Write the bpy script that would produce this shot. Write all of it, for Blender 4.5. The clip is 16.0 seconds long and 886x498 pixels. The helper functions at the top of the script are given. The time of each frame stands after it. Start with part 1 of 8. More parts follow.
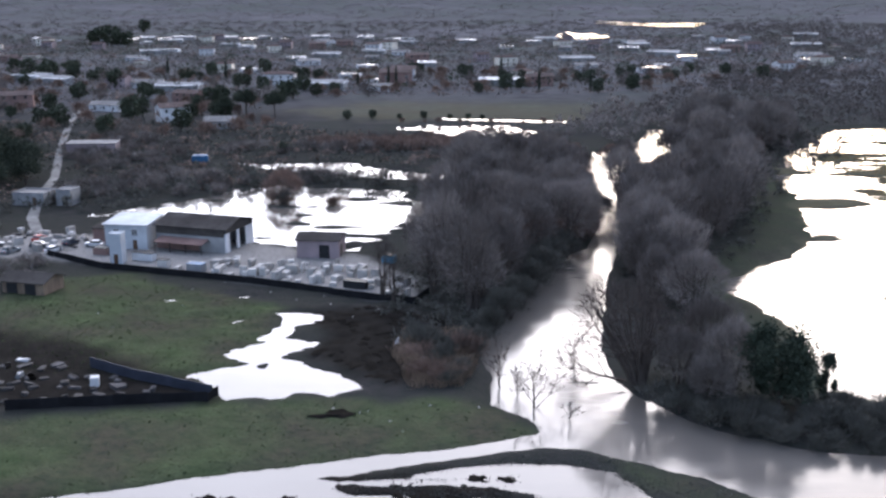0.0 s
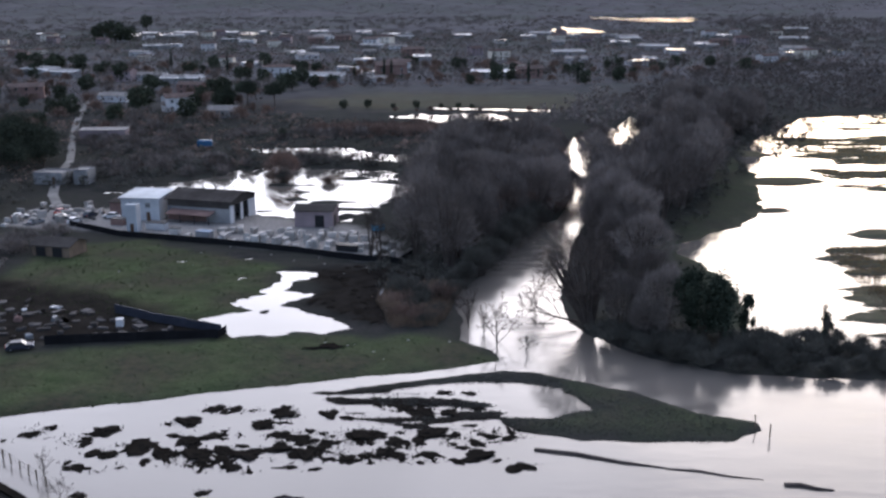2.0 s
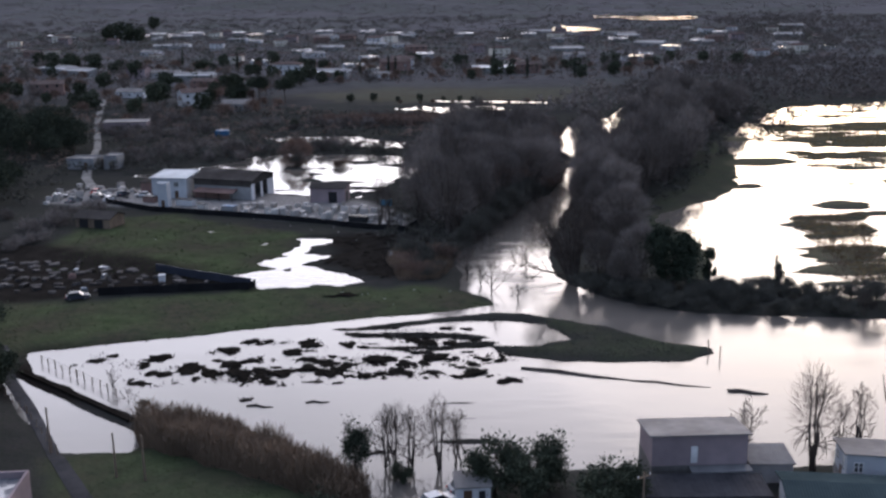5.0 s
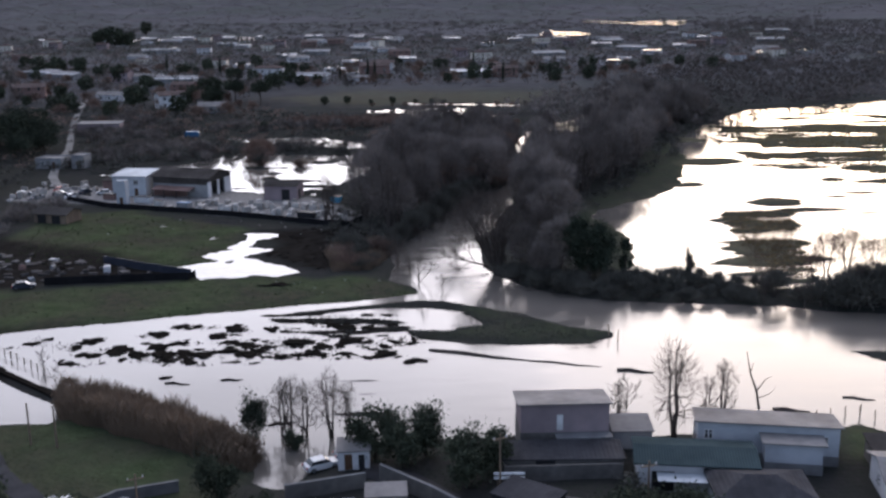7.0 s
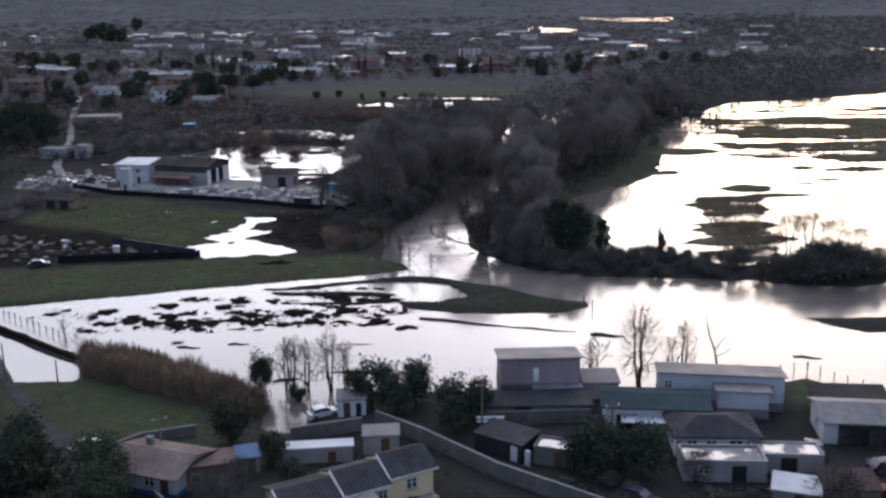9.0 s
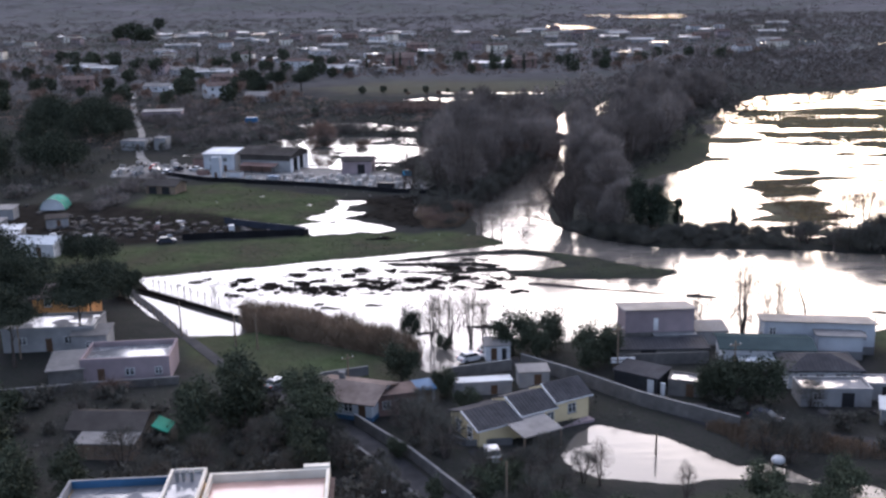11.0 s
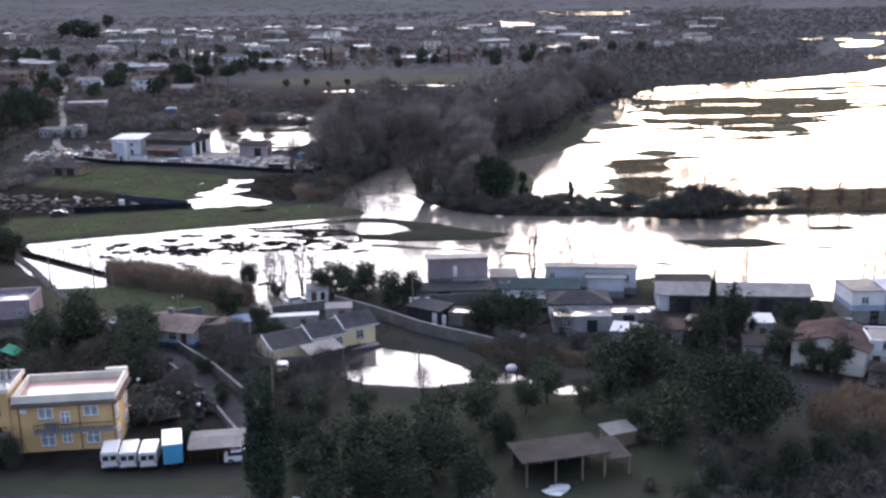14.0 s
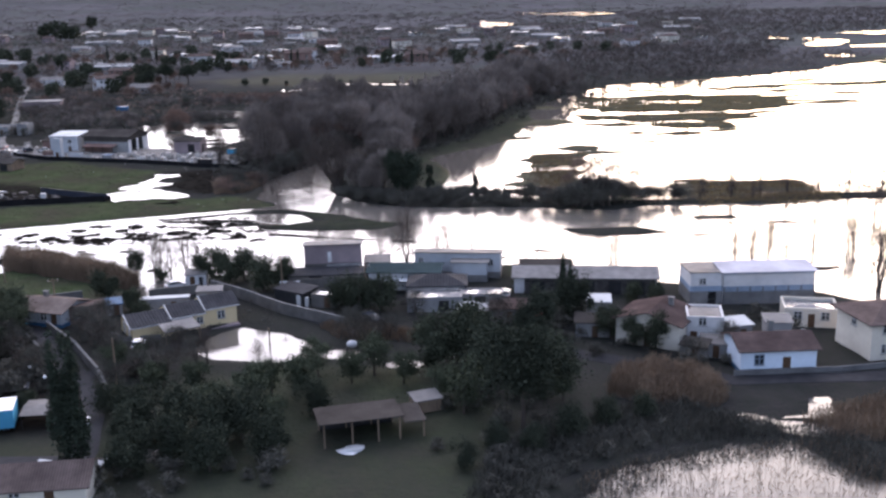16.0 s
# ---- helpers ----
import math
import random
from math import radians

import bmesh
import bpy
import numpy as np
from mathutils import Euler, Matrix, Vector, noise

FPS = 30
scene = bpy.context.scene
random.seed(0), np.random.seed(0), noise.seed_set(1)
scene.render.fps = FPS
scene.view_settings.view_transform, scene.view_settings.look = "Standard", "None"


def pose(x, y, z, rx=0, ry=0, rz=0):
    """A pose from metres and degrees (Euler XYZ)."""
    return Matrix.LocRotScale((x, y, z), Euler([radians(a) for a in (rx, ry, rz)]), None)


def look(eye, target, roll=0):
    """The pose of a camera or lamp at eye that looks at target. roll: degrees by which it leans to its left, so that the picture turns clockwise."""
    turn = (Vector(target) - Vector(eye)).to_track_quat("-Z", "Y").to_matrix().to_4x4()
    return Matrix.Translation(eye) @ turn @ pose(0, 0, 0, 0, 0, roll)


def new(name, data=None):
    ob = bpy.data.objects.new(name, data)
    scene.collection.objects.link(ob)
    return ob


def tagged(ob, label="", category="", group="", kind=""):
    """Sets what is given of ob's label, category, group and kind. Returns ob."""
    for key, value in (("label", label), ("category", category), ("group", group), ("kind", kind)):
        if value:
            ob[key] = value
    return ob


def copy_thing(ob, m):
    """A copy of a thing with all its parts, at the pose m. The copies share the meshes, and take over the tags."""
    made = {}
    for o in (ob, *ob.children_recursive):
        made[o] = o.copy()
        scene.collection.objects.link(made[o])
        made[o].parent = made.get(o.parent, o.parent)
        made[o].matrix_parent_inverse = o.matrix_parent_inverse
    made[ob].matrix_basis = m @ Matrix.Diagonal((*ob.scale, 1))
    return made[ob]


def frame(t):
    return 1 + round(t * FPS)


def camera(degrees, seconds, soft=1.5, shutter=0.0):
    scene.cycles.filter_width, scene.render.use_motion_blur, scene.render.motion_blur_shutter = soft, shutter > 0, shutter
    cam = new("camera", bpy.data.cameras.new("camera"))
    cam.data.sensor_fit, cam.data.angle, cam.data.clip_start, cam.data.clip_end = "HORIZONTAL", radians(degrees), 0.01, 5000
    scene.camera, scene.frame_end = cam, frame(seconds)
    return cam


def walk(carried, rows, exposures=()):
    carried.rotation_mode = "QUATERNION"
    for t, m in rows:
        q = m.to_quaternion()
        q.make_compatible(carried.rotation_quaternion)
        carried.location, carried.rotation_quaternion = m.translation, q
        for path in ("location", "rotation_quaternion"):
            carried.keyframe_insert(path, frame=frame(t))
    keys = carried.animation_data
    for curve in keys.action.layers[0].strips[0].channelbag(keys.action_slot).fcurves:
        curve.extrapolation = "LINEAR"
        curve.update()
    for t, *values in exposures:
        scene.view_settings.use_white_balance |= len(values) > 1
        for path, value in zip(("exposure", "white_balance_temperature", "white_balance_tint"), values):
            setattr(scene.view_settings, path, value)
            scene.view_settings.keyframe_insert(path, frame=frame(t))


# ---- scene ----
# ---------------------------------------------------------------- camera and walk
cam = camera(46.61, 16.0, soft=2.6)


def aim(x, y, z, yaw, pitch, roll):
    """A pose from a place, the heading to the left of north, the pitch upward and the lean."""
    a, b = radians(yaw), radians(pitch)
    way = Vector((-math.sin(a) * math.cos(b), math.cos(a) * math.cos(b), math.sin(b)))
    eye = Vector((x, y, z))
    return look(eye, eye + way, roll)


PATH = [
    (0, 1.97, 30.60, 55.00, 0.412, -14.117, -0.307),
    (0.5, 1.98, 24.20, 54.96, 0.406, -14.208, -0.394),
    (1, 2.33, 17.74, 54.98, 0.438, -14.283, -0.391),
    (1.5, 3.74, 11.51, 54.96, 0.449, -14.320, -0.390),
    (2, 6.00, 6.37, 54.73, 0.434, -14.324, -0.413),
    (2.5, 7.60, 1.11, 54.53, 0.418, -14.418, -0.439),
    (3, 8.22, -4.20, 54.25, 0.424, -14.491, -0.445),
    (3.5, 7.92, -8.91, 54.17, 0.421, -14.455, -0.476),
    (4, 7.50, -12.55, 54.13, 0.484, -14.417, -0.595),
    (4.5, 6.95, -15.90, 54.00, 0.567, -14.362, -0.722),
    (5, 6.61, -18.76, 53.76, 0.669, -14.284, -0.846),
    (5.5, 7.19, -21.31, 53.52, 0.753, -14.198, -0.940),
    (6, 9.42, -23.69, 53.36, 0.786, -14.118, -0.976),
    (6.5, 14.02, -26.08, 53.39, 0.733, -14.059, -0.926),
    (7, 20.03, -28.52, 53.55, 0.625, -14.014, -0.825),
    (7.5, 24.84, -31.43, 53.38, 0.488, -14.000, -0.863),
    (8, 26.13, -34.73, 53.34, 0.328, -14.124, -0.813),
    (8.5, 24.34, -38.70, 53.45, 0.144, -14.152, -0.768),
    (9, 20.32, -42.88, 53.59, 0.035, -14.192, -0.771),
    (9.5, 14.80, -47.11, 53.63, -0.001, -14.225, -0.767),
    (10, 9.36, -51.65, 53.64, 0.117, -14.212, -0.874),
    (10.5, 4.58, -56.97, 53.79, 0.242, -14.226, -0.996),
    (11, 1.39, -63.35, 54.11, 0.357, -14.279, -1.128),
    (11.5, 0.16, -69.97, 54.42, 0.428, -14.349, -1.242),
    (12, 1.24, -76.04, 54.57, 0.418, -14.413, -1.310),
    (12.5, 5.02, -80.74, 54.38, 0.294, -14.451, -1.305),
    (13, 10.26, -84.49, 53.97, -0.351, -14.467, -1.254),
    (13.5, 17.10, -87.47, 53.54, -1.615, -14.460, -1.042),
    (14, 25.25, -90.26, 53.32, -1.614, -14.437, -1.109),
    (14.5, 32.21, -93.29, 53.04, -1.680, -14.424, -1.148),
    (15, 37.63, -95.95, 52.94, -1.704, -14.349, -1.169),
    (15.5, 43.09, -98.46, 52.72, -1.747, -14.335, -1.169),
    (16, 47.54, -100.31, 52.51, -1.747, -14.383, -1.241),
]
walk(cam, [(t, aim(*row)) for t, *row in PATH], exposures=[(0.0, 0.25, 6000, 15), (1.5, -0.1, 6000, 15), (3.0, -0.58, 6150, 17), (9.0, -0.5, 6150, 17), (12.5, 0.36, 6250, 20), (14.5, 0.25, 6300, 20), (16.0, 0.13, 6350, 21)])

# ---------------------------------------------------------------- sky and sun
SUN_AZ, SUN_EL = 20.0, 8.0  # degrees to the right of north, above the horizon
CLOUD_COLOUR, CLOUD_GLOW, CLOUD_BASE, CLOUD_TIGHT, RIM_GLOW, CLOUD_DIM = (1.0, 0.95, 0.935), 5.5, 0.05, 5.8, 4.2, 0.64

world = bpy.data.worlds.new("evening_sky")
scene.world = world
world.use_nodes = True
wn, wl = world.node_tree.nodes, world.node_tree.links
wn.clear()
sky = wn.new("ShaderNodeTexSky")
sky.sky_type, sky.sun_disc = "NISHITA", False
sky.sun_elevation, sky.sun_rotation = radians(SUN_EL), radians(SUN_AZ)
sky.air_density, sky.dust_density, sky.ozone_density = 1.0, 2.0, 2.0
cloud_co = wn.new("ShaderNodeTexCoord")
cloud_map = wn.new("ShaderNodeMapping")
cloud_map.inputs["Scale"].default_value = (2.2, 2.2, 7.0)
cloud_noise = wn.new("ShaderNodeTexNoise")
cloud_noise.inputs["Scale"].default_value = 1.6
cloud_noise.inputs["Detail"].default_value = 5.0
wl.new(cloud_co.outputs["Generated"], cloud_map.inputs["Vector"])
wl.new(cloud_map.outputs["Vector"], cloud_noise.inputs["Vector"])


def toward(azimuth, elevation):
    a, e = radians(azimuth), radians(elevation)
    return Vector((math.sin(a) * math.cos(e), math.cos(a) * math.cos(e), math.sin(e)))


def world_math(kind, a, b=None):
    node = wn.new("ShaderNodeMath")
    node.operation = kind
    for socket, v in zip(node.inputs, (a, b)):
        if isinstance(v, (int, float)):
            socket.default_value = v
        elif v is not None:
            wl.new(v, socket)
    return node.outputs["Value"]


def glow(azimuth, elevation, tightness):
    """The light of the hidden sun in the cloud: it falls off smoothly with the angle from it."""
    dot = wn.new("ShaderNodeVectorMath")
    dot.operation = "DOT_PRODUCT"
    wl.new(cloud_co.outputs["Generated"], dot.inputs[0])
    dot.inputs[1].default_value = toward(azimuth, elevation)
    return world_math("EXPONENT", world_math("MULTIPLY", world_math("SUBTRACT", dot.outputs["Value"], 1.0), tightness))


def shaded(colour, amount):
    node = wn.new("ShaderNodeMix")
    node.data_type, node.blend_type = "RGBA", "MULTIPLY"
    node.inputs["Factor"].default_value = 1.0
    node.inputs["A"].default_value = (*colour, 1)
    wl.new(amount, node.inputs["B"])
    return node.outputs["Result"]


def added(a, b):
    node = wn.new("ShaderNodeMix")
    node.data_type, node.blend_type = "RGBA", "ADD"
    node.inputs["Factor"].default_value = 1.0
    wl.new(a, node.inputs["A"])
    wl.new(b, node.inputs["B"])
    return node.outputs["Result"]


# a broken evening overcast: the open sky, cloud lit through from the hidden sun, and the warm rim round it
body = world_math("ADD", world_math("MULTIPLY", cloud_noise.outputs["Fac"], 0.9), 0.55)
veil = shaded(CLOUD_COLOUR, world_math("MULTIPLY", world_math("ADD", world_math("MULTIPLY", glow(-5, 27, CLOUD_TIGHT), CLOUD_GLOW), CLOUD_BASE), body))
rim = shaded((1.0, 0.75, 0.48), world_math("MULTIPLY", glow(SUN_AZ, SUN_EL, 26.0), RIM_GLOW))
sky_bg = wn.new("ShaderNodeBackground")
sky_bg.inputs["Strength"].default_value = 0.2
cloud_bg = wn.new("ShaderNodeBackground")
both = wn.new("ShaderNodeAddShader")
sky_out = wn.new("ShaderNodeOutputWorld")
wl.new(sky.outputs["Color"], sky_bg.inputs["Color"])
wl.new(added(added(veil, rim), shaded((0.78, 0.94, 1.27), world_math("MULTIPLY", body, CLOUD_DIM))), cloud_bg.inputs["Color"])
wl.new(sky_bg.outputs["Background"], both.inputs[0])
wl.new(cloud_bg.outputs["Background"], both.inputs[1])
wl.new(both.outputs["Shader"], sky_out.inputs["Surface"])

sun = new("sun", bpy.data.lights.new("sun", "SUN"))
sun.data.energy, sun.data.angle, sun.data.color = 0.5, radians(38), (1.0, 0.86, 0.68)
sun_from = toward(SUN_AZ, SUN_EL)
sun.matrix_world = look(sun_from * 900 + Vector((0, 0, 60)), (0, 0, 60))

# ---------------------------------------------------------------- materials


def material(name, a, b, scale=1.0, rough=0.8, metal=0.0, bump=0.3, grain=6.0, stain=0.25, vary=0.0, spec=0.05, stretch=(1, 1, 1), space="Object"):
    """Two colours mixed by a coarse noise, darker and lighter stains, a fine relief; vary: how far single objects differ."""
    m = bpy.data.materials.new(name)
    m.use_nodes = True
    n, l = m.node_tree.nodes, m.node_tree.links
    bsdf = n["Principled BSDF"]
    if space == "World":
        source = n.new("ShaderNodeNewGeometry").outputs["Position"]
    else:
        source = n.new("ShaderNodeTexCoord").outputs["Object"]
    mapping = n.new("ShaderNodeMapping")
    mapping.inputs["Scale"].default_value = stretch
    l.new(source, mapping.inputs["Vector"])
    coarse, fine, blot = (n.new("ShaderNodeTexNoise") for _ in range(3))
    for node, s, d in ((coarse, scale, 4), (fine, scale * grain, 3), (blot, scale * 0.23, 2)):
        node.inputs["Scale"].default_value, node.inputs["Detail"].default_value = s, d
        l.new(mapping.outputs["Vector"], node.inputs["Vector"])
    spread = n.new("ShaderNodeMapRange")
    spread.inputs["From Min"].default_value, spread.inputs["From Max"].default_value = 0.3, 0.7
    l.new(coarse.outputs["Fac"], spread.inputs["Value"])
    mix = n.new("ShaderNodeMix")
    mix.data_type = "RGBA"
    mix.inputs["A"].default_value, mix.inputs["B"].default_value = (*a, 1), (*b, 1)
    l.new(spread.outputs["Result"], mix.inputs["Factor"])
    shade = n.new("ShaderNodeMapRange")
    shade.inputs["From Min"].default_value, shade.inputs["From Max"].default_value = 0.3, 0.7
    shade.inputs["To Min"].default_value, shade.inputs["To Max"].default_value = 1 - stain, 1 + stain
    l.new(blot.outputs["Fac"], shade.inputs["Value"])
    hsv = n.new("ShaderNodeHueSaturation")
    l.new(mix.outputs["Result"], hsv.inputs["Color"])
    value = shade.outputs["Result"]
    if vary:
        info = n.new("ShaderNodeObjectInfo")
        each = n.new("ShaderNodeMapRange")
        each.inputs["To Min"].default_value, each.inputs["To Max"].default_value = 1 - vary, 1 + vary
        l.new(info.outputs["Random"], each.inputs["Value"])
        times = n.new("ShaderNodeMath")
        times.operation = "MULTIPLY"
        l.new(value, times.inputs[0])
        l.new(each.outputs["Result"], times.inputs[1])
        value = times.outputs["Value"]
    l.new(value, hsv.inputs["Value"])
    l.new(hsv.outputs["Color"], bsdf.inputs["Base Color"])
    bsdf.inputs["Roughness"].default_value = rough
    bsdf.inputs["Metallic"].default_value = metal
    bsdf.inputs["Specular IOR Level"].default_value = spec
    if bump:
        relief = n.new("ShaderNodeBump")
        relief.inputs["Strength"].default_value = bump
        relief.inputs["Distance"].default_value = 0.05
        l.new(fine.outputs["Fac"], relief.inputs["Height"])
        l.new(relief.outputs["Normal"], bsdf.inputs["Normal"])
    return m


def ribbed(m, pitch=0.25, axis="X", strength=0.6):
    """Adds the ribs or courses of a sheet or tiled roof to a material."""
    n, l = m.node_tree.nodes, m.node_tree.links
    wave = n.new("ShaderNodeTexWave")
    wave.wave_type, wave.bands_direction = "BANDS", axis
    wave.inputs["Scale"].default_value = 0.31 / pitch
    wave.inputs["Distortion"].default_value = 0.3
    l.new(n.new("ShaderNodeTexCoord").outputs["Object"], wave.inputs["Vector"])
    relief = n.new("ShaderNodeBump")
    relief.inputs["Strength"].default_value, relief.inputs["Distance"].default_value = strength, 0.06
    l.new(wave.outputs["Fac"], relief.inputs["Height"])
    bsdf = n["Principled BSDF"]
    if bsdf.inputs["Normal"].links:
        l.new(bsdf.inputs["Normal"].links[0].from_socket, relief.inputs["Normal"])
    l.new(relief.outputs["Normal"], bsdf.inputs["Normal"])
    return m


def puddled(m, size=0.35, share=0.5):
    """Standing rain on a flat roof: glossy pools with a soft edge, damp between them."""
    n, l = m.node_tree.nodes, m.node_tree.links
    bsdf = n["Principled BSDF"]
    pool = n.new("ShaderNodeTexNoise")
    pool.inputs["Scale"].default_value, pool.inputs["Detail"].default_value = size, 3
    l.new(n.new("ShaderNodeNewGeometry").outputs["Position"], pool.inputs["Vector"])
    for socket, dry, wet in (("Roughness", 0.75, 0.12), ("Specular IOR Level", 0.1, 0.5)):
        edge = n.new("ShaderNodeMapRange")
        edge.inputs["From Min"].default_value, edge.inputs["From Max"].default_value = share - 0.04, share + 0.04
        edge.inputs["To Min"].default_value, edge.inputs["To Max"].default_value = wet, dry
        l.new(pool.outputs["Fac"], edge.inputs["Value"])
        l.new(edge.outputs["Result"], bsdf.inputs[socket])
    return m


M = {}
M["white"] = material("white_plaster", (0.52, 0.52, 0.53), (0.41, 0.41, 0.425), 0.6, 0.85, stain=0.15)
M["blueplaster"] = material("pale_blue_plaster", (0.37, 0.39, 0.42), (0.3, 0.32, 0.345), 0.6, 0.85, stain=0.15)
M["skyplaster"] = material("sky_blue_plaster", (0.54, 0.62, 0.72), (0.46, 0.53, 0.62), 0.6, 0.85, stain=0.12)
M["lilac"] = material("pale_lilac_roof_sheets", (0.42, 0.42, 0.47), (0.33, 0.33, 0.375), 0.5, 0.7, spec=0.03)
M["cream"] = material("cream_plaster", (0.58, 0.54, 0.47), (0.48, 0.44, 0.38), 0.6, 0.85, stain=0.15)
M["ochre"] = material("ochre_plaster", (0.47, 0.31, 0.15), (0.4, 0.26, 0.125), 0.5, 0.85, stain=0.15)
M["straw"] = material("straw_yellow_plaster", (0.6, 0.49, 0.3), (0.52, 0.42, 0.26), 0.5, 0.85, stain=0.15)
M["orange"] = material("orange_plaster", (0.5, 0.25, 0.1), (0.42, 0.2, 0.08), 0.5, 0.85)
M["pinkwall"] = material("grey_pink_plaster", (0.25, 0.2, 0.21), (0.19, 0.155, 0.165), 0.5, 0.9)
M["brick"] = material("dull_red_brickwork", (0.2, 0.13, 0.115), (0.15, 0.1, 0.09), 0.8, 0.9)
M["greywall"] = material("bare_grey_render", (0.24, 0.24, 0.24), (0.16, 0.16, 0.168), 0.5, 0.9)
M["concrete"] = material("weathered_concrete", (0.16, 0.16, 0.162), (0.1, 0.1, 0.104), 0.5, 0.85, bump=0.4)
M["block"] = material("tuff_block_wall", (0.13, 0.122, 0.115), (0.08, 0.076, 0.074), 0.7, 0.9, bump=0.5)
M["tile"] = ribbed(material("brown_clay_tiles", (0.11, 0.085, 0.078), (0.078, 0.06, 0.056), 1.2, 0.7, vary=0.15, spec=0.0), 0.3, "X")
M["paletile"] = ribbed(material("weathered_pale_brown_tiles", (0.165, 0.135, 0.122), (0.115, 0.092, 0.083), 1.2, 0.7, spec=0.0), 0.3, "X")
M["redtile"] = ribbed(material("red_clay_tiles", (0.085, 0.062, 0.059), (0.06, 0.046, 0.044), 1.2, 0.75, vary=0.1, spec=0.0), 0.3, "X")
M["slate"] = ribbed(material("dark_grey_roof_sheets", (0.05, 0.05, 0.055), (0.032, 0.032, 0.036), 0.9, 0.85, spec=0.03), 0.5, "X")
M["sheet"] = ribbed(material("grey_fibre_cement_sheets", (0.2, 0.19, 0.185), (0.14, 0.134, 0.132), 0.8, 0.65, vary=0.1, spec=0.02), 0.2, "X")
M["brownsheet"] = ribbed(material("brown_fibre_cement_sheets", (0.064, 0.058, 0.054), (0.045, 0.041, 0.039), 0.8, 0.6, spec=0.0), 0.2, "X")
M["palesheet"] = ribbed(material("pale_metal_sheets", (0.42, 0.44, 0.46), (0.32, 0.34, 0.36), 0.6, 0.6, spec=0.08), 0.3, "X", 0.25)
M["tealsheet"] = ribbed(material("blue_green_roof_sheets", (0.047, 0.064, 0.067), (0.035, 0.049, 0.053), 0.6, 0.7, spec=0.0), 0.3, "X")
M["wetroof"] = puddled(material("wet_flat_roof", (0.16, 0.162, 0.175), (0.1, 0.104, 0.112), 0.5, 0.4, bump=0.08, spec=0.3))
M["terrace"] = material("wet_terracotta_terrace", (0.42, 0.27, 0.22), (0.36, 0.22, 0.18), 0.5, 0.2, bump=0.05, spec=0.6)
M["glass"] = material("dark_window_glass", (0.03, 0.035, 0.04), (0.02, 0.025, 0.03), 0.5, 0.08, bump=0.0, spec=0.6)
M["frame"] = material("white_painted_frames", (0.5, 0.5, 0.5), (0.42, 0.42, 0.42), 2.0, 0.6, bump=0.0)
M["whiteframe"] = material("fresh_white_frames", (0.75, 0.75, 0.76), (0.66, 0.66, 0.67), 2.0, 0.5, bump=0.0)
M["curtain"] = material("panes_with_pale_curtains", (0.3, 0.32, 0.36), (0.16, 0.17, 0.2), 1.5, 0.2, bump=0.0, spec=0.3)
M["teal"] = material("turquoise_shutters", (0.03, 0.36, 0.38), (0.025, 0.3, 0.32), 2.0, 0.5, bump=0.1)
M["door"] = material("brown_wooden_door", (0.1, 0.06, 0.04), (0.07, 0.045, 0.03), 2.0, 0.5)
M["dark"] = material("dark_unlit_metal", (0.03, 0.03, 0.032), (0.02, 0.02, 0.022), 1.0, 0.5)
M["blacktarp"] = material("black_shade_netting", (0.018, 0.018, 0.02), (0.012, 0.012, 0.013), 0.8, 0.9, spec=0.0)
M["blue"] = material("blue_tarpaulin", (0.04, 0.1, 0.19), (0.03, 0.08, 0.15), 0.8, 0.35)
M["truckblue"] = material("sky_blue_box_paint", (0.07, 0.3, 0.48), (0.06, 0.26, 0.42), 0.8, 0.4, bump=0.02)
M["green"] = material("green_tent_cover", (0.01, 0.19, 0.13), (0.01, 0.14, 0.1), 0.8, 0.8, spec=0.1)
M["bandblue"] = material("blue_wall_paint", (0.21, 0.265, 0.34), (0.16, 0.205, 0.27), 0.7, 0.8, stain=0.2)
M["carwhite"] = material("white_car_paint", (0.52, 0.52, 0.53), (0.46, 0.46, 0.47), 0.6, 0.3, bump=0.0, spec=0.5)
M["cargrey"] = material("grey_car_paint", (0.24, 0.25, 0.27), (0.2, 0.21, 0.22), 0.6, 0.25, 0.4, bump=0.0)
M["cardark"] = material("dark_car_paint", (0.04, 0.045, 0.06), (0.03, 0.033, 0.045), 0.6, 0.22, bump=0.0)
M["carred"] = material("red_car_paint", (0.3, 0.03, 0.025), (0.25, 0.025, 0.02), 0.6, 0.25, bump=0.0)
M["rubber"] = material("black_tyre_rubber", (0.02, 0.02, 0.02), (0.015, 0.015, 0.015), 3.0, 0.8)
M["stone"] = material("pale_travertine_blocks", (0.4, 0.38, 0.36), (0.24, 0.228, 0.215), 0.6, 0.8, vary=0.4, bump=0.4)
M["junk"] = material("mixed_scrap", (0.075, 0.07, 0.07), (0.03, 0.029, 0.029), 1.2, 0.7, vary=0.4)
M["wood"] = material("weathered_timber", (0.2, 0.15, 0.11), (0.12, 0.09, 0.07), 2.0, 0.8, stretch=(1, 1, 0.2))
M["asphalt"] = material("wet_asphalt", (0.04, 0.04, 0.043), (0.028, 0.028, 0.031), 0.8, 0.85, spec=0.03, space="World", bump=0.2)
M["track"] = material("gravel_track", (0.14, 0.137, 0.135), (0.09, 0.088, 0.086), 0.8, 0.8, space="World", bump=0.4)
M["bark"] = material("grey_brown_bark", (0.085, 0.07, 0.062), (0.05, 0.042, 0.038), 3.0, 0.9, stretch=(1, 1, 0.3), spec=0.0)
M["twig"] = material("bare_twigs", (0.172, 0.148, 0.136), (0.112, 0.097, 0.089), 0.35, 0.9, bump=0.0, vary=0.38, spec=0.0)
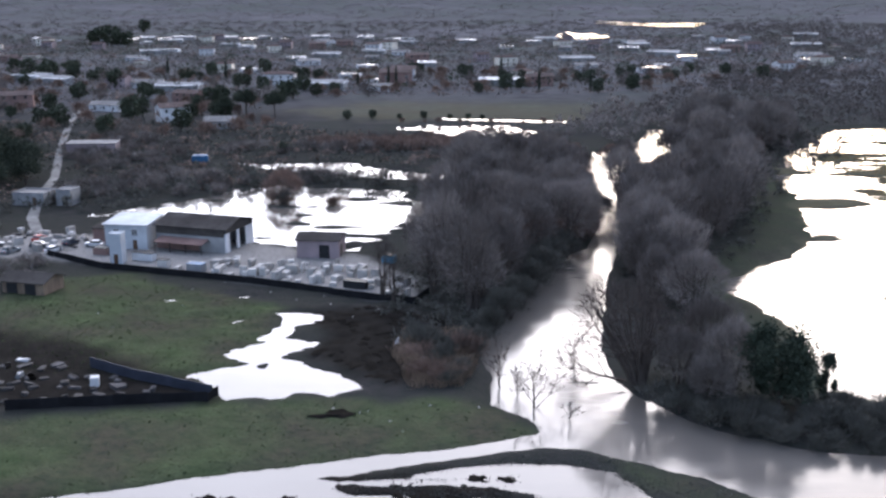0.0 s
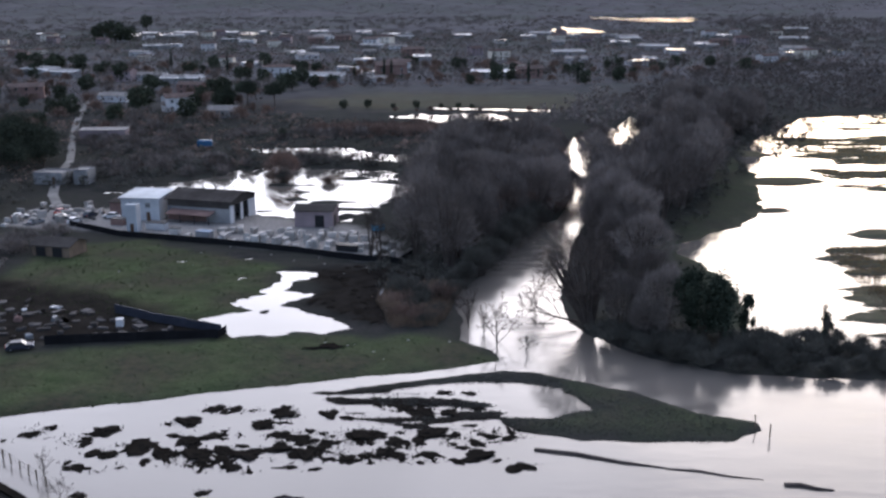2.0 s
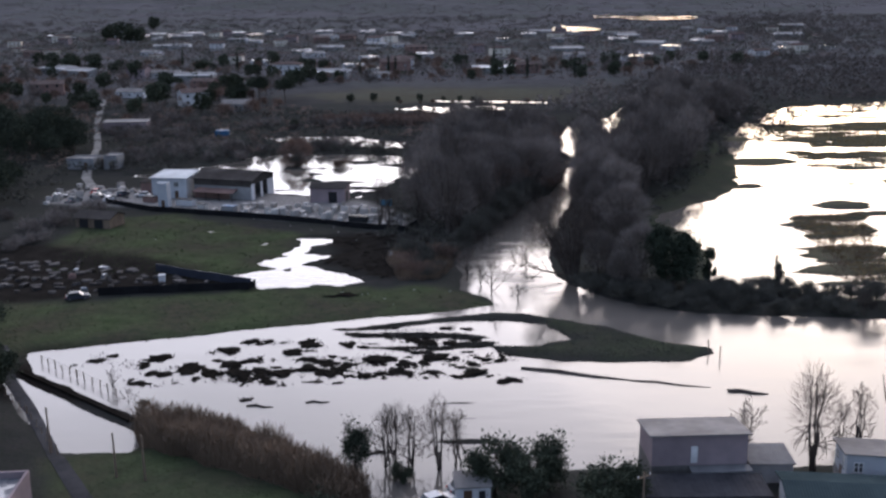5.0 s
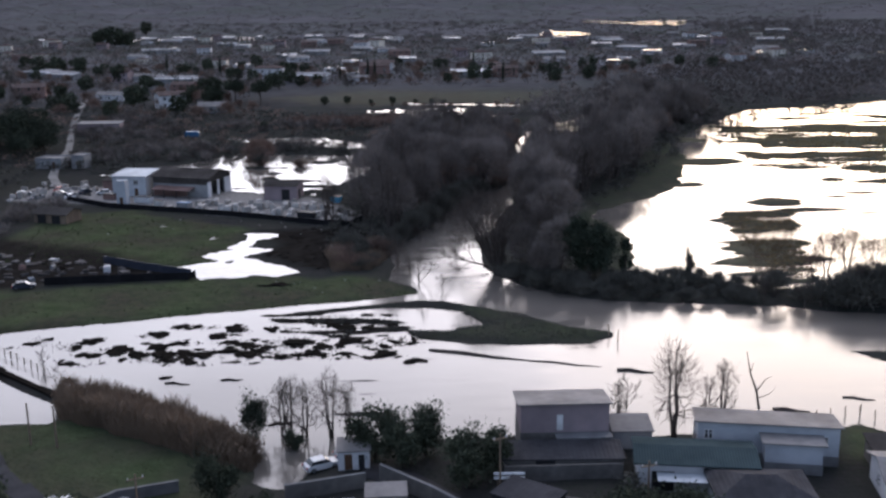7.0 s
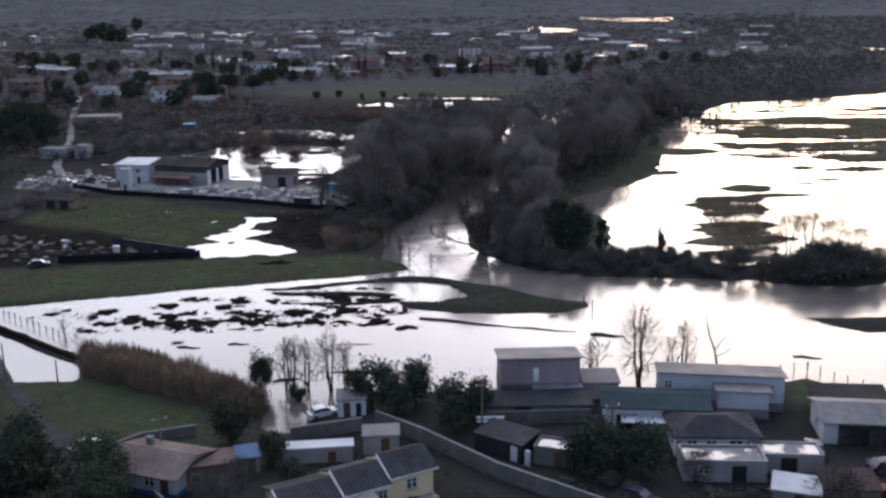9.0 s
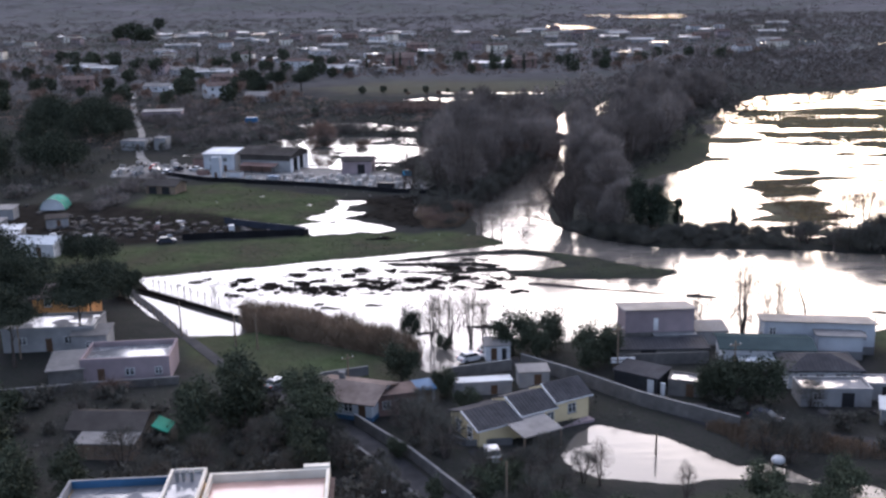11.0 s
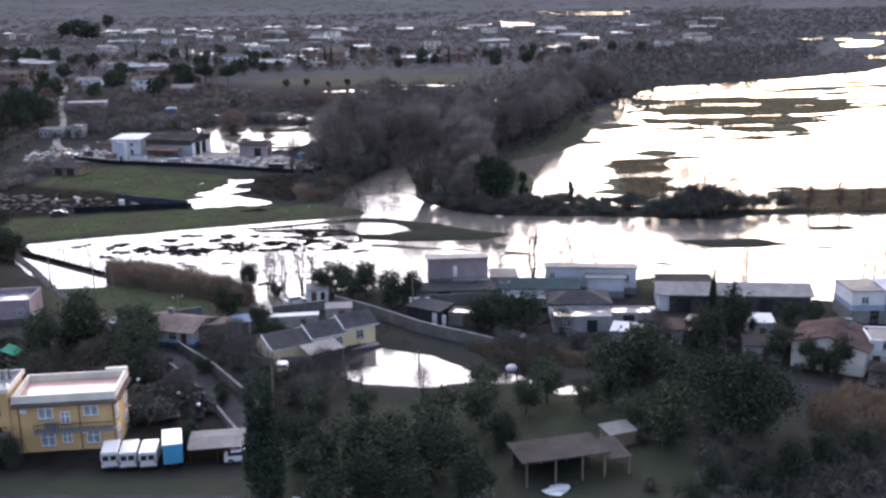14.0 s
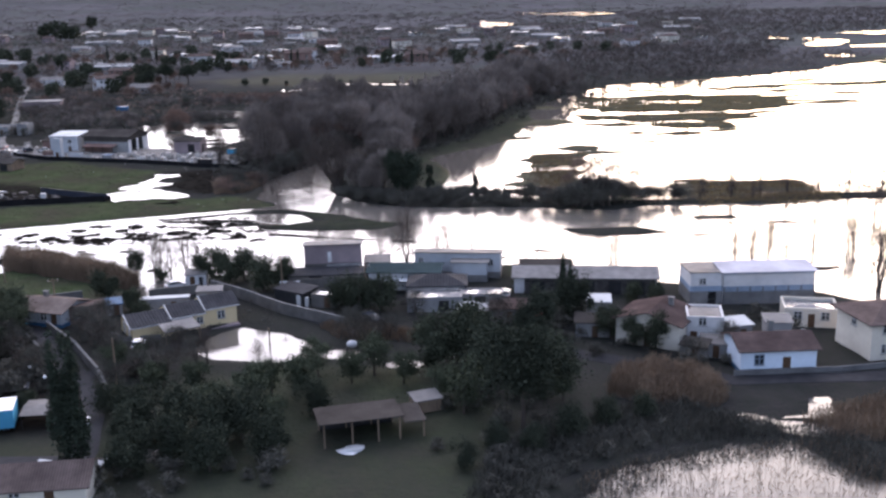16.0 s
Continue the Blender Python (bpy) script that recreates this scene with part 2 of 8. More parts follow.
M["russet"] = material("russet_twigs", (0.2, 0.14, 0.113), (0.135, 0.096, 0.08), 0.35, 0.9, bump=0.0, vary=0.2, spec=0.0)
M["ever"] = material("evergreen_leaves", (0.054, 0.061, 0.042), (0.037, 0.044, 0.032), 0.5, 0.7, bump=0.0, vary=0.12, spec=0.0)
M["pine"] = material("pine_needles", (0.046, 0.053, 0.038), (0.033, 0.039, 0.03), 0.5, 0.75, bump=0.0, vary=0.12, spec=0.0)
M["olive"] = material("olive_leaves", (0.066, 0.076, 0.05), (0.044, 0.053, 0.037), 0.5, 0.65, bump=0.0, vary=0.1, spec=0.0)
M["ivy"] = material("ivy_leaves", (0.04, 0.05, 0.036), (0.028, 0.036, 0.028), 0.5, 0.6, bump=0.0, spec=0.0)
M["reed"] = material("dry_reeds", (0.205, 0.15, 0.108), (0.135, 0.1, 0.074), 0.3, 0.9, bump=0.0, space="World", spec=0.0)
M["sedge"] = material("dead_sedge", (0.24, 0.175, 0.085), (0.15, 0.112, 0.058), 0.2, 0.9, bump=0.0, space="World", spec=0.0)
M["scrub"] = material("dark_bramble_scrub", (0.092, 0.088, 0.076), (0.06, 0.059, 0.052), 0.4, 0.9, bump=0.0, space="World", spec=0.0)
M["mud"] = material("sodden_dark_clods", (0.016, 0.014, 0.012), (0.01, 0.009, 0.008), 1.0, 0.8, bump=0.6, spec=0.0)
M["grassblade"] = material("winter_grass_tufts", (0.055, 0.07, 0.03), (0.05, 0.055, 0.032), 0.4, 0.9, bump=0.0, space="World", spec=0.0)

# ---------------------------------------------------------------- noise and shapes in the plan
TABLE = np.random.RandomState(7).rand(256, 256)


def value_noise(x, y):
    """Smooth noise between 0 and 1 over a lattice of step one."""
    xi, yi = np.floor(x).astype(int), np.floor(y).astype(int)
    fx, fy = x - xi, y - yi
    fx, fy = fx * fx * (3 - 2 * fx), fy * fy * (3 - 2 * fy)
    a, b = TABLE[xi & 255, yi & 255], TABLE[(xi + 1) & 255, yi & 255]
    c, d = TABLE[xi & 255, (yi + 1) & 255], TABLE[(xi + 1) & 255, (yi + 1) & 255]
    return (a * (1 - fx) + b * fx) * (1 - fy) + (c * (1 - fx) + d * fx) * fy


def fractal(x, y, step, octaves=3):
    total, size, weight = 0.0, 0.0, 1.0
    for o in range(octaves):
        total = total + weight * value_noise(x / step * 2**o + 17.3 * o, y / step * 2**o + 5.1 * o)
        size, weight = size + weight, weight * 0.5
    return total / size * 2 - 1


def inside_by(poly, x, y):
    """How far a place lies inside a polygon; negative outside it."""
    p = np.array(poly, float)
    q = np.roll(p, -1, axis=0)
    best, odd = np.full(np.shape(x), 1e9), np.zeros(np.shape(x), bool)
    for (ax, ay), (bx, by) in zip(p, q):
        ex, ey = bx - ax, by - ay
        t = np.clip(((x - ax) * ex + (y - ay) * ey) / (ex * ex + ey * ey + 1e-9), 0, 1)
        best = np.minimum(best, (x - ax - t * ex) ** 2 + (y - ay - t * ey) ** 2)
        if ay != by:
            odd ^= ((ay > y) != (by > y)) & (x < ex * (y - ay) / ey + ax)
    return np.where(odd, 1, -1) * np.sqrt(best)


def smooth(v, a, b):
    s = np.clip((v - a) / (b - a), 0, 1)
    return s * s * (3 - 2 * s)


# the flooded ground: outlines of open water, and of land that stands in it
FLOOD = [(-59.4, 130.6), (-44.2, 135), (-28, 140), (-10.7, 144.7), (2.9, 148.1), (13.8, 152.3), (12.4, 157), (7.5, 162), (7.6, 171), (6.5, 185),
         (11.2, 198), (16.8, 219), (22.5, 237), (32, 249), (37.7, 271), (41.8, 306), (42.4, 341), (51.9, 386), (60.8, 393), (72.5, 413), (82.7, 447),
         (92, 440), (78, 380), (66, 364), (59, 362), (49, 323), (46, 291), (40.5, 257), (37.4, 243), (33.6, 229), (29.4, 207), (25.7, 184), (25.8, 171), (28, 164),
         (32, 157.6), (36, 153.4), (40, 150.6), (45, 147.6), (51, 145.8), (57, 144.6), (67.5, 144), (77, 142.2), (77, 130), (20, 120), (-45, 118)]
FLOOD_EAST = [(60, 143.5), (77, 142.2), (86, 138), (95.7, 136.4), (104, 140.5), (126, 141.8), (170, 142), (300, 150), (420, 120), (420, 20), (150, 45), (126, 57), (115, 69), (94, 75), (77, 82),
              (71, 92), (66, 91), (49, 89.5), (29, 90), (8.9, 88.5), (5.5, 83), (1, 75.5), (-3.2, 78), (-3.3, 83.5), (-14.6, 94.5), (-24.6, 101.5), (-32.3, 103.5), (-34.4, 104.6),
              (-49, 116.7), (-54.7, 121.6), (-57, 125), (-59.4, 130.6)]
LAKE = [(55.6, 167), (57.6, 180), (58.6, 193), (57, 206), (53.4, 214.5), (57.5, 225), (66, 233), (73, 240), (84, 257), (89.5, 277), (97, 309), (98.5, 336), (104, 353), (119, 381), (155, 441),
        (187, 449), (247, 478), (290, 500), (330, 548), (372, 590), (470, 640), (1200, 700), (1200, 300), (420, 165), (260, 158), (128, 147), (106, 147.5), (79, 152.5), (64.5, 160)]
POND_FIELD = [(-39.1, 172.3), (-31.5, 177), (-27.1, 176.9), (-33.7, 182.7), (-30.1, 188.2), (-27.4, 200.6), (-19.3, 203.3), (-24.8, 191.1), (-18.1, 187.8),
              (-22.3, 181.6), (-18.2, 175.5), (-9, 167.8), (-30, 163.8), (-33, 169.5)]
POND_YARD = [(-90, 284), (-78, 297), (-70, 304), (-57, 322), (-44, 327), (-37, 322), (-24, 322), (-13, 315), (-2, 295), (-8, 277), (-11, 262), (-20.4, 248), (-40, 254), (-56.7, 278)]
POND_BELT = [(-69.9, 366), (-58.3, 363), (-41.9, 366), (-30.7, 366), (-18.5, 350), (2.6, 344), (2.6, 332), (-17.8, 334), (-32.4, 344), (-54.9, 354)]
POND_PATH = [(-60, 121), (-56.3, 119.4), (-50.8, 114.7), (-40.5, 106), (-35.8, 102.3), (-32.2, 99), (-32.5, 95.1), (-41.9, 95), (-49.6, 105)]
POND_GARDEN = [(14.3, 48.6), (16.2, 53.6), (19.4, 57.8), (22.5, 56.2), (27, 53.7), (31.4, 48.8), (34, 45.2), (38, 45.6), (42.9, 40.2), (36.5, 42), (31, 42.4), (26.6, 40.9), (23, 42.4), (18.2, 42.8), (15.5, 45.6)]
PUDDLE_LAWN = [(12.2, 9.0), (17.5, 9.4), (18.0, 13.0), (12.6, 13.2)]
PUDDLE_GARDEN = [(43.2, 38.8), (46.6, 40.6), (48.8, 38.8), (48.2, 37.2), (44, 37.6)]
POND_NEAR = [(62, -6), (68, 1), (75, 5.5), (84, 8.3), (91, 8.8), (93.5, 3.3), (96, -2.5), (110, -8), (125, -30), (70, -30)]
POND_DITCH = [(87, 18.4), (89.8, 17), (91.6, 15.4), (95, 14.4), (98.4, 12), (98, 9.6), (93, 10.5), (90.2, 12.5), (88, 15)]
POND_TRACK = [(98, 22), (101, 21.6), (98.2, 14.6), (95.4, 15.2), (92.6, 15.4), (92.6, 16.4), (96, 16.4)]
POND_FIELDS = [(-20, 457), (26, 461), (30, 449), (44, 428), (26, 421), (-4, 426), (-2, 445), (-18, 449)]
POND_STRIP = [(-2, 486.5), (52, 474), (52, 469.5), (-2, 482)]
POND_FAR_A = [(249, 1914), (330, 1800), (414, 1758), (380, 1650), (316, 1637), (260, 1780)]
POND_FAR_B = [(150, 1400), (186, 1390), (196, 1270), (130, 1265)]
POND_FAR_C = [(-400, 1290), (-300, 1275), (-200, 1290), (-210, 1330), (-390, 1345)]
POND_FAR_D = [(420, 885), (560, 868), (660, 900), (480, 912)]
POND_FAR_E = [(340, 592), (346, 640), (350, 678), (354, 735), (358, 735), (357, 678), (352, 630), (347, 598)]
POND_FAR_F = [(369, 728), (406, 790), (428, 786), (406, 712), (560, 712), (560, 704), (402, 696), (392, 712)]
POND_FAR_G = [(374, 838), (380, 856), (410, 824), (402, 800)]
POND_FAR_H = [(352, 562), (384, 592), (560, 596), (560, 584), (420, 582)]
WATERS = [(POND_FAR_E, 1.5), (POND_FAR_F, 3.0), (POND_FAR_G, 4.0), (POND_FAR_H, 2.0), (FLOOD, 0.7), (FLOOD_EAST, 0.9), (LAKE, 1.8), (POND_FIELD, 3.6), (POND_YARD, 4.5), (POND_BELT, 3.0), (POND_PATH, 0.5), (POND_GARDEN, 0.8), (PUDDLE_GARDEN, 0.6), (PUDDLE_LAWN, 0.8), (POND_NEAR, 1.5),
          (POND_DITCH, 0.6), (POND_TRACK, 0.5), (POND_FIELDS, 6.0), (POND_STRIP, 2.4), (POND_FAR_A, 25.0), (POND_FAR_B, 18.0), (POND_FAR_C, 12.0), (POND_FAR_D, 8.0)]
ISLES = [
    ([(-9, 140.8), (3, 145.4), (13.5, 148.1), (18, 147.6), (24, 143.8), (31, 139.6), (39, 132.8), (45, 129.6), (45.5, 127), (40.5, 123.7), (30, 123.6), (21.5, 124.4), (14, 126.8), (11.5, 131.5), (19.5, 131.2), (25.2, 133.6), (21.4, 141.2), (15.5, 143.7), (10, 143.6), (3, 142.8), (-9, 139.2)], 0.9),
    ([(86, 220), (103, 219), (95, 190), (88, 158), (76, 157), (82, 190)], 7.0), ([(118, 170), (147, 167), (152, 150), (140, 139), (112, 141)], 6.0),
    ([(79, 119.5), (97, 119), (103.5, 112.6), (87, 110.4)], 1.45), ([(112, 128), (121, 128), (122, 124), (112, 125)], 1.0),
    ([(215, 420), (330, 430), (330, 400), (200, 398)], 14.0), ([(229, 352), (250, 349), (246, 336), (224, 339)], 5.0),
    ([(330, 560), (460, 640), (480, 560), (330, 520)], 25.0),
    ([(400, 760), (520, 800), (540, 720), (400, 690)], 30.0), ([(-12, 140), (4, 140.5), (12, 133), (8, 126), (-6, 129)], 2.6), ([(-5, 268), (-30, 272), (-32, 263), (-12, 258)], 3.0),
]
STREAKS = [([(126, 384), (150, 376), (216, 368), (212, 336), (184, 322), (128, 326), (122, 350)], 0.55), ([(116, 314), (184, 308), (180, 292), (115, 300)], 0.25), ([(110, 294), (167, 288), (165, 273), (126, 277)], 0.2), ([(110, 268), (164, 265), (166, 254), (111, 259)], 0.0),
           ([(92, 302), (112, 301.5), (112, 294.5), (93, 295)], 0.2), ([(95, 234), (108, 233), (108, 229), (96, 229.5)], 0.0), ([(240, 300), (330, 292), (326, 276), (236, 284)], 0.0), ([(74, 263), (92, 263.5), (91, 257), (76, 256)], 0.2), ([(190, 420), (300, 428), (300, 408), (190, 404)], 0.0),
           ([(100, 352), (122, 350), (124, 338), (100, 338)], 0.2)]
PUDDLES = [(-58, 193), (-36, 186), (-26, 200), (-12, 196), (-10, 210), (-40, 220), (-56, 214)]
SHOALS = [(140, 330), (205, 300), (260, 370), (330, 470), (250, 500), (165, 440), (130, 390)]


def wetness(x, y):
    """How far into the water a place lies; negative on land."""
    n = 0.65 * fractal(x, y, 9.0, 4) + 0.6 * fractal(x, y + 31, 3.2, 2) + 0.6 * fractal(x * 0.45 + 7, y * 1.5, 5.0, 3)
    d = np.full(np.shape(x), -1e9)
    for poly, rough in WATERS:
        d = np.maximum(d, inside_by(poly, x, y) + n * rough)
    for poly, rough in ISLES:
        inner = inside_by(poly, x, y)
        if rough > 1.5:  # broken into streaks
            inner = np.minimum(inner, 0.1 * rough) + (fractal(x * 0.3 + 40, y * 2.2, 3.5 + 0.4 * rough, 4) + 0.7 * fractal(x * 0.22, y * 2.8, 3.6, 3)) * 1.2 * rough
        else:
            inner = inner + fractal(x + 40, y * 2.2, 7.0 + rough, 4) * rough
        d = np.minimum(d, -inner)
    long = 0.6 * fractal(x * 0.16 + 40, y * 0.8, 6.0, 4) + 0.6 * fractal(x * 0.3 + 9, y * 1.1, 4.0, 3) + 0.7 * fractal(x * 0.22 + 3, y * 2.0, 4.4, 3) + 0.5 * fractal(x * 0.16 + 21, y * 2.4, 2.2, 2)
    for poly, full in STREAKS:  # long reed shoals with ragged ends
        d = np.minimum(d, 1.0 - np.clip(inside_by(poly, x, y), -6, 1.2) - 6.5 * (long + full * 0.3))
    shoal = np.minimum(inside_by(SHOALS, x, y), 3.0) - 5.6 + 11.0 * fractal(x * 0.2 + 9, y * 1.3, 6.0, 5)
    d = np.minimum(d, -shoal)
    reef = np.minimum(inside_by(POND_YARD, x, y), 2.0) - 4.6 + 8.0 * fractal(x * 0.35 + 3, y * 0.9, 4.5, 4)
    puddle = np.minimum(inside_by(PUDDLES, x, y), 1.0) - 2.62 + 3.0 * fractal(x * 0.4 + 5, y * 1.3, 2.4, 3)
    return np.maximum(np.minimum(d, -reef), puddle)


def ground_height(x, y):
    x, y = np.asarray(x, float), np.asarray(y, float)
    d = wetness(x, y)
    land = 0.42 + 0.12 * fractal(x, y, 5.0, 3) + 0.25 * smooth(fractal(x, y, 60.0, 2), -0.3, 0.6)
    near = np.minimum(np.maximum(-d, 0) * 0.35, 1)
    h = np.where(d < 0, near * land + 0.02, np.maximum(-0.7, -d * 0.3))
    hills = smooth(y, 1900, 4700) * (95 + 60 * fractal(x, y, 900.0, 3)) + smooth(np.abs(x) - 500, 900, 2600) * 25
    return h + np.maximum(hills, 0)


def grown(start, step, limit, factor=1.07):
    out, v = [], start
    while abs(v) < limit:
        step *= factor
        v += step
        out.append(v)
    return out


gx = sorted([-v for v in grown(150, 2.0, 2700, 1.13)] + list(np.arange(-150, -80, 2.0)) + list(np.arange(-80, 130.1, 1.0)) + list(np.arange(131.2, 216, 1.2)) + grown(216, 1.4, 2700, 1.13))
gy = sorted([-v for v in grown(60, 3, 700, 1.3)] + list(np.arange(-60, -12, 4.0)) + list(np.arange(-12, 220.1, 1.0)) + list(np.arange(221, 400, 1.0)) + list(np.arange(400, 600, 3.5)) + grown(600, 3.5, 4800, 1.07))
GX, GY = np.array(gx), np.array(gy)
X, Y = np.meshgrid(GX, GY)
Zg = ground_height(X, Y)
rows_n, cols_n = X.shape
ground_me = bpy.data.meshes.new("ground")
ground_me.vertices.add(rows_n * cols_n)
ground_me.vertices.foreach_set("co", np.stack([X, Y, Zg], -1).astype(np.float32).ravel())
idx = np.arange(rows_n * cols_n).reshape(rows_n, cols_n)
quads = np.stack([idx[:-1, :-1], idx[:-1, 1:], idx[1:, 1:], idx[1:, :-1]], -1).reshape(-1, 4)
ground_me.loops.add(quads.size)
ground_me.loops.foreach_set("vertex_index", quads.astype(np.int32).ravel())
ground_me.polygons.add(len(quads))
ground_me.polygons.foreach_set("loop_start", np.arange(0, quads.size, 4, dtype=np.int32))
ground_me.update(calc_edges=True)
ground_me.polygons.foreach_set("use_smooth", np.ones(len(quads), bool))



def ground_z(x, y):
    """The ground's height at a place, from the sheet itself."""
    i = int(np.clip(np.searchsorted(GX, x) - 1, 0, len(GX) - 2))
    j = int(np.clip(np.searchsorted(GY, y) - 1, 0, len(GY) - 2))
    u, v = (x - GX[i]) / (GX[i + 1] - GX[i]), (y - GY[j]) / (GY[j + 1] - GY[j])
    return float((Zg[j, i] * (1 - u) + Zg[j, i + 1] * u) * (1 - v) + (Zg[j + 1, i] * (1 - u) + Zg[j + 1, i + 1] * u) * v)


# what covers the ground: meadow, black peat, gravel, pale far fields with painted haze
GREENS = [
    [(-110, 120), (-60, 127), (14, 151), (6, 163), (-30, 162), (-57, 156), (-110, 150)],
    [(-75, 176), (-30, 166), (-28, 205), (-62, 228), (-80, 222), (-82, 190)],
    [(-42, 92), (-30, 97), (-4, 79), (-8, 66), (-22, 68), (-36, 80)],
    [(68, 93), (76, 84), (78, 80), (66, 82)],
]
LAWNS = [[(12, 22), (14, 36), (40, 38), (46, 32), (30, 24)], [(-34, 2), (-34, 18), (6, 16.5), (8, -30), (-40, -30)]]
LAKE_BANK = [(50, 160), (59, 168), (60, 206), (56, 214), (60, 226), (86, 256), (92, 277), (100, 309), (101, 338), (88, 330), (72, 262), (50, 225), (45, 190)]
ISLET_GRASS = [(20, 146), (45, 129), (41, 124), (15, 127), (13, 130.5), (20, 131), (26, 134), (22, 142)]
PASTURES = [[(-74, 512), (-25, 555), (74, 530), (59, 472), (-36, 476)]]
ORCHARD = [(8, 4), (12, 36), (45, 38), (60, 20), (60, -20), (8, -30)]
# peat outlines; the last one only darkens the yard beside the apartment block
DARK_GROUNDS = [[(-60, 112), (-40, 108), (16, 114), (20, 122), (6, 141), (-14, 141), (-60, 131)], [(-24, 204), (-17, 190), (-20, 181), (-6, 168), (4, 176), (2, 198), (-10, 206)], [(-58, 160), (-32, 163), (-36, 172), (-62, 188), (-95, 205), (-120, 200), (-112, 155), (-90, 152)], [(-36, 18.5), (-36, 23), (-10, 24), (-12, 40), (-8, 40), (3, 24), (6, 17.5)]]
GRAVELS = [[(-70, 236), (-5, 208), (-3, 222), (-18, 242), (-40, 252), (-76, 262), (-100, 262), (-100, 244)]]


def cover_of(polys, edge):
    d = np.full(X.shape, -1e9)
    for poly in polys:
        d = np.maximum(d, inside_by(poly, X, Y))
    return smooth(d + fractal(X, Y, 6.0, 3) * edge, -edge, edge)


for name, values in (("meadow", np.maximum(cover_of(GREENS, 2.5), 0.42 * cover_of([ORCHARD] + LAWNS, 3.0) + 0.4 * cover_of([LAKE_BANK], 3.0) + 0.6 * cover_of([ISLET_GRASS], 2.5))), ("peat", cover_of(DARK_GROUNDS, 3.0)), ("gravel", cover_of(GRAVELS, 2.0)), ("sedge", np.maximum(cover_of([LAKE], 3.0), 0.55 * cover_of(PASTURES, 14.0))), ("far", smooth(Y, 380, 700))):
    layer = ground_me.attributes.new(name, "FLOAT", "POINT")
    layer.data.foreach_set("value", values.astype(np.float32).ravel())


def ground_material():
    m = bpy.data.materials.new("winter_floodplain_soil")
    m.use_nodes = True
    n, l = m.node_tree.nodes, m.node_tree.links
    bsdf = n["Principled BSDF"]
    bsdf.inputs["Roughness"].default_value = 0.9
    bsdf.inputs["Specular IOR Level"].default_value = 0.0
    place = n.new("ShaderNodeNewGeometry").outputs["Position"]

    def noise_of(scale, detail=4):
        node = n.new("ShaderNodeTexNoise")
        node.inputs["Scale"].default_value, node.inputs["Detail"].default_value = scale, detail
        l.new(place, node.inputs["Vector"])
        r = n.new("ShaderNodeMapRange")
        r.inputs["From Min"].default_value, r.inputs["From Max"].default_value = 0.32, 0.68
        l.new(node.outputs["Fac"], r.inputs["Value"])
        return r.outputs["Result"]

    def blend(factor, a, b):
        node = n.new("ShaderNodeMix")
        node.data_type = "RGBA"
        for socket, v in ((node.inputs["Factor"], factor), (node.inputs["A"], a), (node.inputs["B"], b)):
            if isinstance(v, tuple):
                socket.default_value = (*v, 1)
            else:
                l.new(v, socket)
        return node.outputs["Result"]

    def layer_of(name):
        node = n.new("ShaderNodeAttribute")
        node.attribute_name = name
        return node.outputs["Fac"]

    broad, middle, small = noise_of(0.05), noise_of(0.35), noise_of(2.5)
    scrub = blend(middle, (0.033, 0.031, 0.031), (0.022, 0.024, 0.022))
    scrub = blend(broad, scrub, blend(small, (0.026, 0.031, 0.023), (0.038, 0.034, 0.033)))
    grass = blend(middle, (0.033, 0.046, 0.023), (0.07, 0.086, 0.046))
    grass = blend(small, grass, (0.04, 0.052, 0.027))
    grass = blend(noise_of(0.09), grass, blend(noise_of(0.8), (0.056, 0.05, 0.036), (0.034, 0.036, 0.027)))
    cells = n.new("ShaderNodeTexVoronoi")
    cells.inputs["Scale"].default_value = 0.006
    l.new(place, cells.inputs["Vector"])
    parcels = n.new("ShaderNodeSeparateColor")
    l.new(cells.outputs["Color"], parcels.inputs["Color"])
    # pale field parcels; their lift and lavender tint partly paint in distance haze
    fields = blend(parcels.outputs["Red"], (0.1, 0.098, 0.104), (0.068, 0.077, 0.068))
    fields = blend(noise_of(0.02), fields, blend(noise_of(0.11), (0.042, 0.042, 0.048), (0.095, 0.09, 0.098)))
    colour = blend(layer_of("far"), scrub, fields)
    colour = blend(layer_of("meadow"), colour, grass)
    colour = blend(layer_of("sedge"), colour, blend(noise_of(0.06), blend(small, (0.092, 0.08, 0.052), (0.062, 0.056, 0.038)), blend(middle, (0.06, 0.066, 0.045), (0.1, 0.094, 0.07))))
    colour = blend(layer_of("gravel"), colour, blend(small, (0.22, 0.21, 0.2), (0.13, 0.125, 0.12)))
    colour = blend(layer_of("peat"), colour, blend(middle, (0.02, 0.018, 0.016), (0.012, 0.011, 0.01)))
    l.new(colour, bsdf.inputs["Base Color"])
    relief = n.new("ShaderNodeBump")
    relief.inputs["Strength"].default_value, relief.inputs["Distance"].default_value = 0.6, 0.15
    l.new(noise_of(1.3, 6), relief.inputs["Height"])
    l.new(relief.outputs["Normal"], bsdf.inputs["Normal"])
    return m


M["ground"] = ground_material()
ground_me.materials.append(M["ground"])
ground = tagged(new("ground", ground_me), "sodden winter floodplain of meadow, scrub and mud", "ground", kind="structure")


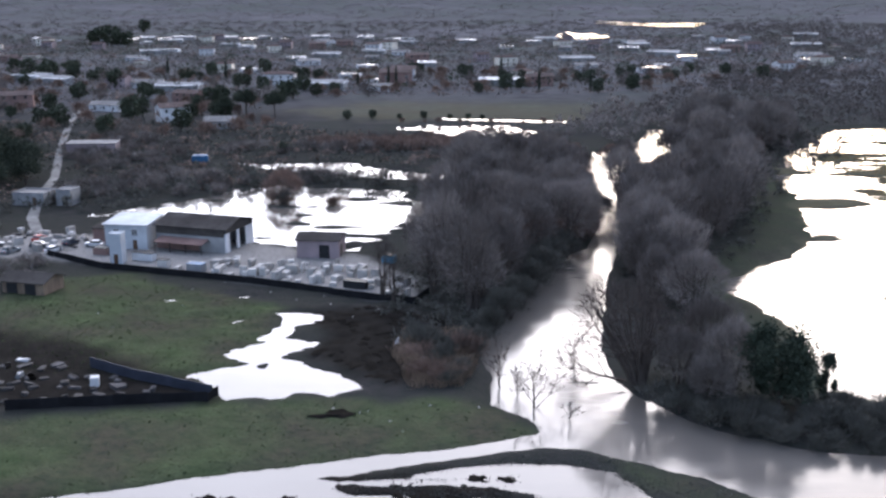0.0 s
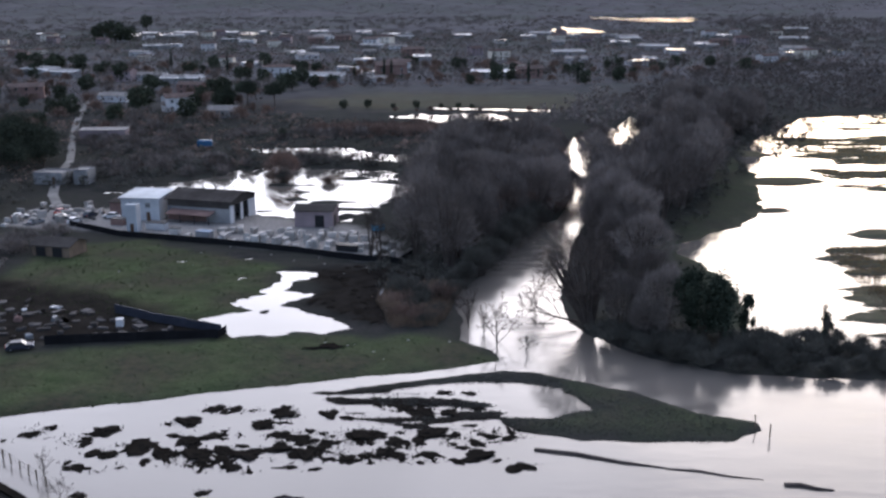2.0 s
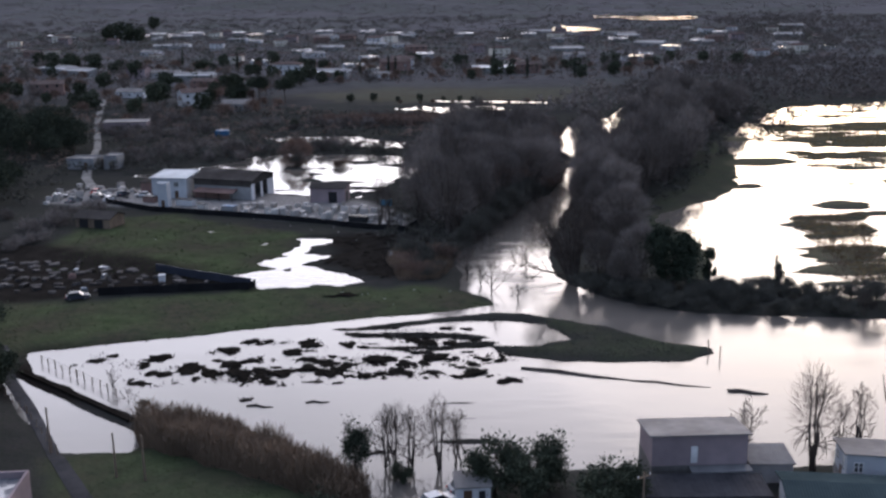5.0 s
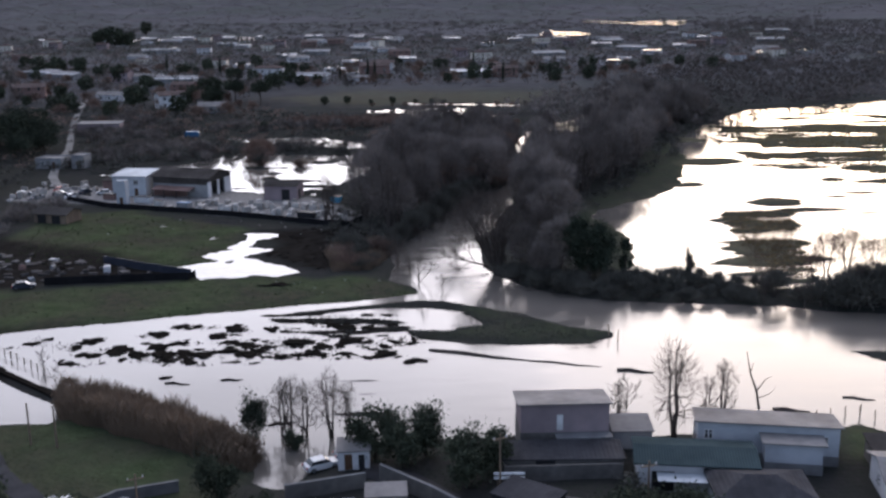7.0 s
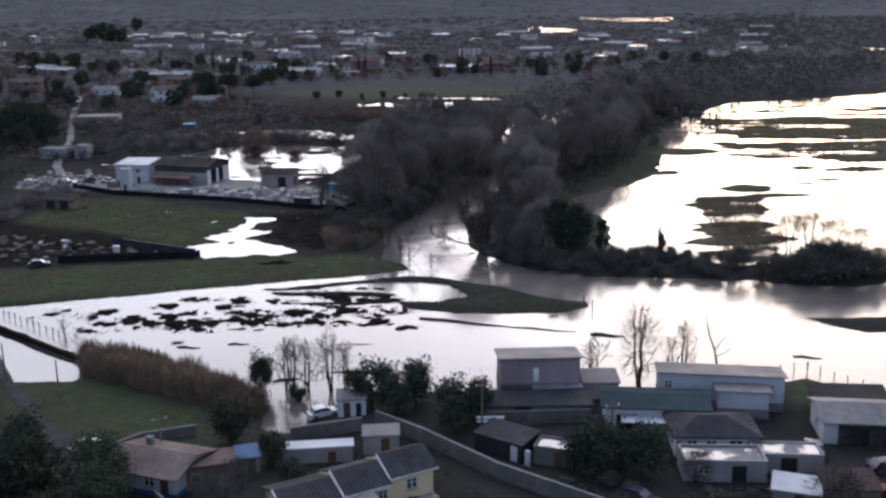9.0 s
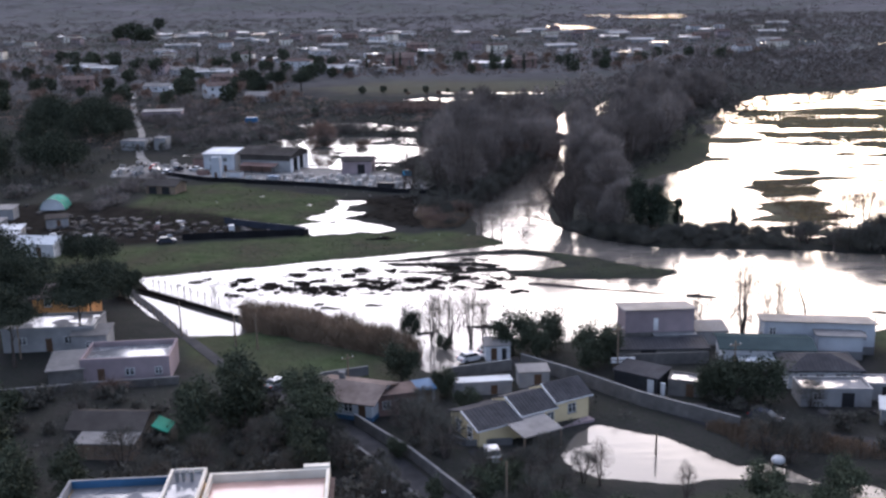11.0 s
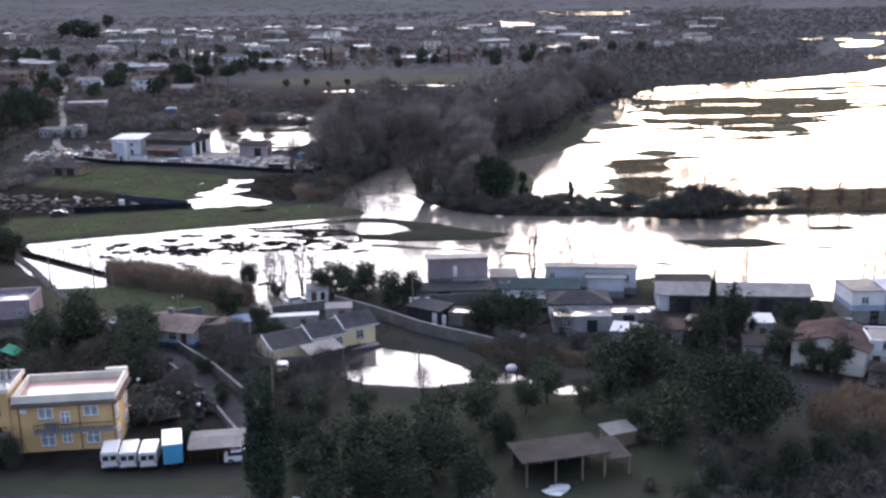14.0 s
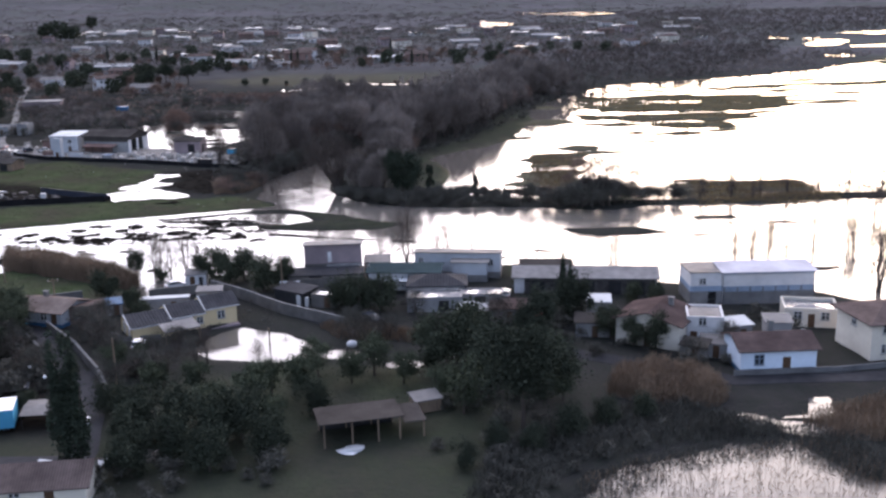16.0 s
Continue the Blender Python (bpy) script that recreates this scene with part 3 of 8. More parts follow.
def water_material():
    m = bpy.data.materials.new("silty_flood_water")
    m.use_nodes = True
    n, l = m.node_tree.nodes, m.node_tree.links
    bsdf = n["Principled BSDF"]
    bsdf.inputs["Roughness"].default_value = 0.1
    bsdf.inputs["IOR"].default_value = 1.333
    place = n.new("ShaderNodeNewGeometry").outputs["Position"]
    silt = n.new("ShaderNodeTexNoise")
    silt.inputs["Scale"].default_value = 0.03
    l.new(place, silt.inputs["Vector"])
    mix = n.new("ShaderNodeMix")
    mix.data_type = "RGBA"
    mix.inputs["A"].default_value, mix.inputs["B"].default_value = (0.075, 0.068, 0.06, 1), (0.11, 0.1, 0.09, 1)
    l.new(silt.outputs["Fac"], mix.inputs["Factor"])
    flow = n.new("ShaderNodeAttribute")
    flow.attribute_name = "current"
    murk = n.new("ShaderNodeMix")
    murk.data_type = "RGBA"
    murk.inputs["B"].default_value = (0.17, 0.152, 0.133, 1)
    fast = n.new("ShaderNodeMath")
    fast.operation = "POWER"
    fast.inputs[1].default_value = 3.0
    l.new(flow.outputs["Fac"], fast.inputs[0])
    l.new(fast.outputs["Value"], murk.inputs["Factor"])
    l.new(mix.outputs["Result"], murk.inputs["A"])
    l.new(murk.outputs["Result"], bsdf.inputs["Base Color"])
    gloss = n.new("ShaderNodeMapRange")
    gloss.inputs["To Min"].default_value, gloss.inputs["To Max"].default_value = 0.035, 0.38
    eddies = n.new("ShaderNodeTexNoise")
    eddies.inputs["Scale"].default_value, eddies.inputs["Detail"].default_value = 0.16, 5
    drawn = n.new("ShaderNodeMapping")
    drawn.inputs["Scale"].default_value = (0.55, 1.5, 1)
    l.new(place, drawn.inputs["Vector"])
    l.new(drawn.outputs["Vector"], eddies.inputs["Vector"])
    swirl = n.new("ShaderNodeMapRange")
    swirl.inputs["From Min"].default_value, swirl.inputs["From Max"].default_value = 0.35, 0.65
    swirl.inputs["To Min"].default_value, swirl.inputs["To Max"].default_value = 0.35, 1.3
    l.new(eddies.outputs["Fac"], swirl.inputs["Value"])
    rough_flow = n.new("ShaderNodeMath")
    rough_flow.operation = "MULTIPLY"
    l.new(flow.outputs["Fac"], rough_flow.inputs[0])
    l.new(swirl.outputs["Result"], rough_flow.inputs[1])
    l.new(rough_flow.outputs["Value"], gloss.inputs["Value"])
    l.new(gloss.outputs["Result"], bsdf.inputs["Roughness"])
    last = None
    for scale, strength, distance in ((0.22, 0.3, 0.09), (0.6, 0.3, 0.045), (2.4, 0.22, 0.014)):
        wave = n.new("ShaderNodeTexNoise")
        wave.inputs["Scale"].default_value, wave.inputs["Detail"].default_value = scale, 3
        l.new(place if scale > 2 else drawn.outputs["Vector"], wave.inputs["Vector"])
        relief = n.new("ShaderNodeBump")
        relief.inputs["Strength"].default_value, relief.inputs["Distance"].default_value = strength, distance
        l.new(wave.outputs["Fac"], relief.inputs["Height"])
        if last:
            l.new(last, relief.inputs["Normal"])
        last = relief.outputs["Normal"]
    l.new(last, bsdf.inputs["Normal"])
    return m


M["water"] = water_material()
water_me = bpy.data.meshes.new("flood_water")
wx, wy = np.array([-900, -300] + list(range(-60, 301, 6)) + [600, 1500.0]), np.array([-120] + list(range(60, 421, 6)) + [900, 2100.0])
WX, WY = np.meshgrid(wx, wy)
nw = len(wx)
water_me.from_pydata([(x, y, 0) for x, y in zip(WX.ravel().tolist(), WY.ravel().tolist())], [], [(j * nw + i, j * nw + i + 1, (j + 1) * nw + i + 1, (j + 1) * nw + i) for j in range(len(wy) - 1) for i in range(nw - 1)])
RIVER = [(6, 185), (14, 152), (20, 147), (46, 126), (62, 117), (130, 118), (300, 128), (300, 142), (130, 142), (77, 138), (52, 142), (31, 152), (26, 170), (25, 208), (40, 257), (60, 362), (51, 386), (42, 341), (32, 249), (11, 198)]
current = water_me.attributes.new("current", "FLOAT", "POINT")
current.data.foreach_set("value", (smooth(inside_by(RIVER, WX, WY) + 3 * fractal(WX, WY, 30.0, 2), -5, 5) * (0.5 + 0.5 * smooth(WY, 146, 168)) * (1 - 0.55 * smooth(WY, 164, 185))).astype(np.float32).ravel())
water_me.materials.append(M["water"])
water = tagged(new("water", water_me), "calm silty flood water mirroring the bright evening sky", "water", kind="structure")

# ---------------------------------------------------------------- building helpers


def part(name, data, mat, parent, label=""):
    """Links a bmesh or a mesh as one object under a thing or a part."""
    if isinstance(data, bmesh.types.BMesh):
        me = bpy.data.meshes.new(name)
        data.to_mesh(me)
        data.free()
    else:
        me = data
    if mat is not None and not me.materials:
        me.materials.append(mat)
    ob = new(name, me)
    ob.parent = parent
    return tagged(ob, label)


def thing(name, m, label, category, group="", kind=""):
    """An Empty at the base of a thing."""
    ob = new(name)
    ob.empty_display_size = 0.3
    ob.matrix_basis = m
    return tagged(ob, label, category, group, kind)


def boxes(items, bevel=0.0):
    """A bmesh of boxes (x0, y0, z0, x1, y1, z1)."""
    bm = bmesh.new()
    for x0, y0, z0, x1, y1, z1 in items:
        made = bmesh.ops.create_cube(bm, size=1)["verts"]
        for v in made:
            v.co = Vector((x0 if v.co.x < 0 else x1, y0 if v.co.y < 0 else y1, z0 if v.co.z < 0 else z1))
    if bevel:
        bmesh.ops.bevel(bm, geom=bm.edges[:], offset=bevel, segments=1, affect="EDGES")
    return bm


def prism(profile, depth0, depth1, axis="y"):
    """A profile in the plane x-z (axis y) or y-z (axis x), drawn out along the axis."""
    bm = bmesh.new()
    ends = []
    for d in (depth0, depth1):
        ends.append([bm.verts.new((a, d, b) if axis == "y" else (d, a, b)) for a, b in profile])
    n = len(profile)
    bm.faces.new(ends[0])
    bm.faces.new(ends[1][::-1])
    for i in range(n):
        bm.faces.new((ends[0][i], ends[1][i], ends[1][(i + 1) % n], ends[0][(i + 1) % n]))
    bmesh.ops.recalc_face_normals(bm, faces=bm.faces[:])
    return bm


def side_pose(side, w, d, u, z):
    """The pose of a fitting on one side of a body w by d: x along the wall, -y outward."""
    if side == "f":
        return pose(u, -d / 2, z)
    if side == "b":
        return pose(-u, d / 2, z, 0, 0, 180)
    if side == "r":
        return pose(w / 2, u, z, 0, 0, 90)
    return pose(-w / 2, -u, z, 0, 0, -90)


def lattice(xs, zs, solid, y0, y1):
    """A flat grille in one piece: the solid cells of a grid, with their edges closed."""
    bm = bmesh.new()
    seen = {}

    def vert(i, j, y):
        if (i, j, y) not in seen:
            seen[i, j, y] = bm.verts.new((xs[i], y, zs[j]))
        return seen[i, j, y]

    cells = {(i, j) for i in range(len(xs) - 1) for j in range(len(zs) - 1) if solid(i, j)}
    for i, j in cells:
        ring = ((i, j), (i + 1, j), (i + 1, j + 1), (i, j + 1))
        bm.faces.new([vert(a, b, y0) for a, b in ring])
        bm.faces.new([vert(a, b, y1) for a, b in ring[::-1]])
        for k, (di, dj) in enumerate(((0, -1), (1, 0), (0, 1), (-1, 0))):
            if (i + di, j + dj) not in cells:
                (a, b), (c, e) = ring[k], ring[(k + 1) % 4]
                bm.faces.new((vert(c, e, y0), vert(a, b, y0), vert(a, b, y1), vert(c, e, y1)))
    return bm


def add_window(parent, side, w, d, u, z, ww, wh, shutters=None, frame_mat="frame"):
    xs = (-ww / 2 - 0.09, -ww / 2, -0.06, 0.06, ww / 2, ww / 2 + 0.09)
    zs = (0, 0.1, wh * 0.62, wh * 0.62 + 0.07, wh, wh + 0.09)
    win = part("window", lattice(xs, zs, lambda i, j: i in (0, 2, 4) or j in (0, 2, 4), -0.06, 0.02), M[frame_mat], parent)
    win.matrix_basis = side_pose(side, w, d, u, z)
    part("pane", boxes([(-ww / 2, -0.025, 0, ww / 2, 0.01, wh)]), M["glass"], win)
    part("sill", boxes([(-ww / 2 - 0.15, -0.16, -0.08, ww / 2 + 0.15, 0.02, 0)]), M["concrete"], win)
    if shutters:
        for s in (-1, 1):
            part("shutter", boxes([(s * (ww / 2 + 0.1 + ww / 4) - ww / 4, -0.09, -0.03, s * (ww / 2 + 0.1 + ww / 4) + ww / 4, -0.035, wh + 0.03)]), M[shutters], win)
    return win


def add_door(parent, side, w, d, u, dw=1.0, dh=2.1, mat="door"):
    door = part("door", boxes([(-dw / 2, -0.05, 0, dw / 2, 0.02, dh)], 0.015), M[mat], parent)
    door.matrix_basis = side_pose(side, w, d, u, 0.02)
    part("handle", boxes([(dw / 2 - 0.16, -0.1, 1.0, dw / 2 - 0.08, -0.05, 1.06)]), M["dark"], door)
    return door


def add_roof(parent, kind, w, d, h, rise, over, mat, thick=0.16):
    a, b = w / 2 + over, d / 2 + over
    if kind == "gable":  # the ridge runs along x
        drop = rise * over / (d / 2)
        prof = [(-b, h - drop), (0, h + rise), (b, h - drop), (b, h - drop + thick), (0, h + rise + thick * 1.1), (-b, h - drop + thick)]
        return part("roof", prism(prof, -a, a, "x"), M[mat], parent)
    if kind == "gable_y":
        drop = rise * over / (w / 2)
        prof = [(-a, h - drop), (0, h + rise), (a, h - drop), (a, h - drop + thick), (0, h + rise + thick * 1.1), (-a, h - drop + thick)]
        return part("roof", prism(prof, -b, b, "y"), M[mat], parent)
    if kind == "shed":  # low towards the front
        prof = [(-b, h), (b, h + rise), (b, h + rise + thick), (-b, h + thick)]
        return part("roof", prism(prof, -a, a, "x"), M[mat], parent)
    if kind == "shed_back":
        prof = [(-b, h + rise), (b, h), (b, h + thick), (-b, h + rise + thick)]
        return part("roof", prism(prof, -a, a, "x"), M[mat], parent)
    if kind == "hip":
        bm = bmesh.new()
        r = max(a - b, 0.3) if a > b else 0.3
        ry = max(b - a, 0.0)
        low = [bm.verts.new((sx * a, sy * b, h - 0.05)) for sx, sy in ((-1, -1), (1, -1), (1, 1), (-1, 1))]
        mid = [bm.verts.new((sx * a, sy * b, h + thick)) for sx, sy in ((-1, -1), (1, -1), (1, 1), (-1, 1))]
        top = [bm.verts.new((-r, -ry, h + rise + thick)), bm.verts.new((r, ry, h + rise + thick))]
        bm.faces.new(low[::-1])
        for i in range(4):
            bm.faces.new((low[i], low[(i + 1) % 4], mid[(i + 1) % 4], mid[i]))
        bm.faces.new((mid[0], mid[1], top[1], top[0]))
        bm.faces.new((mid[1], mid[2], top[1]))
        bm.faces.new((mid[2], mid[3], top[0], top[1]))
        bm.faces.new((mid[3], mid[0], top[0]))
        bmesh.ops.recalc_face_normals(bm, faces=bm.faces[:])
        return part("roof", bm, M[mat], parent)
    # flat, behind a parapet
    roof = part("roof", boxes([(-w / 2 + 0.25, -d / 2 + 0.25, h - 0.3, w / 2 - 0.25, d / 2 - 0.25, h + 0.02)]), M[mat], parent)
    return roof


def ring(x0, y0, x1, y1, thick, z0, z1):
    """A closed low wall round a rectangle, in one piece."""
    bm = bmesh.new()
    loops = [[bm.verts.new(v) for v in ((x0 + t, y0 + t, z), (x1 - t, y0 + t, z), (x1 - t, y1 - t, z), (x0 + t, y1 - t, z))] for t, z in ((0, z0), (0, z1), (thick, z1), (thick, z0))]
    for k in range(4):
        a, b = loops[k], loops[(k + 1) % 4]
        for i in range(4):
            bm.faces.new((a[i], a[(i + 1) % 4], b[(i + 1) % 4], b[i]))
    bmesh.ops.recalc_face_normals(bm, faces=bm.faces[:])
    return bm


def parapet(parent, w, d, h, tall, mat, thick=0.25):
    a, b = w / 2 + 0.04, d / 2 + 0.04
    return part("parapet", ring(-a, -b, a, b, thick + 0.04, h, h + tall), M[mat], parent)


def wall_body(parent, kind, w, d, h, rise, mat):
    a, b = w / 2, d / 2
    if kind == "gable":
        bm = prism([(-b, -0.6), (b, -0.6), (b, h), (0, h + rise), (-b, h)], -a, a, "x")
    elif kind == "gable_y":
        bm = prism([(-a, -0.6), (a, -0.6), (a, h), (0, h + rise), (-a, h)], -b, b, "y")
    elif kind == "shed":
        bm = prism([(-b, -0.6), (b, -0.6), (b, h + rise * 0.97), (-b, h)], -a, a, "x")
    elif kind == "shed_back":
        bm = prism([(-b, -0.6), (b, -0.6), (b, h), (-b, h + rise * 0.97)], -a, a, "x")
    else:
        bm = boxes([(-a, -b, -0.6, a, b, h)])
    return part("wall", bm, M[mat], parent)


def house(name, label, x, y, turn, w, d, h, kind="gable", rise=1.4, wall="white", roof="tile", over=0.45, windows=(), doors=(), chimney=None, group="", category="house", tall=0.45, base=None, plinth=None):
    """A building with its middle at x, y; the front faces south before it is turned."""
    z = ground_z(x, y) if base is None else base
    z = max(z, 0.15)
    ob = thing(name, pose(x, y, z, 0, 0, turn), label, category, group)
    wall_body(ob, kind, w, d, h, rise, wall)
    add_roof(ob, kind, w, d, h, rise, over, roof)
    if kind == "flat":
        parapet(ob, w, d, h, tall, wall)
    if plinth:
        part("plinth", boxes([(-w / 2 - 0.05, -d / 2 - 0.05, -0.5, w / 2 + 0.05, d / 2 + 0.05, 0.55)]), M[plinth], ob)
    for item in windows:
        add_window(ob, item[0], w, d, *item[1:])
    for item in doors:
        add_door(ob, item[0], w, d, *item[1:])
    if chimney:
        cx, cy, top = chimney
        part("chimney", boxes([(cx - 0.35, cy - 0.3, h - 0.2, cx + 0.35, cy + 0.3, top), (cx - 0.45, cy - 0.4, top, cx + 0.45, cy + 0.4, top + 0.12)]), M["concrete"], ob)
    return ob


def lean_to(parent, x0, y0, x1, y1, h0, h1, mat, post="wood", name="porch_roof"):
    """A sloping porch roof on posts: h0 at y0, h1 at y1."""
    part(name, prism([(y0, h0), (y1, h1), (y1, h1 + 0.12), (y0, h0 + 0.12)], x0, x1, "x"), M[mat], parent)
    for px in (x0 + 0.2, x1 - 0.2):
        part("post", boxes([(px - 0.09, y0 + 0.12, -0.5, px + 0.09, y0 + 0.3, h0 + 0.02)]), M[post], parent)


# ---------------------------------------------------------------- houses by the flood's near shore
# the ochre apartment block
apt = thing("apartment_block", pose(-23.5, 26.6, 0.45, 0, 0, 4.0), "two-storey ochre apartment block with wet flat roofs", "apartment building")
AW, AD, AH = 25.2, 6.8, 6.3
part("wall", boxes([(-12.6, -3.4, -0.6, 12.6, 3.4, AH)]), M["ochre"], apt)
part("stair_tower", boxes([(-2.3, -3.62, -0.6, 0.6, 2.4, 7.8)]), M["ochre"], apt)
part("tower_roof", boxes([(-2.6, -3.9, 7.8, 0.9, 2.7, 7.95), (-2.6, -3.9, 7.95, 0.9, -3.65, 8.35), (-2.6, 2.45, 7.95, 0.9, 2.7, 8.35), (-2.6, -3.65, 7.95, -2.35, 2.45, 8.35), (0.65, -3.65, 7.95, 0.9, 2.45, 8.35)]), M["cream"], apt)
part("tower_terrace", boxes([(-2.35, -3.65, 7.952, 0.65, 2.45, 8.0)]), M["wetroof"], apt)
part("roof", boxes([(-12.3, -3.1, AH, -2.35, 3.1, AH + 0.12)]), M["wetroof"], apt, "wet grey flat roof")
part("roof", boxes([(0.65, -3.1, AH, 12.3, 3.1, AH + 0.12)]), M["terrace"], apt, "wet terracotta roof terrace")
for x0, x1, mat, tall in ((-12.8, -2.62, "greywall", 0.95), (0.92, 12.8, "cream", 0.95)):
    part("parapet", ring(x0, -3.6, x1, 3.6, 0.3, AH, AH + tall), M[mat], apt)
part("cornice", boxes([(-12.9, -4.05, AH - 0.42, -2.62, -3.4, AH - 0.08)]), M["tile"], apt, "clay-tiled eaves")
part("cornice", boxes([(0.92, -4.05, AH - 0.42, 13.0, -3.4, AH - 0.08)]), M["tile"], apt, "clay-tiled eaves")
part("parapet_lining", boxes([(-12.48, 3.26, AH + 0.14, -2.66, 3.298, AH + 0.93), (-2.9, -3.2, AH + 0.14, -2.66, 3.2, AH + 0.93)]), M["blue"], apt, "dark blue waterproof lining")
part("chimney_wall", boxes([(10.2, 3.62, AH - 0.2, 12.8, 4.3, AH + 1.15)]), M["cream"], apt)
part("washing_line", boxes([(4.0, -4.5, 4.1, 8.0, -4.47, 4.13), (4.6, -4.52, 3.1, 6.2, -4.46, 4.1)]), M["concrete"], apt)
for u, z in ((-8.6, 4.9), (2.2, 5.1), (9.0, 2.2)):
    part("air_conditioner", boxes([(u - 0.4, -3.75, z, u + 0.4, -3.4, z + 0.55)], 0.03), M["white"], apt)
part("cornice", boxes([(12.6, -3.4, AH - 0.28, 13.3, 3.5, AH - 0.08)]), M["tile"], apt)
for x0, x1 in ((3.4, 12.6), (-3.0, 0.5)):
    part("balcony", boxes([(x0, -4.6, 2.75, x1, -3.4, 2.95)]), M["concrete"], apt)
    part("balcony_railing", boxes([(x0, -4.6, 3.85, x1, -4.54, 3.93)] + [(v, -4.6, 2.95, v + 0.05, -4.55, 3.85) for v in np.arange(x0, x1, 0.4)]), M["dark"], apt)
for u, z, ww, wh in ((4.6, 4.2, 1.5, 2.0), (6.8, 3.4, 0.9, 1.5), (9.8, 4.3, 1.5, 1.9), (4.6, 0.7, 1.5, 1.9), (6.8, 1.0, 0.9, 1.3), (9.8, 0.8, 1.4, 1.6), (-6.5, 1.0, 1.2, 1.3), (-10.2, 1.0, 1.2, 1.3)):
    add_window(apt, "f", AW, AD, u, z, ww, wh)
for u in (-10.2, -5.6, -4.0):
    win = add_window(apt, "f", AW, AD, u, 3.6, 0.5 if u == -5.6 else 1.1, 1.6)
    part("shutter", boxes([(-0.35 if u == -5.6 else -0.65, -0.12, -0.1, 0.35 if u == -5.6 else 0.65, -0.075, 1.75)]), M["teal"], win, "closed turquoise shutters")
for z in (5.0, 2.5):
    part("stair_window", boxes([(-1.25, -3.68, z, -0.4, -3.6, z + (1.9 if z > 4 else 0.9))]), M["glass"], apt)
add_door(apt, "f", AW, 8.04, -0.9, 1.2, 2.2)
for u in (1.5, 8.4, 12.3, -12.3):
    part("downpipe", boxes([(u, -3.52, 0, u + 0.1, -3.4, AH - 0.2)]), M["tile"], apt)
for u in (-1.8, -1.2, -0.4):
    part("flue", boxes([(u, 0.5, 8.0, u + 0.3, 0.9, 8.9), (u - 0.06, 0.44, 8.9, u + 0.36, 0.96, 9.0)]), M["concrete"], apt)
part("aerial", boxes([(-2.0, 1.6, 8.0, -1.95, 1.65, 10.2), (-2.5, 1.6, 9.8, -1.4, 1.64, 9.84), (-2.3, 1.6, 9.5, -1.6, 1.64, 9.54)]), M["dark"], apt)
for v, z in ((-2.5, 3.6), (2.0, 3.6), (-2.5, 0.9), (2.0, 0.9)):
    add_window(apt, "r", AW, AD, v, z, 1.2, 1.5)

for win in [c for c in apt.children if c.name.startswith("window")]:
    win.data.materials[0] = M["whiteframe"]
    for pane in [c for c in win.children if c.name.startswith("pane")]:
        pane.data.materials[0] = M["curtain"]

# the pale yellow bungalow with stepped dark roofs
yel = thing("bungalow", pose(10.5, 57.4, 0.45, 0, 0, 29.0), "pale yellow bungalow with stepped dark grey roofs", "house")
part("wall", prism([(-3.6, -0.6), (3.2, -0.6), (3.2, 2.5), (0.0, 3.5), (-3.6, 2.4)], -8.8, -2.8, "x"), M["straw"], yel)
part("wall", prism([(-3.0, -0.6), (3.2, -0.6), (3.2, 2.8), (0.3, 3.9), (-3.0, 2.7)], -2.8, 2.8, "x"), M["straw"], yel)
part("wall", prism([(-2.4, -0.6), (3.2, -0.6), (3.2, 3.1), (0.6, 4.3), (-2.4, 3.0)], 2.8, 8.2, "x"), M["straw"], yel)
for x0, x1, prof in ((-9.2, -2.7, [(-3.9, 2.33), (0.0, 3.52), (3.5, 2.42), (3.5, 2.58), (0.0, 3.7), (-3.9, 2.5)]), (-2.68, 2.9, [(-3.3, 2.6), (0.3, 3.92), (3.5, 2.7), (3.5, 2.86), (0.3, 4.1), (-3.3, 2.77)]),
                     (2.92, 8.7, [(-2.7, 2.88), (0.6, 4.32), (3.5, 3.0), (3.5, 3.15), (0.6, 4.5), (-2.7, 3.05)])):
    roof = part("roof", prism(prof, x0, x1, "x"), M["slate"], yel)
    (fy, fz), (ry, rz) = prof[5], prof[4]
    part("verge", prism([(fy, fz - 0.2), (ry, rz - 0.2), (ry, rz + 0.05), (fy, fz + 0.05)], x0 - 0.1, x0 + 0.06, "x"), M["frame"], roof)
    part("gutter", boxes([(x0, fy - 0.1, fz - 0.2, x1, fy + 0.02, fz - 0.06)]), M["frame"], roof)
lean_to(yel, -5.0, -7.6, 0.6, -2.9, 2.0, 2.45, "sheet")
add_window(yel, "l", 17.6, 6, -1.3, 0.5, 1.0, 1.6, None, "whiteframe")
add_window(yel, "l", 17.6, 6, 1.5, 0.5, 1.0, 1.6, None, "whiteframe")
part("plinth", boxes([(-8.86, -3.66, -0.6, 8.26, 3.26, 0.02)]), M["pinkwall"], yel)
add_window(yel, "f", 0, 4.8, 5.6, 1.1, 1.1, 1.2)
add_window(yel, "f", 0, 6.0, 1.9, 1.0, 0.9, 1.1)
add_door(yel, "f", 0, 6.0, -0.6, 1.0, 2.05)
annex = house("garden_shed", "low pale shed with a wet sheet roof behind the bungalow", 12.6, 70.0, 4, 4.2, 2.8, 2.2, "shed", 0.15, "greywall", "sheet", 0.15, doors=[("f", 0.5, 1.0, 1.9)], category="shed")

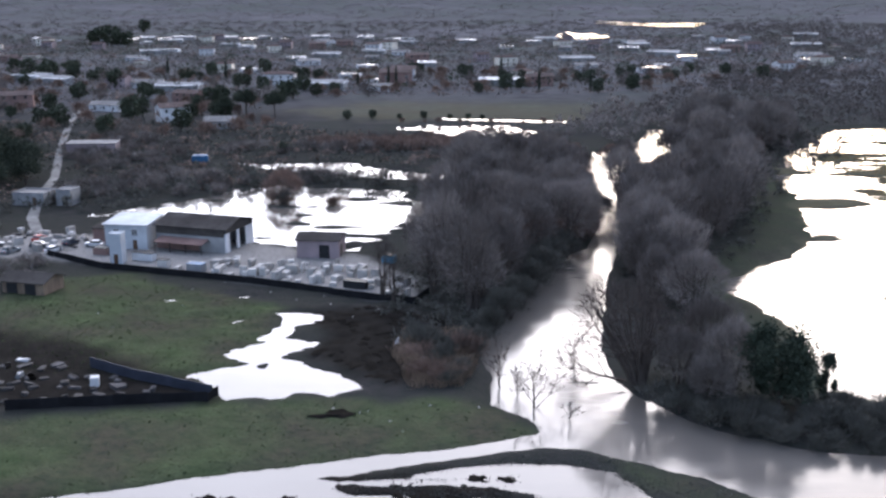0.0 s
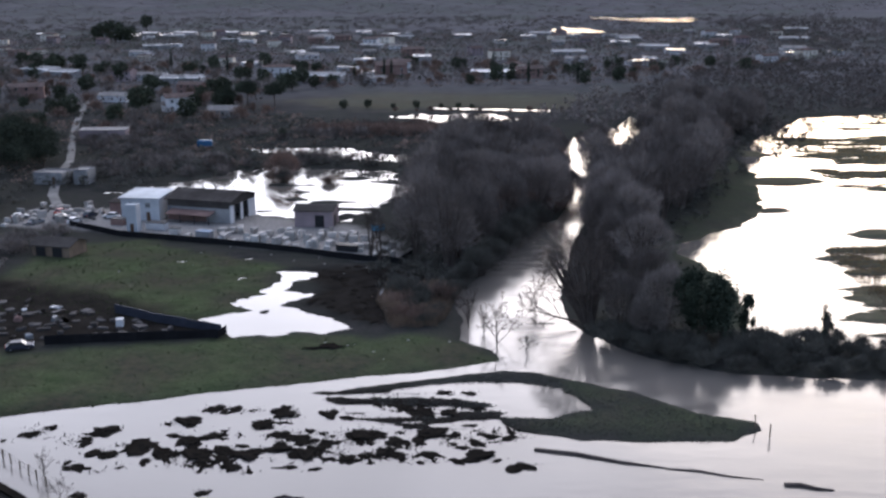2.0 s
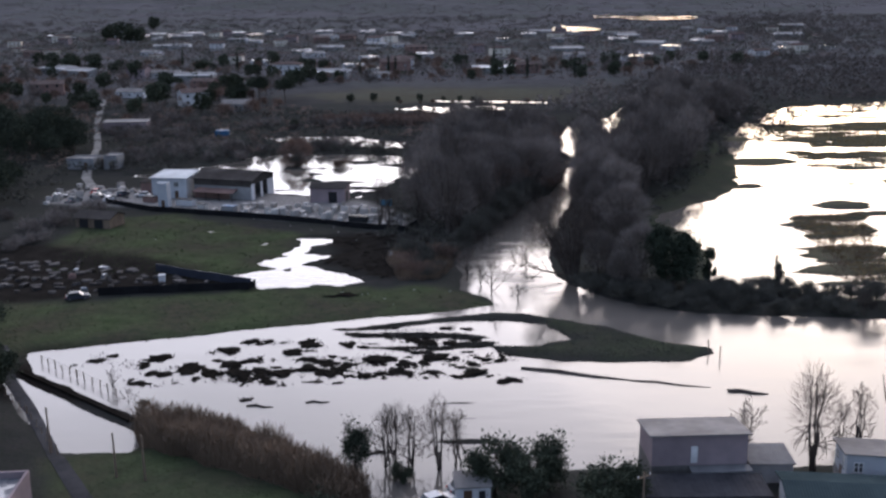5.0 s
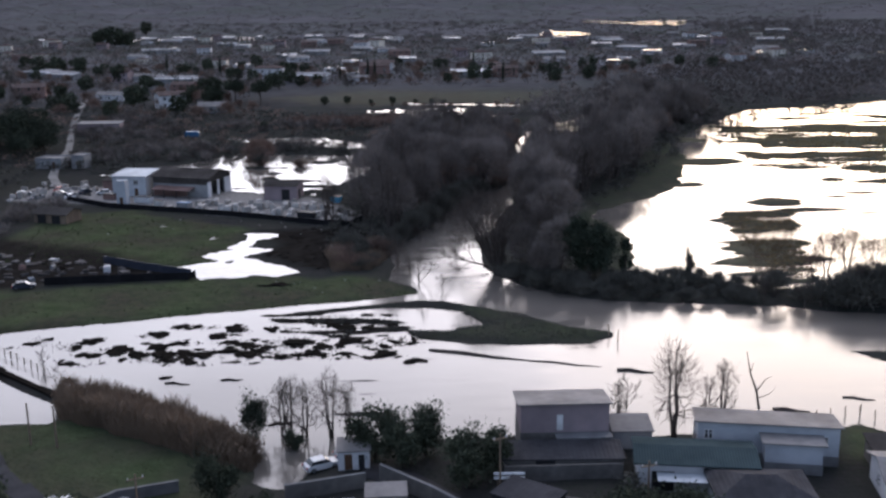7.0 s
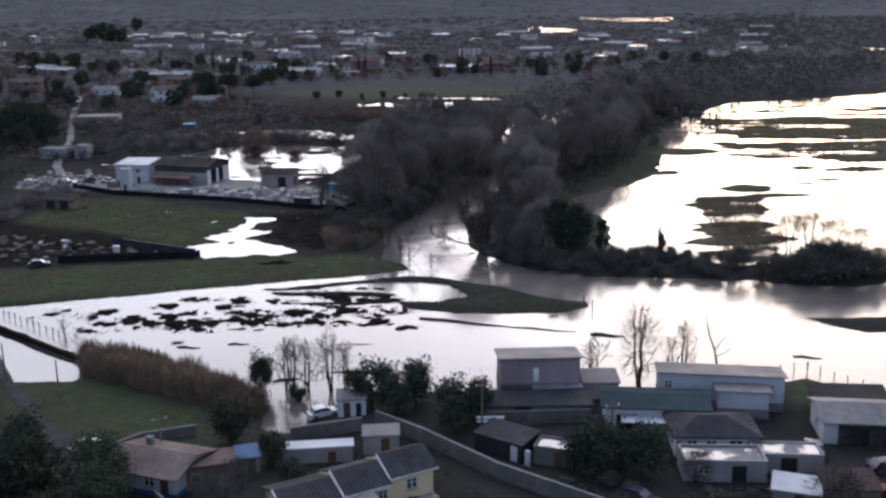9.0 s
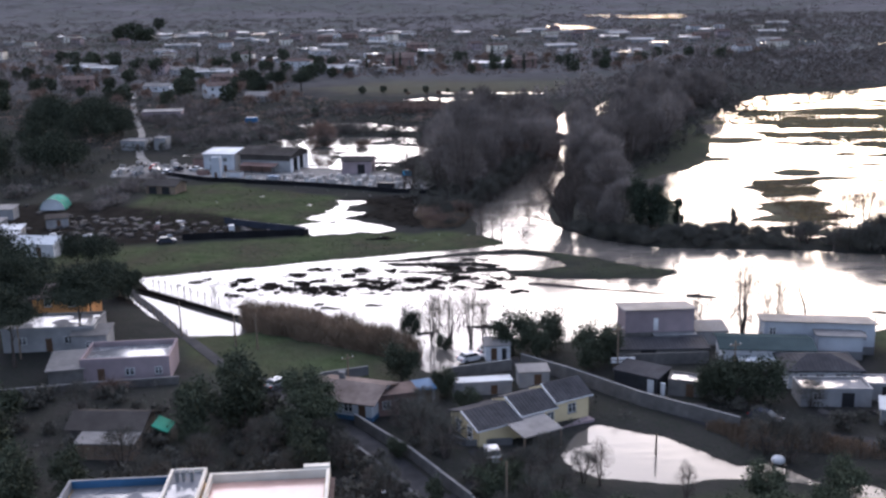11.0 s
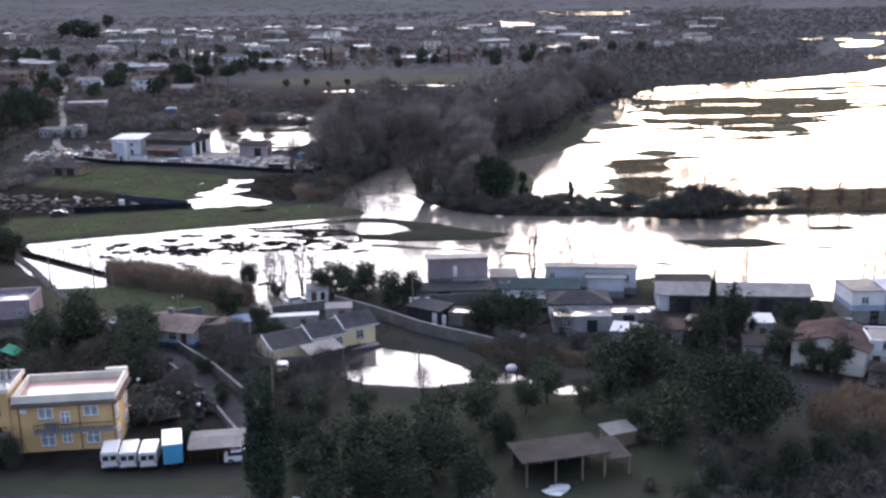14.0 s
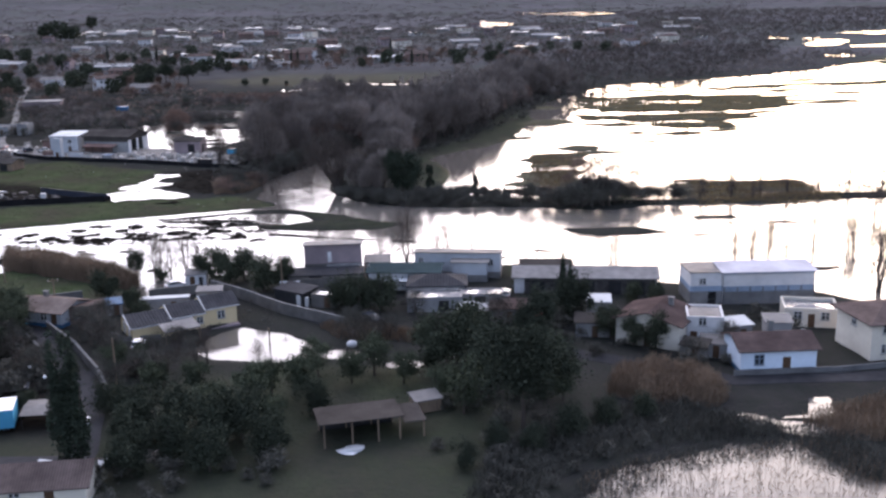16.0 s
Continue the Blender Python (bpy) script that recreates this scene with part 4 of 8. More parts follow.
house("brown_roofed_house", "white and blue cottage with a brown tiled roof", -11.6, 62.6, -20, 8.6, 7.0, 2.6, "gable", 1.0, "blueplaster", "paletile", 0.7,
      windows=[("f", -2.4, 1.0, 1.1, 1.2), ("f", 1.0, 1.0, 1.1, 1.2), ("r", 0, 1.0, 1.0, 1.2)], doors=[("f", 2.9)], chimney=(-2.0, 1.2, 4.3), plinth="blue")
house("brick_wing", "low dull brick wing beside the cottage", -6.4, 62.4, 14, 5.4, 4.4, 2.3, "shed_back", 0.5, "brick", "tile", 0.4, category="wing", windows=[("f", -1.2, 0.9, 0.9, 1.0)], doors=[("f", 0.9, 0.9, 1.9)])
house("blue_lean_to", "low blue lean-to against the cottage", -2.4, 65.2, 18, 2.4, 2.6, 1.8, "shed", 0.4, "greywall", "blue", 0.2, category="shed", doors=[("f", 0.3, 0.9, 1.8)])

pink = house("grey_pink_house", "unfinished two-storey grey-pink house with a pale sheet roof", 32.7, 86.6, 2, 10.4, 6.0, 5.2, "shed_back", 0.9, "pinkwall", "sheet", 0.35,
      windows=[("r", 0, 3.9, 1.0, 1.3)])
part("lower_wall", boxes([(-5.26, -3.06, -0.6, 5.26, 3.06, 2.6)]), M["block"], pink, "dark bare block ground floor")
part("loggia", boxes([(-1.2, -4.6, 2.4, 5.4, -3.06, 2.56)]), M["concrete"], pink)
for u in (-1.0, 2.0, 5.1):
    part("loggia_post", boxes([(u, -4.5, -0.5, u + 0.2, -4.3, 2.4)]), M["concrete"], pink)
part("gate", boxes([(1.6, -3.14, 0, 3.6, -3.06, 2.2)]), M["dark"], pink)
part("upper_door", boxes([(-0.95, -3.09, 2.9, -0.25, -3.0, 4.8)]), M["frame"], pink, "white upper door")
house("porch_shed", "pale sheet-roofed shed beside the grey-pink house", 40.9, 86.2, 0, 4.6, 4.0, 2.2, "shed", 0.4, "greywall", "sheet", 0.2, category="shed")
house("walled_yard_shed", "dark low shed with a grey sheet roof", 32.0, 79.6, 0, 13.5, 4.4, 2.0, "shed", 0.2, "block", "slate", 0.2, category="shed", doors=[("f", -2.0, 2.2, 1.9, "dark")])

pale = house("pale_blue_house", "pale blue house with two low sheet roofs", 56.0, 83.0, -9, 15.6, 5.6, 3.8, "shed_back", 0.9, "blueplaster", "sheet", 0.35,
             windows=[("f", -6.6, 2.6, 0.8, 1.1), ("l", -1.4, 2.6, 0.8, 1.1), ("l", 1.4, 2.6, 0.8, 1.1), ("f", 6.0, 2.4, 1.0, 1.1)], doors=[("l", 0.2)])
part("bay", boxes([(-0.6, -5.4, -0.6, 5.6, -2.8, 3.6)]), M["blueplaster"], pale)
part("bay_roof", boxes([(-1.0, -5.8, 3.6, 6.0, -2.8, 3.76)]), M["sheet"], pale)
part("bay_plinth", boxes([(-0.66, -5.46, -0.6, 5.66, -2.8, 1.3)]), M["concrete"], pale, "water-stained grey plinth")
part("plinth", boxes([(-7.86, -2.86, -0.6, 7.86, 2.86, 1.2)]), M["concrete"], pale, "water-stained grey plinth")

teal = house("green_roofed_house", "white workshop with a blue-green sheet roof and awning", 46.2, 76.2, -7, 12.4, 6.0, 3.3, "gable", 0.6, "white", "tealsheet", 0.5,
             windows=[("l", 0, 1.2, 0.9, 1.1)], doors=[("f", -3.5, 2.4, 2.3, "dark")])
part("awning", boxes([(-4.2, -5.3, 2.2, 5.8, -3.2, 2.3)]), M["palesheet"], teal)
part("awning_post", boxes([(-4.1, -5.2, -0.5, -3.98, -5.08, 2.2)]), M["dark"], teal)
part("awning_post", boxes([(5.6, -5.2, -0.5, 5.72, -5.08, 2.2)]), M["dark"], teal)

front = house("white_front_house", "low white house with a dark hipped roof", 51.6, 69.4, -3, 9.4, 6.4, 2.6, "hip", 1.2, "white", "slate", 0.5,
              windows=[("f", -2.8, 0.8, 1.0, 1.3), ("f", -0.6, 0.8, 1.0, 1.3), ("f", 2.2, 0.8, 1.4, 1.3)], doors=[("f", 3.9, 0.9, 2.0)])
house("flat_annex", "low grey annex with a wet flat roof", 51.0, 62.4, -3, 9.0, 4.2, 2.3, "flat", 0, "greywall", "wetroof", 0, doors=[("f", 1.5, 1.6, 1.9, "dark")], windows=[("f", -2.4, 0.9, 1.0, 0.9)], category="annex", tall=0.25)
house("wet_roof_store", "long low store with a wet bright roof", 58.6, 63.8, -5, 7.5, 3.4, 2.2, "flat", 0, "greywall", "wetroof", 0, category="store", tall=0.15, doors=[("f", 0, 1.8, 1.9, "dark")])
house("black_barn", "small black corrugated barn beside the lane", 27.5, 69.0, -36, 6.4, 4.0, 2.2, "shed", 0.3, "dark", "slate", 0.2, category="barn", doors=[("f", 2.2, 0.9, 1.9, "frame")])
house("lane_store", "low dark store with a bright wet roof", 33.0, 66.2, -20, 4.6, 3.2, 2.0, "flat", 0, "block", "wetroof", 0, category="store", tall=0.2, doors=[("f", 0.6, 1.0, 1.8)])

esh = house("long_shed", "long low shed with a grey sheet roof and white gable", 77.4, 71.4, -8, 24.2, 7.0, 2.9, "gable", 1.0, "white", "sheet", 0.5,
            windows=[("l", 0, 1.1, 1.0, 1.0)], category="shed")
part("timber_front", boxes([(-10.4, -3.6, -0.5, 11.9, -3.48, 2.7)]), M["junk"], esh)
for u in (-8, -4, 0.5, 5, 9):
    part("gate", boxes([(u - 1.1, -3.68, 0, u + 1.1, -3.58, 2.3)], 0.02), M["dark"], esh)
house("lake_shed", "low brown shed at the water's edge", 71.6, 79.4, -6, 9.0, 4.0, 2.2, "shed", 0.4, "block", "brownsheet", 0.3, category="shed")

big = house("warehouse", "tall white and blue warehouse with a pale metal roof", 105.8, 62.3, -1.0, 15.0, 5.4, 5.4, "shed", 0.35, "white", "lilac", 0.4, category="warehouse")
part("dado", boxes([(-7.55, -2.76, -0.5, 7.55, -2.68, 2.2)]), M["concrete"], big)
part("skirting_band", boxes([(-7.55, -2.78, 2.2, 7.55, -2.68, 3.1)]), M["bandblue"], big, "faded blue band")
for u in np.arange(-7.4, 7.6, 2.1):
    part("pilaster", boxes([(u, -2.84, -0.5, u + 0.22, -2.7, 3.0)]), M["concrete"], big)
# blue-painted strip below the eaves in place of their shadow
part("eaves_shade", boxes([(-7.5, -2.95, 5.2, 7.5, -2.72, 5.38)]), M["bandblue"], big)
annexw = house("warehouse_annex", "pale blue annex beside the warehouse", 95.6, 63.8, -1.0, 5.2, 7.2, 5.1, "shed_back", 0.25, "white", "sheet", 0.15, windows=[("f", -0.6, 3.4, 1.0, 1.0)], doors=[("f", 1.0, 1.4, 2.2, "dark")], category="annex")
part("band", boxes([(-2.66, -3.66, 2.2, 2.66, 3.66, 3.1)]), M["bandblue"], annexw, "faded blue band")
part("dado", boxes([(-2.65, -3.65, -0.5, 2.65, 3.65, 2.2)]), M["concrete"], annexw)

house("red_roofed_house", "cream house with a red tiled roof", 83.6, 44.4, -32, 9.6, 8.4, 3.8, "gable_y", 1.4, "cream", "redtile", 0.6,
      windows=[("f", -2.4, 2.4, 1.0, 1.3), ("f", 2.4, 2.4, 1.0, 1.3), ("r", 0, 2.4, 1.0, 1.2)], doors=[("f", 0, 1.0, 2.1)], chimney=(1.5, 2.0, 6.0))
house("white_cube_house", "white two-storey flat-roofed house", 90.4, 43.4, -12, 5.2, 6.0, 4.2, "flat", 0, "white", "sheet", 0, windows=[("f", -0.4, 3.0, 1.0, 1.4), ("f", 1.4, 0.9, 0.9, 1.1)], doors=[("f", -1.6)], tall=0.2)
blue = house("blue_house", "pale blue cottage with a blue plinth and red tiled roof", 96.6, 32.8, 1.0, 10.4, 7.2, 3.3, "gable", 1.2, "skyplaster", "redtile", 0.5,
             windows=[("f", -2.7, 1.2, 1.2, 1.4, None, "bandblue")], doors=[("f", 1.1, 1.1, 2.2)], chimney=(0.6, 1.8, 5.6), plinth="blue")
for px, py, turn, w, d, h, mat in ((90.2, 37.0, -20, 4.0, 3.0, 2.0, "sheet"), (95.4, 43.4, 10, 3.4, 3.0, 2.3, "palesheet"), (100.5, 41.0, -8, 3.6, 3.0, 3.4, "sheet"), (87.2, 36.2, -30, 3.6, 2.6, 1.9, "brownsheet"), (74.6, 47.4, -10, 5.2, 3.6, 2.2, "brownsheet"), (77.0, 56.0, -8, 3.6, 3.0, 2.6, "palesheet"), (62.5, 55.8, -6, 5.6, 4.0, 2.2, "redtile"), (57.0, 55.4, -20, 4.6, 3.2, 2.0, "palesheet")):
    house("outbuilding", "small rendered outbuilding with a sheet roof", px, py, turn, w, d, h, "shed", 0.4, "greywall", mat, 0.25, category="outbuilding", doors=[("f", 0.3, 0.9, 1.8)], group="outbuildings among the shore houses")
house("cream_flat_house", "cream flat-roofed house with a wet terrace", 108.8, 50.0, -14, 8.0, 6.0, 2.5, "flat", 0, "cream", "wetroof", 0, windows=[("f", -2, 1.2, 1.1, 1.2), ("f", 2, 1.2, 1.1, 1.2)], doors=[("f", 0)], tall=0.5)
house("brown_roofed_villa", "cream two-storey villa with a brown tiled roof", 116.0, 37.6, 8, 12.0, 9.0, 5.3, "hip", 1.5, "cream", "tile", 0.8,
      windows=[("f", -3.8, 3.8, 1.1, 1.3), ("f", 0.4, 3.8, 1.1, 1.3), ("f", -3.8, 0.9, 1.1, 1.3), ("f", 0.4, 0.9, 1.1, 1.3), ("l", 0, 3.8, 1.0, 1.2)], doors=[("f", 2.6)])

house("wet_roofed_shed", "low shed with a wet pale sheet roof behind the bungalow", 5.4, 67.6, 6, 8.0, 2.6, 1.5, "shed_back", 0.35, "greywall", "palesheet", 0.15, category="shed", doors=[("f", 1.6, 0.9, 1.3)])
rail = thing("plank_rack", pose(25.8, 74.4, ground_z(25.8, 74.4)), "two white planks on a low post rack", "rack")
for z in (1.25, 1.75):
    part("plank", boxes([(-1.7, -0.06, z, 1.7, 0.06, z + 0.3)], 0.01), M["whiteframe"], rail)
for u in (-1.3, 1.3):
    part("post", boxes([(u - 0.06, 0.06, -0.3, u + 0.06, 0.18, 2.05)]), M["wood"], rail)

# the open timber shed in the orchard, with the tarpaulin before it
pav = thing("open_shed", pose(41.6, 14.2, ground_z(41.6, 14.2), 0, 0, 12), "open timber shed with a brown sheet roof", "shed")
part("roof", prism([(-2.9, 3.0), (3.1, 2.7), (3.1, 2.84), (-2.9, 3.14)], -6.2, 3.9, "x"), M["brownsheet"], pav)
part("side_roof", prism([(-2.6, 2.05), (2.4, 2.3), (2.4, 2.4), (-2.6, 2.15)], 3.95, 6.6, "x"), M["brownsheet"], pav)
for px in (-5.6, -2.3, 0.8, 3.4, 6.3):
    for py in (-2.5, 2.6):
        part("post", boxes([(px - 0.09, py - 0.09, -0.5, px + 0.09, py + 0.09, (2.74 if py > 0 else 3.0) if px < 3.6 else 2.1)]), M["wood"], pav)
part("back_wall", boxes([(-5.7, 2.62, -0.4, 3.5, 2.72, 2.7)]), M["dark"], pav)
for px in (-4.0, -1.2, 1.8):
    part("beam", prism([(-2.7, 2.86), (2.6, 2.6), (2.6, 2.7), (-2.7, 2.96)], px, px + 0.14, "x"), M["wood"], pav)
house("low_shelter", "low shelter with a grey corrugated roof", 48.6, 21.2, 20, 3.4, 2.4, 1.6, "shed", 0.3, "wood", "sheet", 0.2, category="shelter")

# ---------------------------------------------------------------- houses and sheds to the west
house("flat_roofed_house", "grey-pink flat-roofed house with a walled wet terrace", -45.2, 77.6, 5, 12.4, 7.6, 2.9, "flat", 0, "pinkwall", "wetroof", 0, windows=[("f", 0.6, 1.0, 1.1, 1.0), ("f", 4.6, 1.0, 0.8, 1.0)], doors=[("f", -3.4)], tall=0.75)
house("sheet_lean_to", "grey sheet lean-to beside the flat house", -53.6, 75.8, 10, 4.8, 6.0, 2.2, "shed", 0.7, "block", "sheet", 0.3, category="lean-to")
house("twin_flat_house", "low house under two wet flat roofs", -60.9, 90.6, 4, 14.0, 7.5, 3.6, "flat", 0, "greywall", "wetroof", 0, windows=[("f", -4, 1.2, 1.1, 1.1), ("f", 3, 1.2, 1.1, 1.1)], doors=[("f", 0)], tall=0.3)
house("step_house", "small step-roofed house with a wet roof", -54.0, 87.4, 4, 5.4, 4.4, 3.0, "shed", 0.4, "greywall", "sheet", 0.2, windows=[("f", 0, 1.0, 0.9, 1.0)])
house("orange_house", "orange two-storey house behind trees", -63.5, 103.5, 0, 9.0, 7.0, 4.8, "gable", 1.4, "orange", "tile", 0.5, windows=[("f", -2, 3.2, 1.0, 1.3), ("f", 2, 3.2, 1.0, 1.3), ("r", 0, 3.2, 1.0, 1.3)], doors=[("f", 0)])
house("patchwork_hut", "hut roofed with patched sheets", -40.4, 54.2, -4, 8.6, 5.2, 2.6, "gable", 1.0, "block", "brownsheet", 0.6, doors=[("f", 1.0)], category="hut")
house("patchwork_porch", "porch of patched pale sheets", -39.6, 49.8, -4, 7.0, 3.0, 1.9, "shed", 0.4, "wood", "sheet", 0.2, category="hut")
green_sheet = thing("green_tarpaulin", pose(-34.2, 54.0, 2.6, 0, 24, -4), "bright green tarpaulin over a hut's gable", "tarpaulin")
part("sheet", boxes([(-1.1, -1.6, 0, 1.1, 1.6, 0.08)], 0.02), M["green"], green_sheet)
house("cinder_hut", "white hut with blue trim among the trees", -86.0, 149.5, -8, 9.4, 6.0, 2.8, "gable", 1.0, "white", "palesheet", 0.4, windows=[("f", -2, 1.0, 1.0, 1.1)], doors=[("f", 1.4)], category="hut")
for px, py, turn, w, d, h, mat in ((-99, 164, 5, 7, 4, 2.4, "palesheet"), (-106, 172, -12, 6, 4, 2.4, "sheet"), (-92, 176, 20, 5, 3.5, 2.2, "brownsheet"), (-110, 186, 3, 8, 4, 2.6, "sheet"), (-97, 157, -6, 6, 4, 2.2, "palesheet")):
    house("outbuilding", "small rendered outbuilding with a sheet roof", px, py, turn, w, d, h, "shed", 0.4, "greywall", mat, 0.25, category="outbuilding", doors=[("f", 0.3, 0.9, 1.8)], group="outbuildings of the western plots")
house("stable", "brown open stable with a low gabled roof", -76.6, 216.5, -16, 9.0, 6.0, 2.4, "gable", 1.0, "wood", "brownsheet", 0.5, category="stable", doors=[("f", 1.6, 2.4, 2.0, "dark"), ("f", -2.4, 2.4, 2.0, "dark")])

# the green dome tent
dome = thing("dome_tent", pose(-100.6, 197.5, 0.4, 0, 0, 6), "green rounded storage tent", "tent")
arc = [(4.6 * math.cos(a), 4.4 * math.sin(a)) for a in np.linspace(0, math.pi, 15)]
part("cover", prism(arc + [(4.5 * math.cos(a), 4.3 * math.sin(a)) for a in np.linspace(math.pi, 0, 15)], -4, 6, "y"), M["green"], dome)
part("end_panel", prism(arc, 5.8, 5.9, "y"), M["green"], dome)
part("end_panel", prism(arc, -3.6, -3.5, "y"), M["palesheet"], dome)
dome.matrix_basis = dome.matrix_basis @ Matrix.Scale(0.68, 4)
for v in (-4.0, -0.7, 2.6, 5.9):
    part("hoop", prism([(4.68 * math.cos(a), 4.48 * math.sin(a)) for a in np.linspace(0, math.pi, 15)] + [(4.58 * math.cos(a), 4.38 * math.sin(a)) for a in np.linspace(math.pi, 0, 15)], v, v + 0.12, "y"), M["frame"], dome)

# ---------------------------------------------------------------- the stone yard
shed = thing("stone_works", pose(-52.2, 252.0, 0.4, 0, 0, -18), "brown-roofed stone-cutting shed with open bays", "workshop")
part("wall", boxes([(-8.6, -6.0, -0.5, 8.2, -5.7, 3.6), (-8.6, 5.7, -0.5, 8.6, 6.0, 5.3), (-8.6, -5.7, -0.5, -8.3, 5.7, 5.3)]), M["greywall"], shed)
part("wall", boxes([(-8.6, -6.04, 3.7, 8.2, -5.7, 5.4)]), M["brownsheet"], shed, "brown sheet cladding")
part("gable", prism([(-6.0, 4.4), (6.0, 4.4), (6.0, 5.4), (0, 6.9), (-6.0, 5.4)], 8.3, 8.6, "x"), M["brownsheet"], shed)
part("gable", prism([(-6.0, 5.3), (6.0, 5.3), (0, 6.8)], -8.6, -8.3, "x"), M["brownsheet"], shed)
for v0, v1 in ((-6.0, -4.4), (-1.2, -0.2), (2.6, 6.0)):
    part("bay_wall", boxes([(8.32, v0, -0.5, 8.62, v1, 4.4)]), M["white"], shed)
add_roof(shed, "gable", 17.2, 12.0, 5.4, 1.5, 0.5, "brownsheet", 0.2)
part("floor_slab", boxes([(-8.3, -5.7, -0.3, 8.3, 5.7, 0.05)]), M["concrete"], shed)
part("lower_wall", boxes([(-8.63, -6.08, -0.5, 2.0, -5.9, 2.2)]), M["brick"], shed, "stained lower wall")
part("lean_roof", prism([(-9.2, 2.3), (-6.05, 2.9), (-6.05, 3.05), (-9.2, 2.45)], -7.4, 4.5, "x"), M["brick"], shed)
for u in (-7.2, -3.5, 0.4, 4.2):
    part("post", boxes([(u, -9.1, -0.4, u + 0.15, -8.95, 2.35)]), M["dark"], shed)
house("works_office", "white two-storey office with a pale blue sheet roof", -68.0, 252.5, -8, 9.6, 9.0, 5.4, "shed", 0.6, "blueplaster", "palesheet", 0.4, windows=[("f", -2.2, 3.2, 1.2, 1.2), ("f", 2.0, 3.2, 1.2, 1.2), ("f", -2.2, 0.9, 1.2, 1.2)], doors=[("f", 2.0)], category="office")
house("office_shed", "low brown-roofed shed behind the office", -75.0, 258.0, -8, 6.0, 6.0, 3.0, "shed", 0.5, "brick", "brownsheet", 0.3, category="shed")
house("white_tower", "white water tower block at the yard wall", -66.8, 236.6, -5, 2.5, 2.5, 6.2, "flat", 0, "blueplaster", "palesheet", 0, category="tower", tall=0.2, doors=[("f", 0, 0.9, 2.0)])
house("brick_store", "square brown store with an open door", -25.4, 242.6, -6, 9.0, 7.0, 3.9, "gable", 0.9, "pinkwall", "brownsheet", 0.35, category="store", doors=[("f", 1.4, 2.2, 2.9, "dark"), ("r", -1.0, 2.0, 2.6, "dark")])
house("roadside_building", "low grey building with a carport by the road", -108.6, 299.0, -10, 9.0, 6.5, 3.0, "flat", 0, "greywall", "sheet", 0, category="building", tall=0.4, doors=[("f", 1.8)], windows=[("f", -2.2, 1.0, 1.2, 1.1)])
house("roadside_annex", "grey box annex by the road", -99.0, 297.4, -10, 4.2, 5.0, 4.1, "flat", 0, "greywall", "sheet", 0, category="annex", tall=0.2, doors=[("f", 0.4, 1.6, 2.2, "dark")])
house("stone_ruin", "long low stone outbuilding", -123.0, 388.5, 2, 17.0, 6.0, 3.4, "shed", 0.4, "pinkwall", "sheet", 0.3, category="outbuilding", doors=[("f", 4.0, 1.4, 2.0, "dark"), ("f", -3.0, 1.0, 2.0)])
container = thing("blue_container", pose(-79.7, 363.5, 0.4, 0, 0, 6), "blue covered trailer beside the flooded field", "container")
part("body", boxes([(-2.6, -1.2, 0.5, 2.6, 1.2, 2.9)], 0.35), M["blue"], container)
for u in (-2.6, 2.6):
    part("wheel", boxes([(u - 0.45, -1.65, 0, u + 0.45, 1.65, 0.9)], 0.2), M["rubber"], container)

# ---------------------------------------------------------------- plants
RNG = np.random.RandomState(11)


def soup(name, tris):
    """A mesh of loose triangles, from an array of n by 3 by 3."""
    tris = np.asarray(tris, np.float32)
    n = len(tris)
    me = bpy.data.meshes.new(name)
    me.vertices.add(n * 3)
    me.vertices.foreach_set("co", tris.ravel())
    me.loops.add(n * 3)
    me.loops.foreach_set("vertex_index", np.arange(n * 3, dtype=np.int32))
    me.polygons.add(n)
    me.polygons.foreach_set("loop_start", np.arange(0, n * 3, 3, dtype=np.int32))
    me.update(calc_edges=True)
    return me


def unit(v):
    return v / np.maximum(np.linalg.norm(v, axis=-1, keepdims=True), 1e-6)


def blades(base, way, length, width):
    """Thin upright triangles from base points along the ways."""
    side = unit(np.cross(way, RNG.randn(*way.shape)))
    tip = base + way * length[:, None]
    half = side * width[:, None] / 2
    return np.stack([base - half, base + half, tip], 1)


def leaves(at, size):
    a, b = unit(RNG.randn(len(at), 3)), unit(RNG.randn(len(at), 3))
    s = size[:, None]
    return np.stack([at - a * s * 0.5, at + a * s * 0.5, at + b * s], 1)


def tubes(limbs, sides=5):
    """A bmesh-free mesh of tapered limbs: each a list of (x, y, z, radius)."""
    verts, faces = [], []
    for limb in limbs:
        start = len(verts)
        if start:  # the limb's foot grows out of the nearest wood
            foot = np.array(limb[0][:3])
            joint = int(np.argmin(((np.array(verts) - foot) ** 2).sum(1)))
            faces.append((start, start + 1, joint))
        pts = [Vector(p[:3]) for p in limb]
        for i, p in enumerate(limb):
            way = (pts[min(i + 1, len(pts) - 1)] - pts[max(i - 1, 0)]).normalized()
            u = way.orthogonal().normalized()
            v = way.cross(u)
            for k in range(sides):
                a = 2 * math.pi * k / sides
                verts.append(pts[i] + (u * math.cos(a) + v * math.sin(a)) * p[3])
        for i in range(len(limb) - 1):
            for k in range(sides):
                a, b = start + i * sides + k, start + i * sides + (k + 1) % sides
                faces.append((a, b, b + sides, a + sides))
        faces.append(tuple(start + (len(limb) - 1) * sides + k for k in range(sides)))
    me = bpy.data.meshes.new("trunk")
    me.from_pydata(verts, [], faces)
    return me


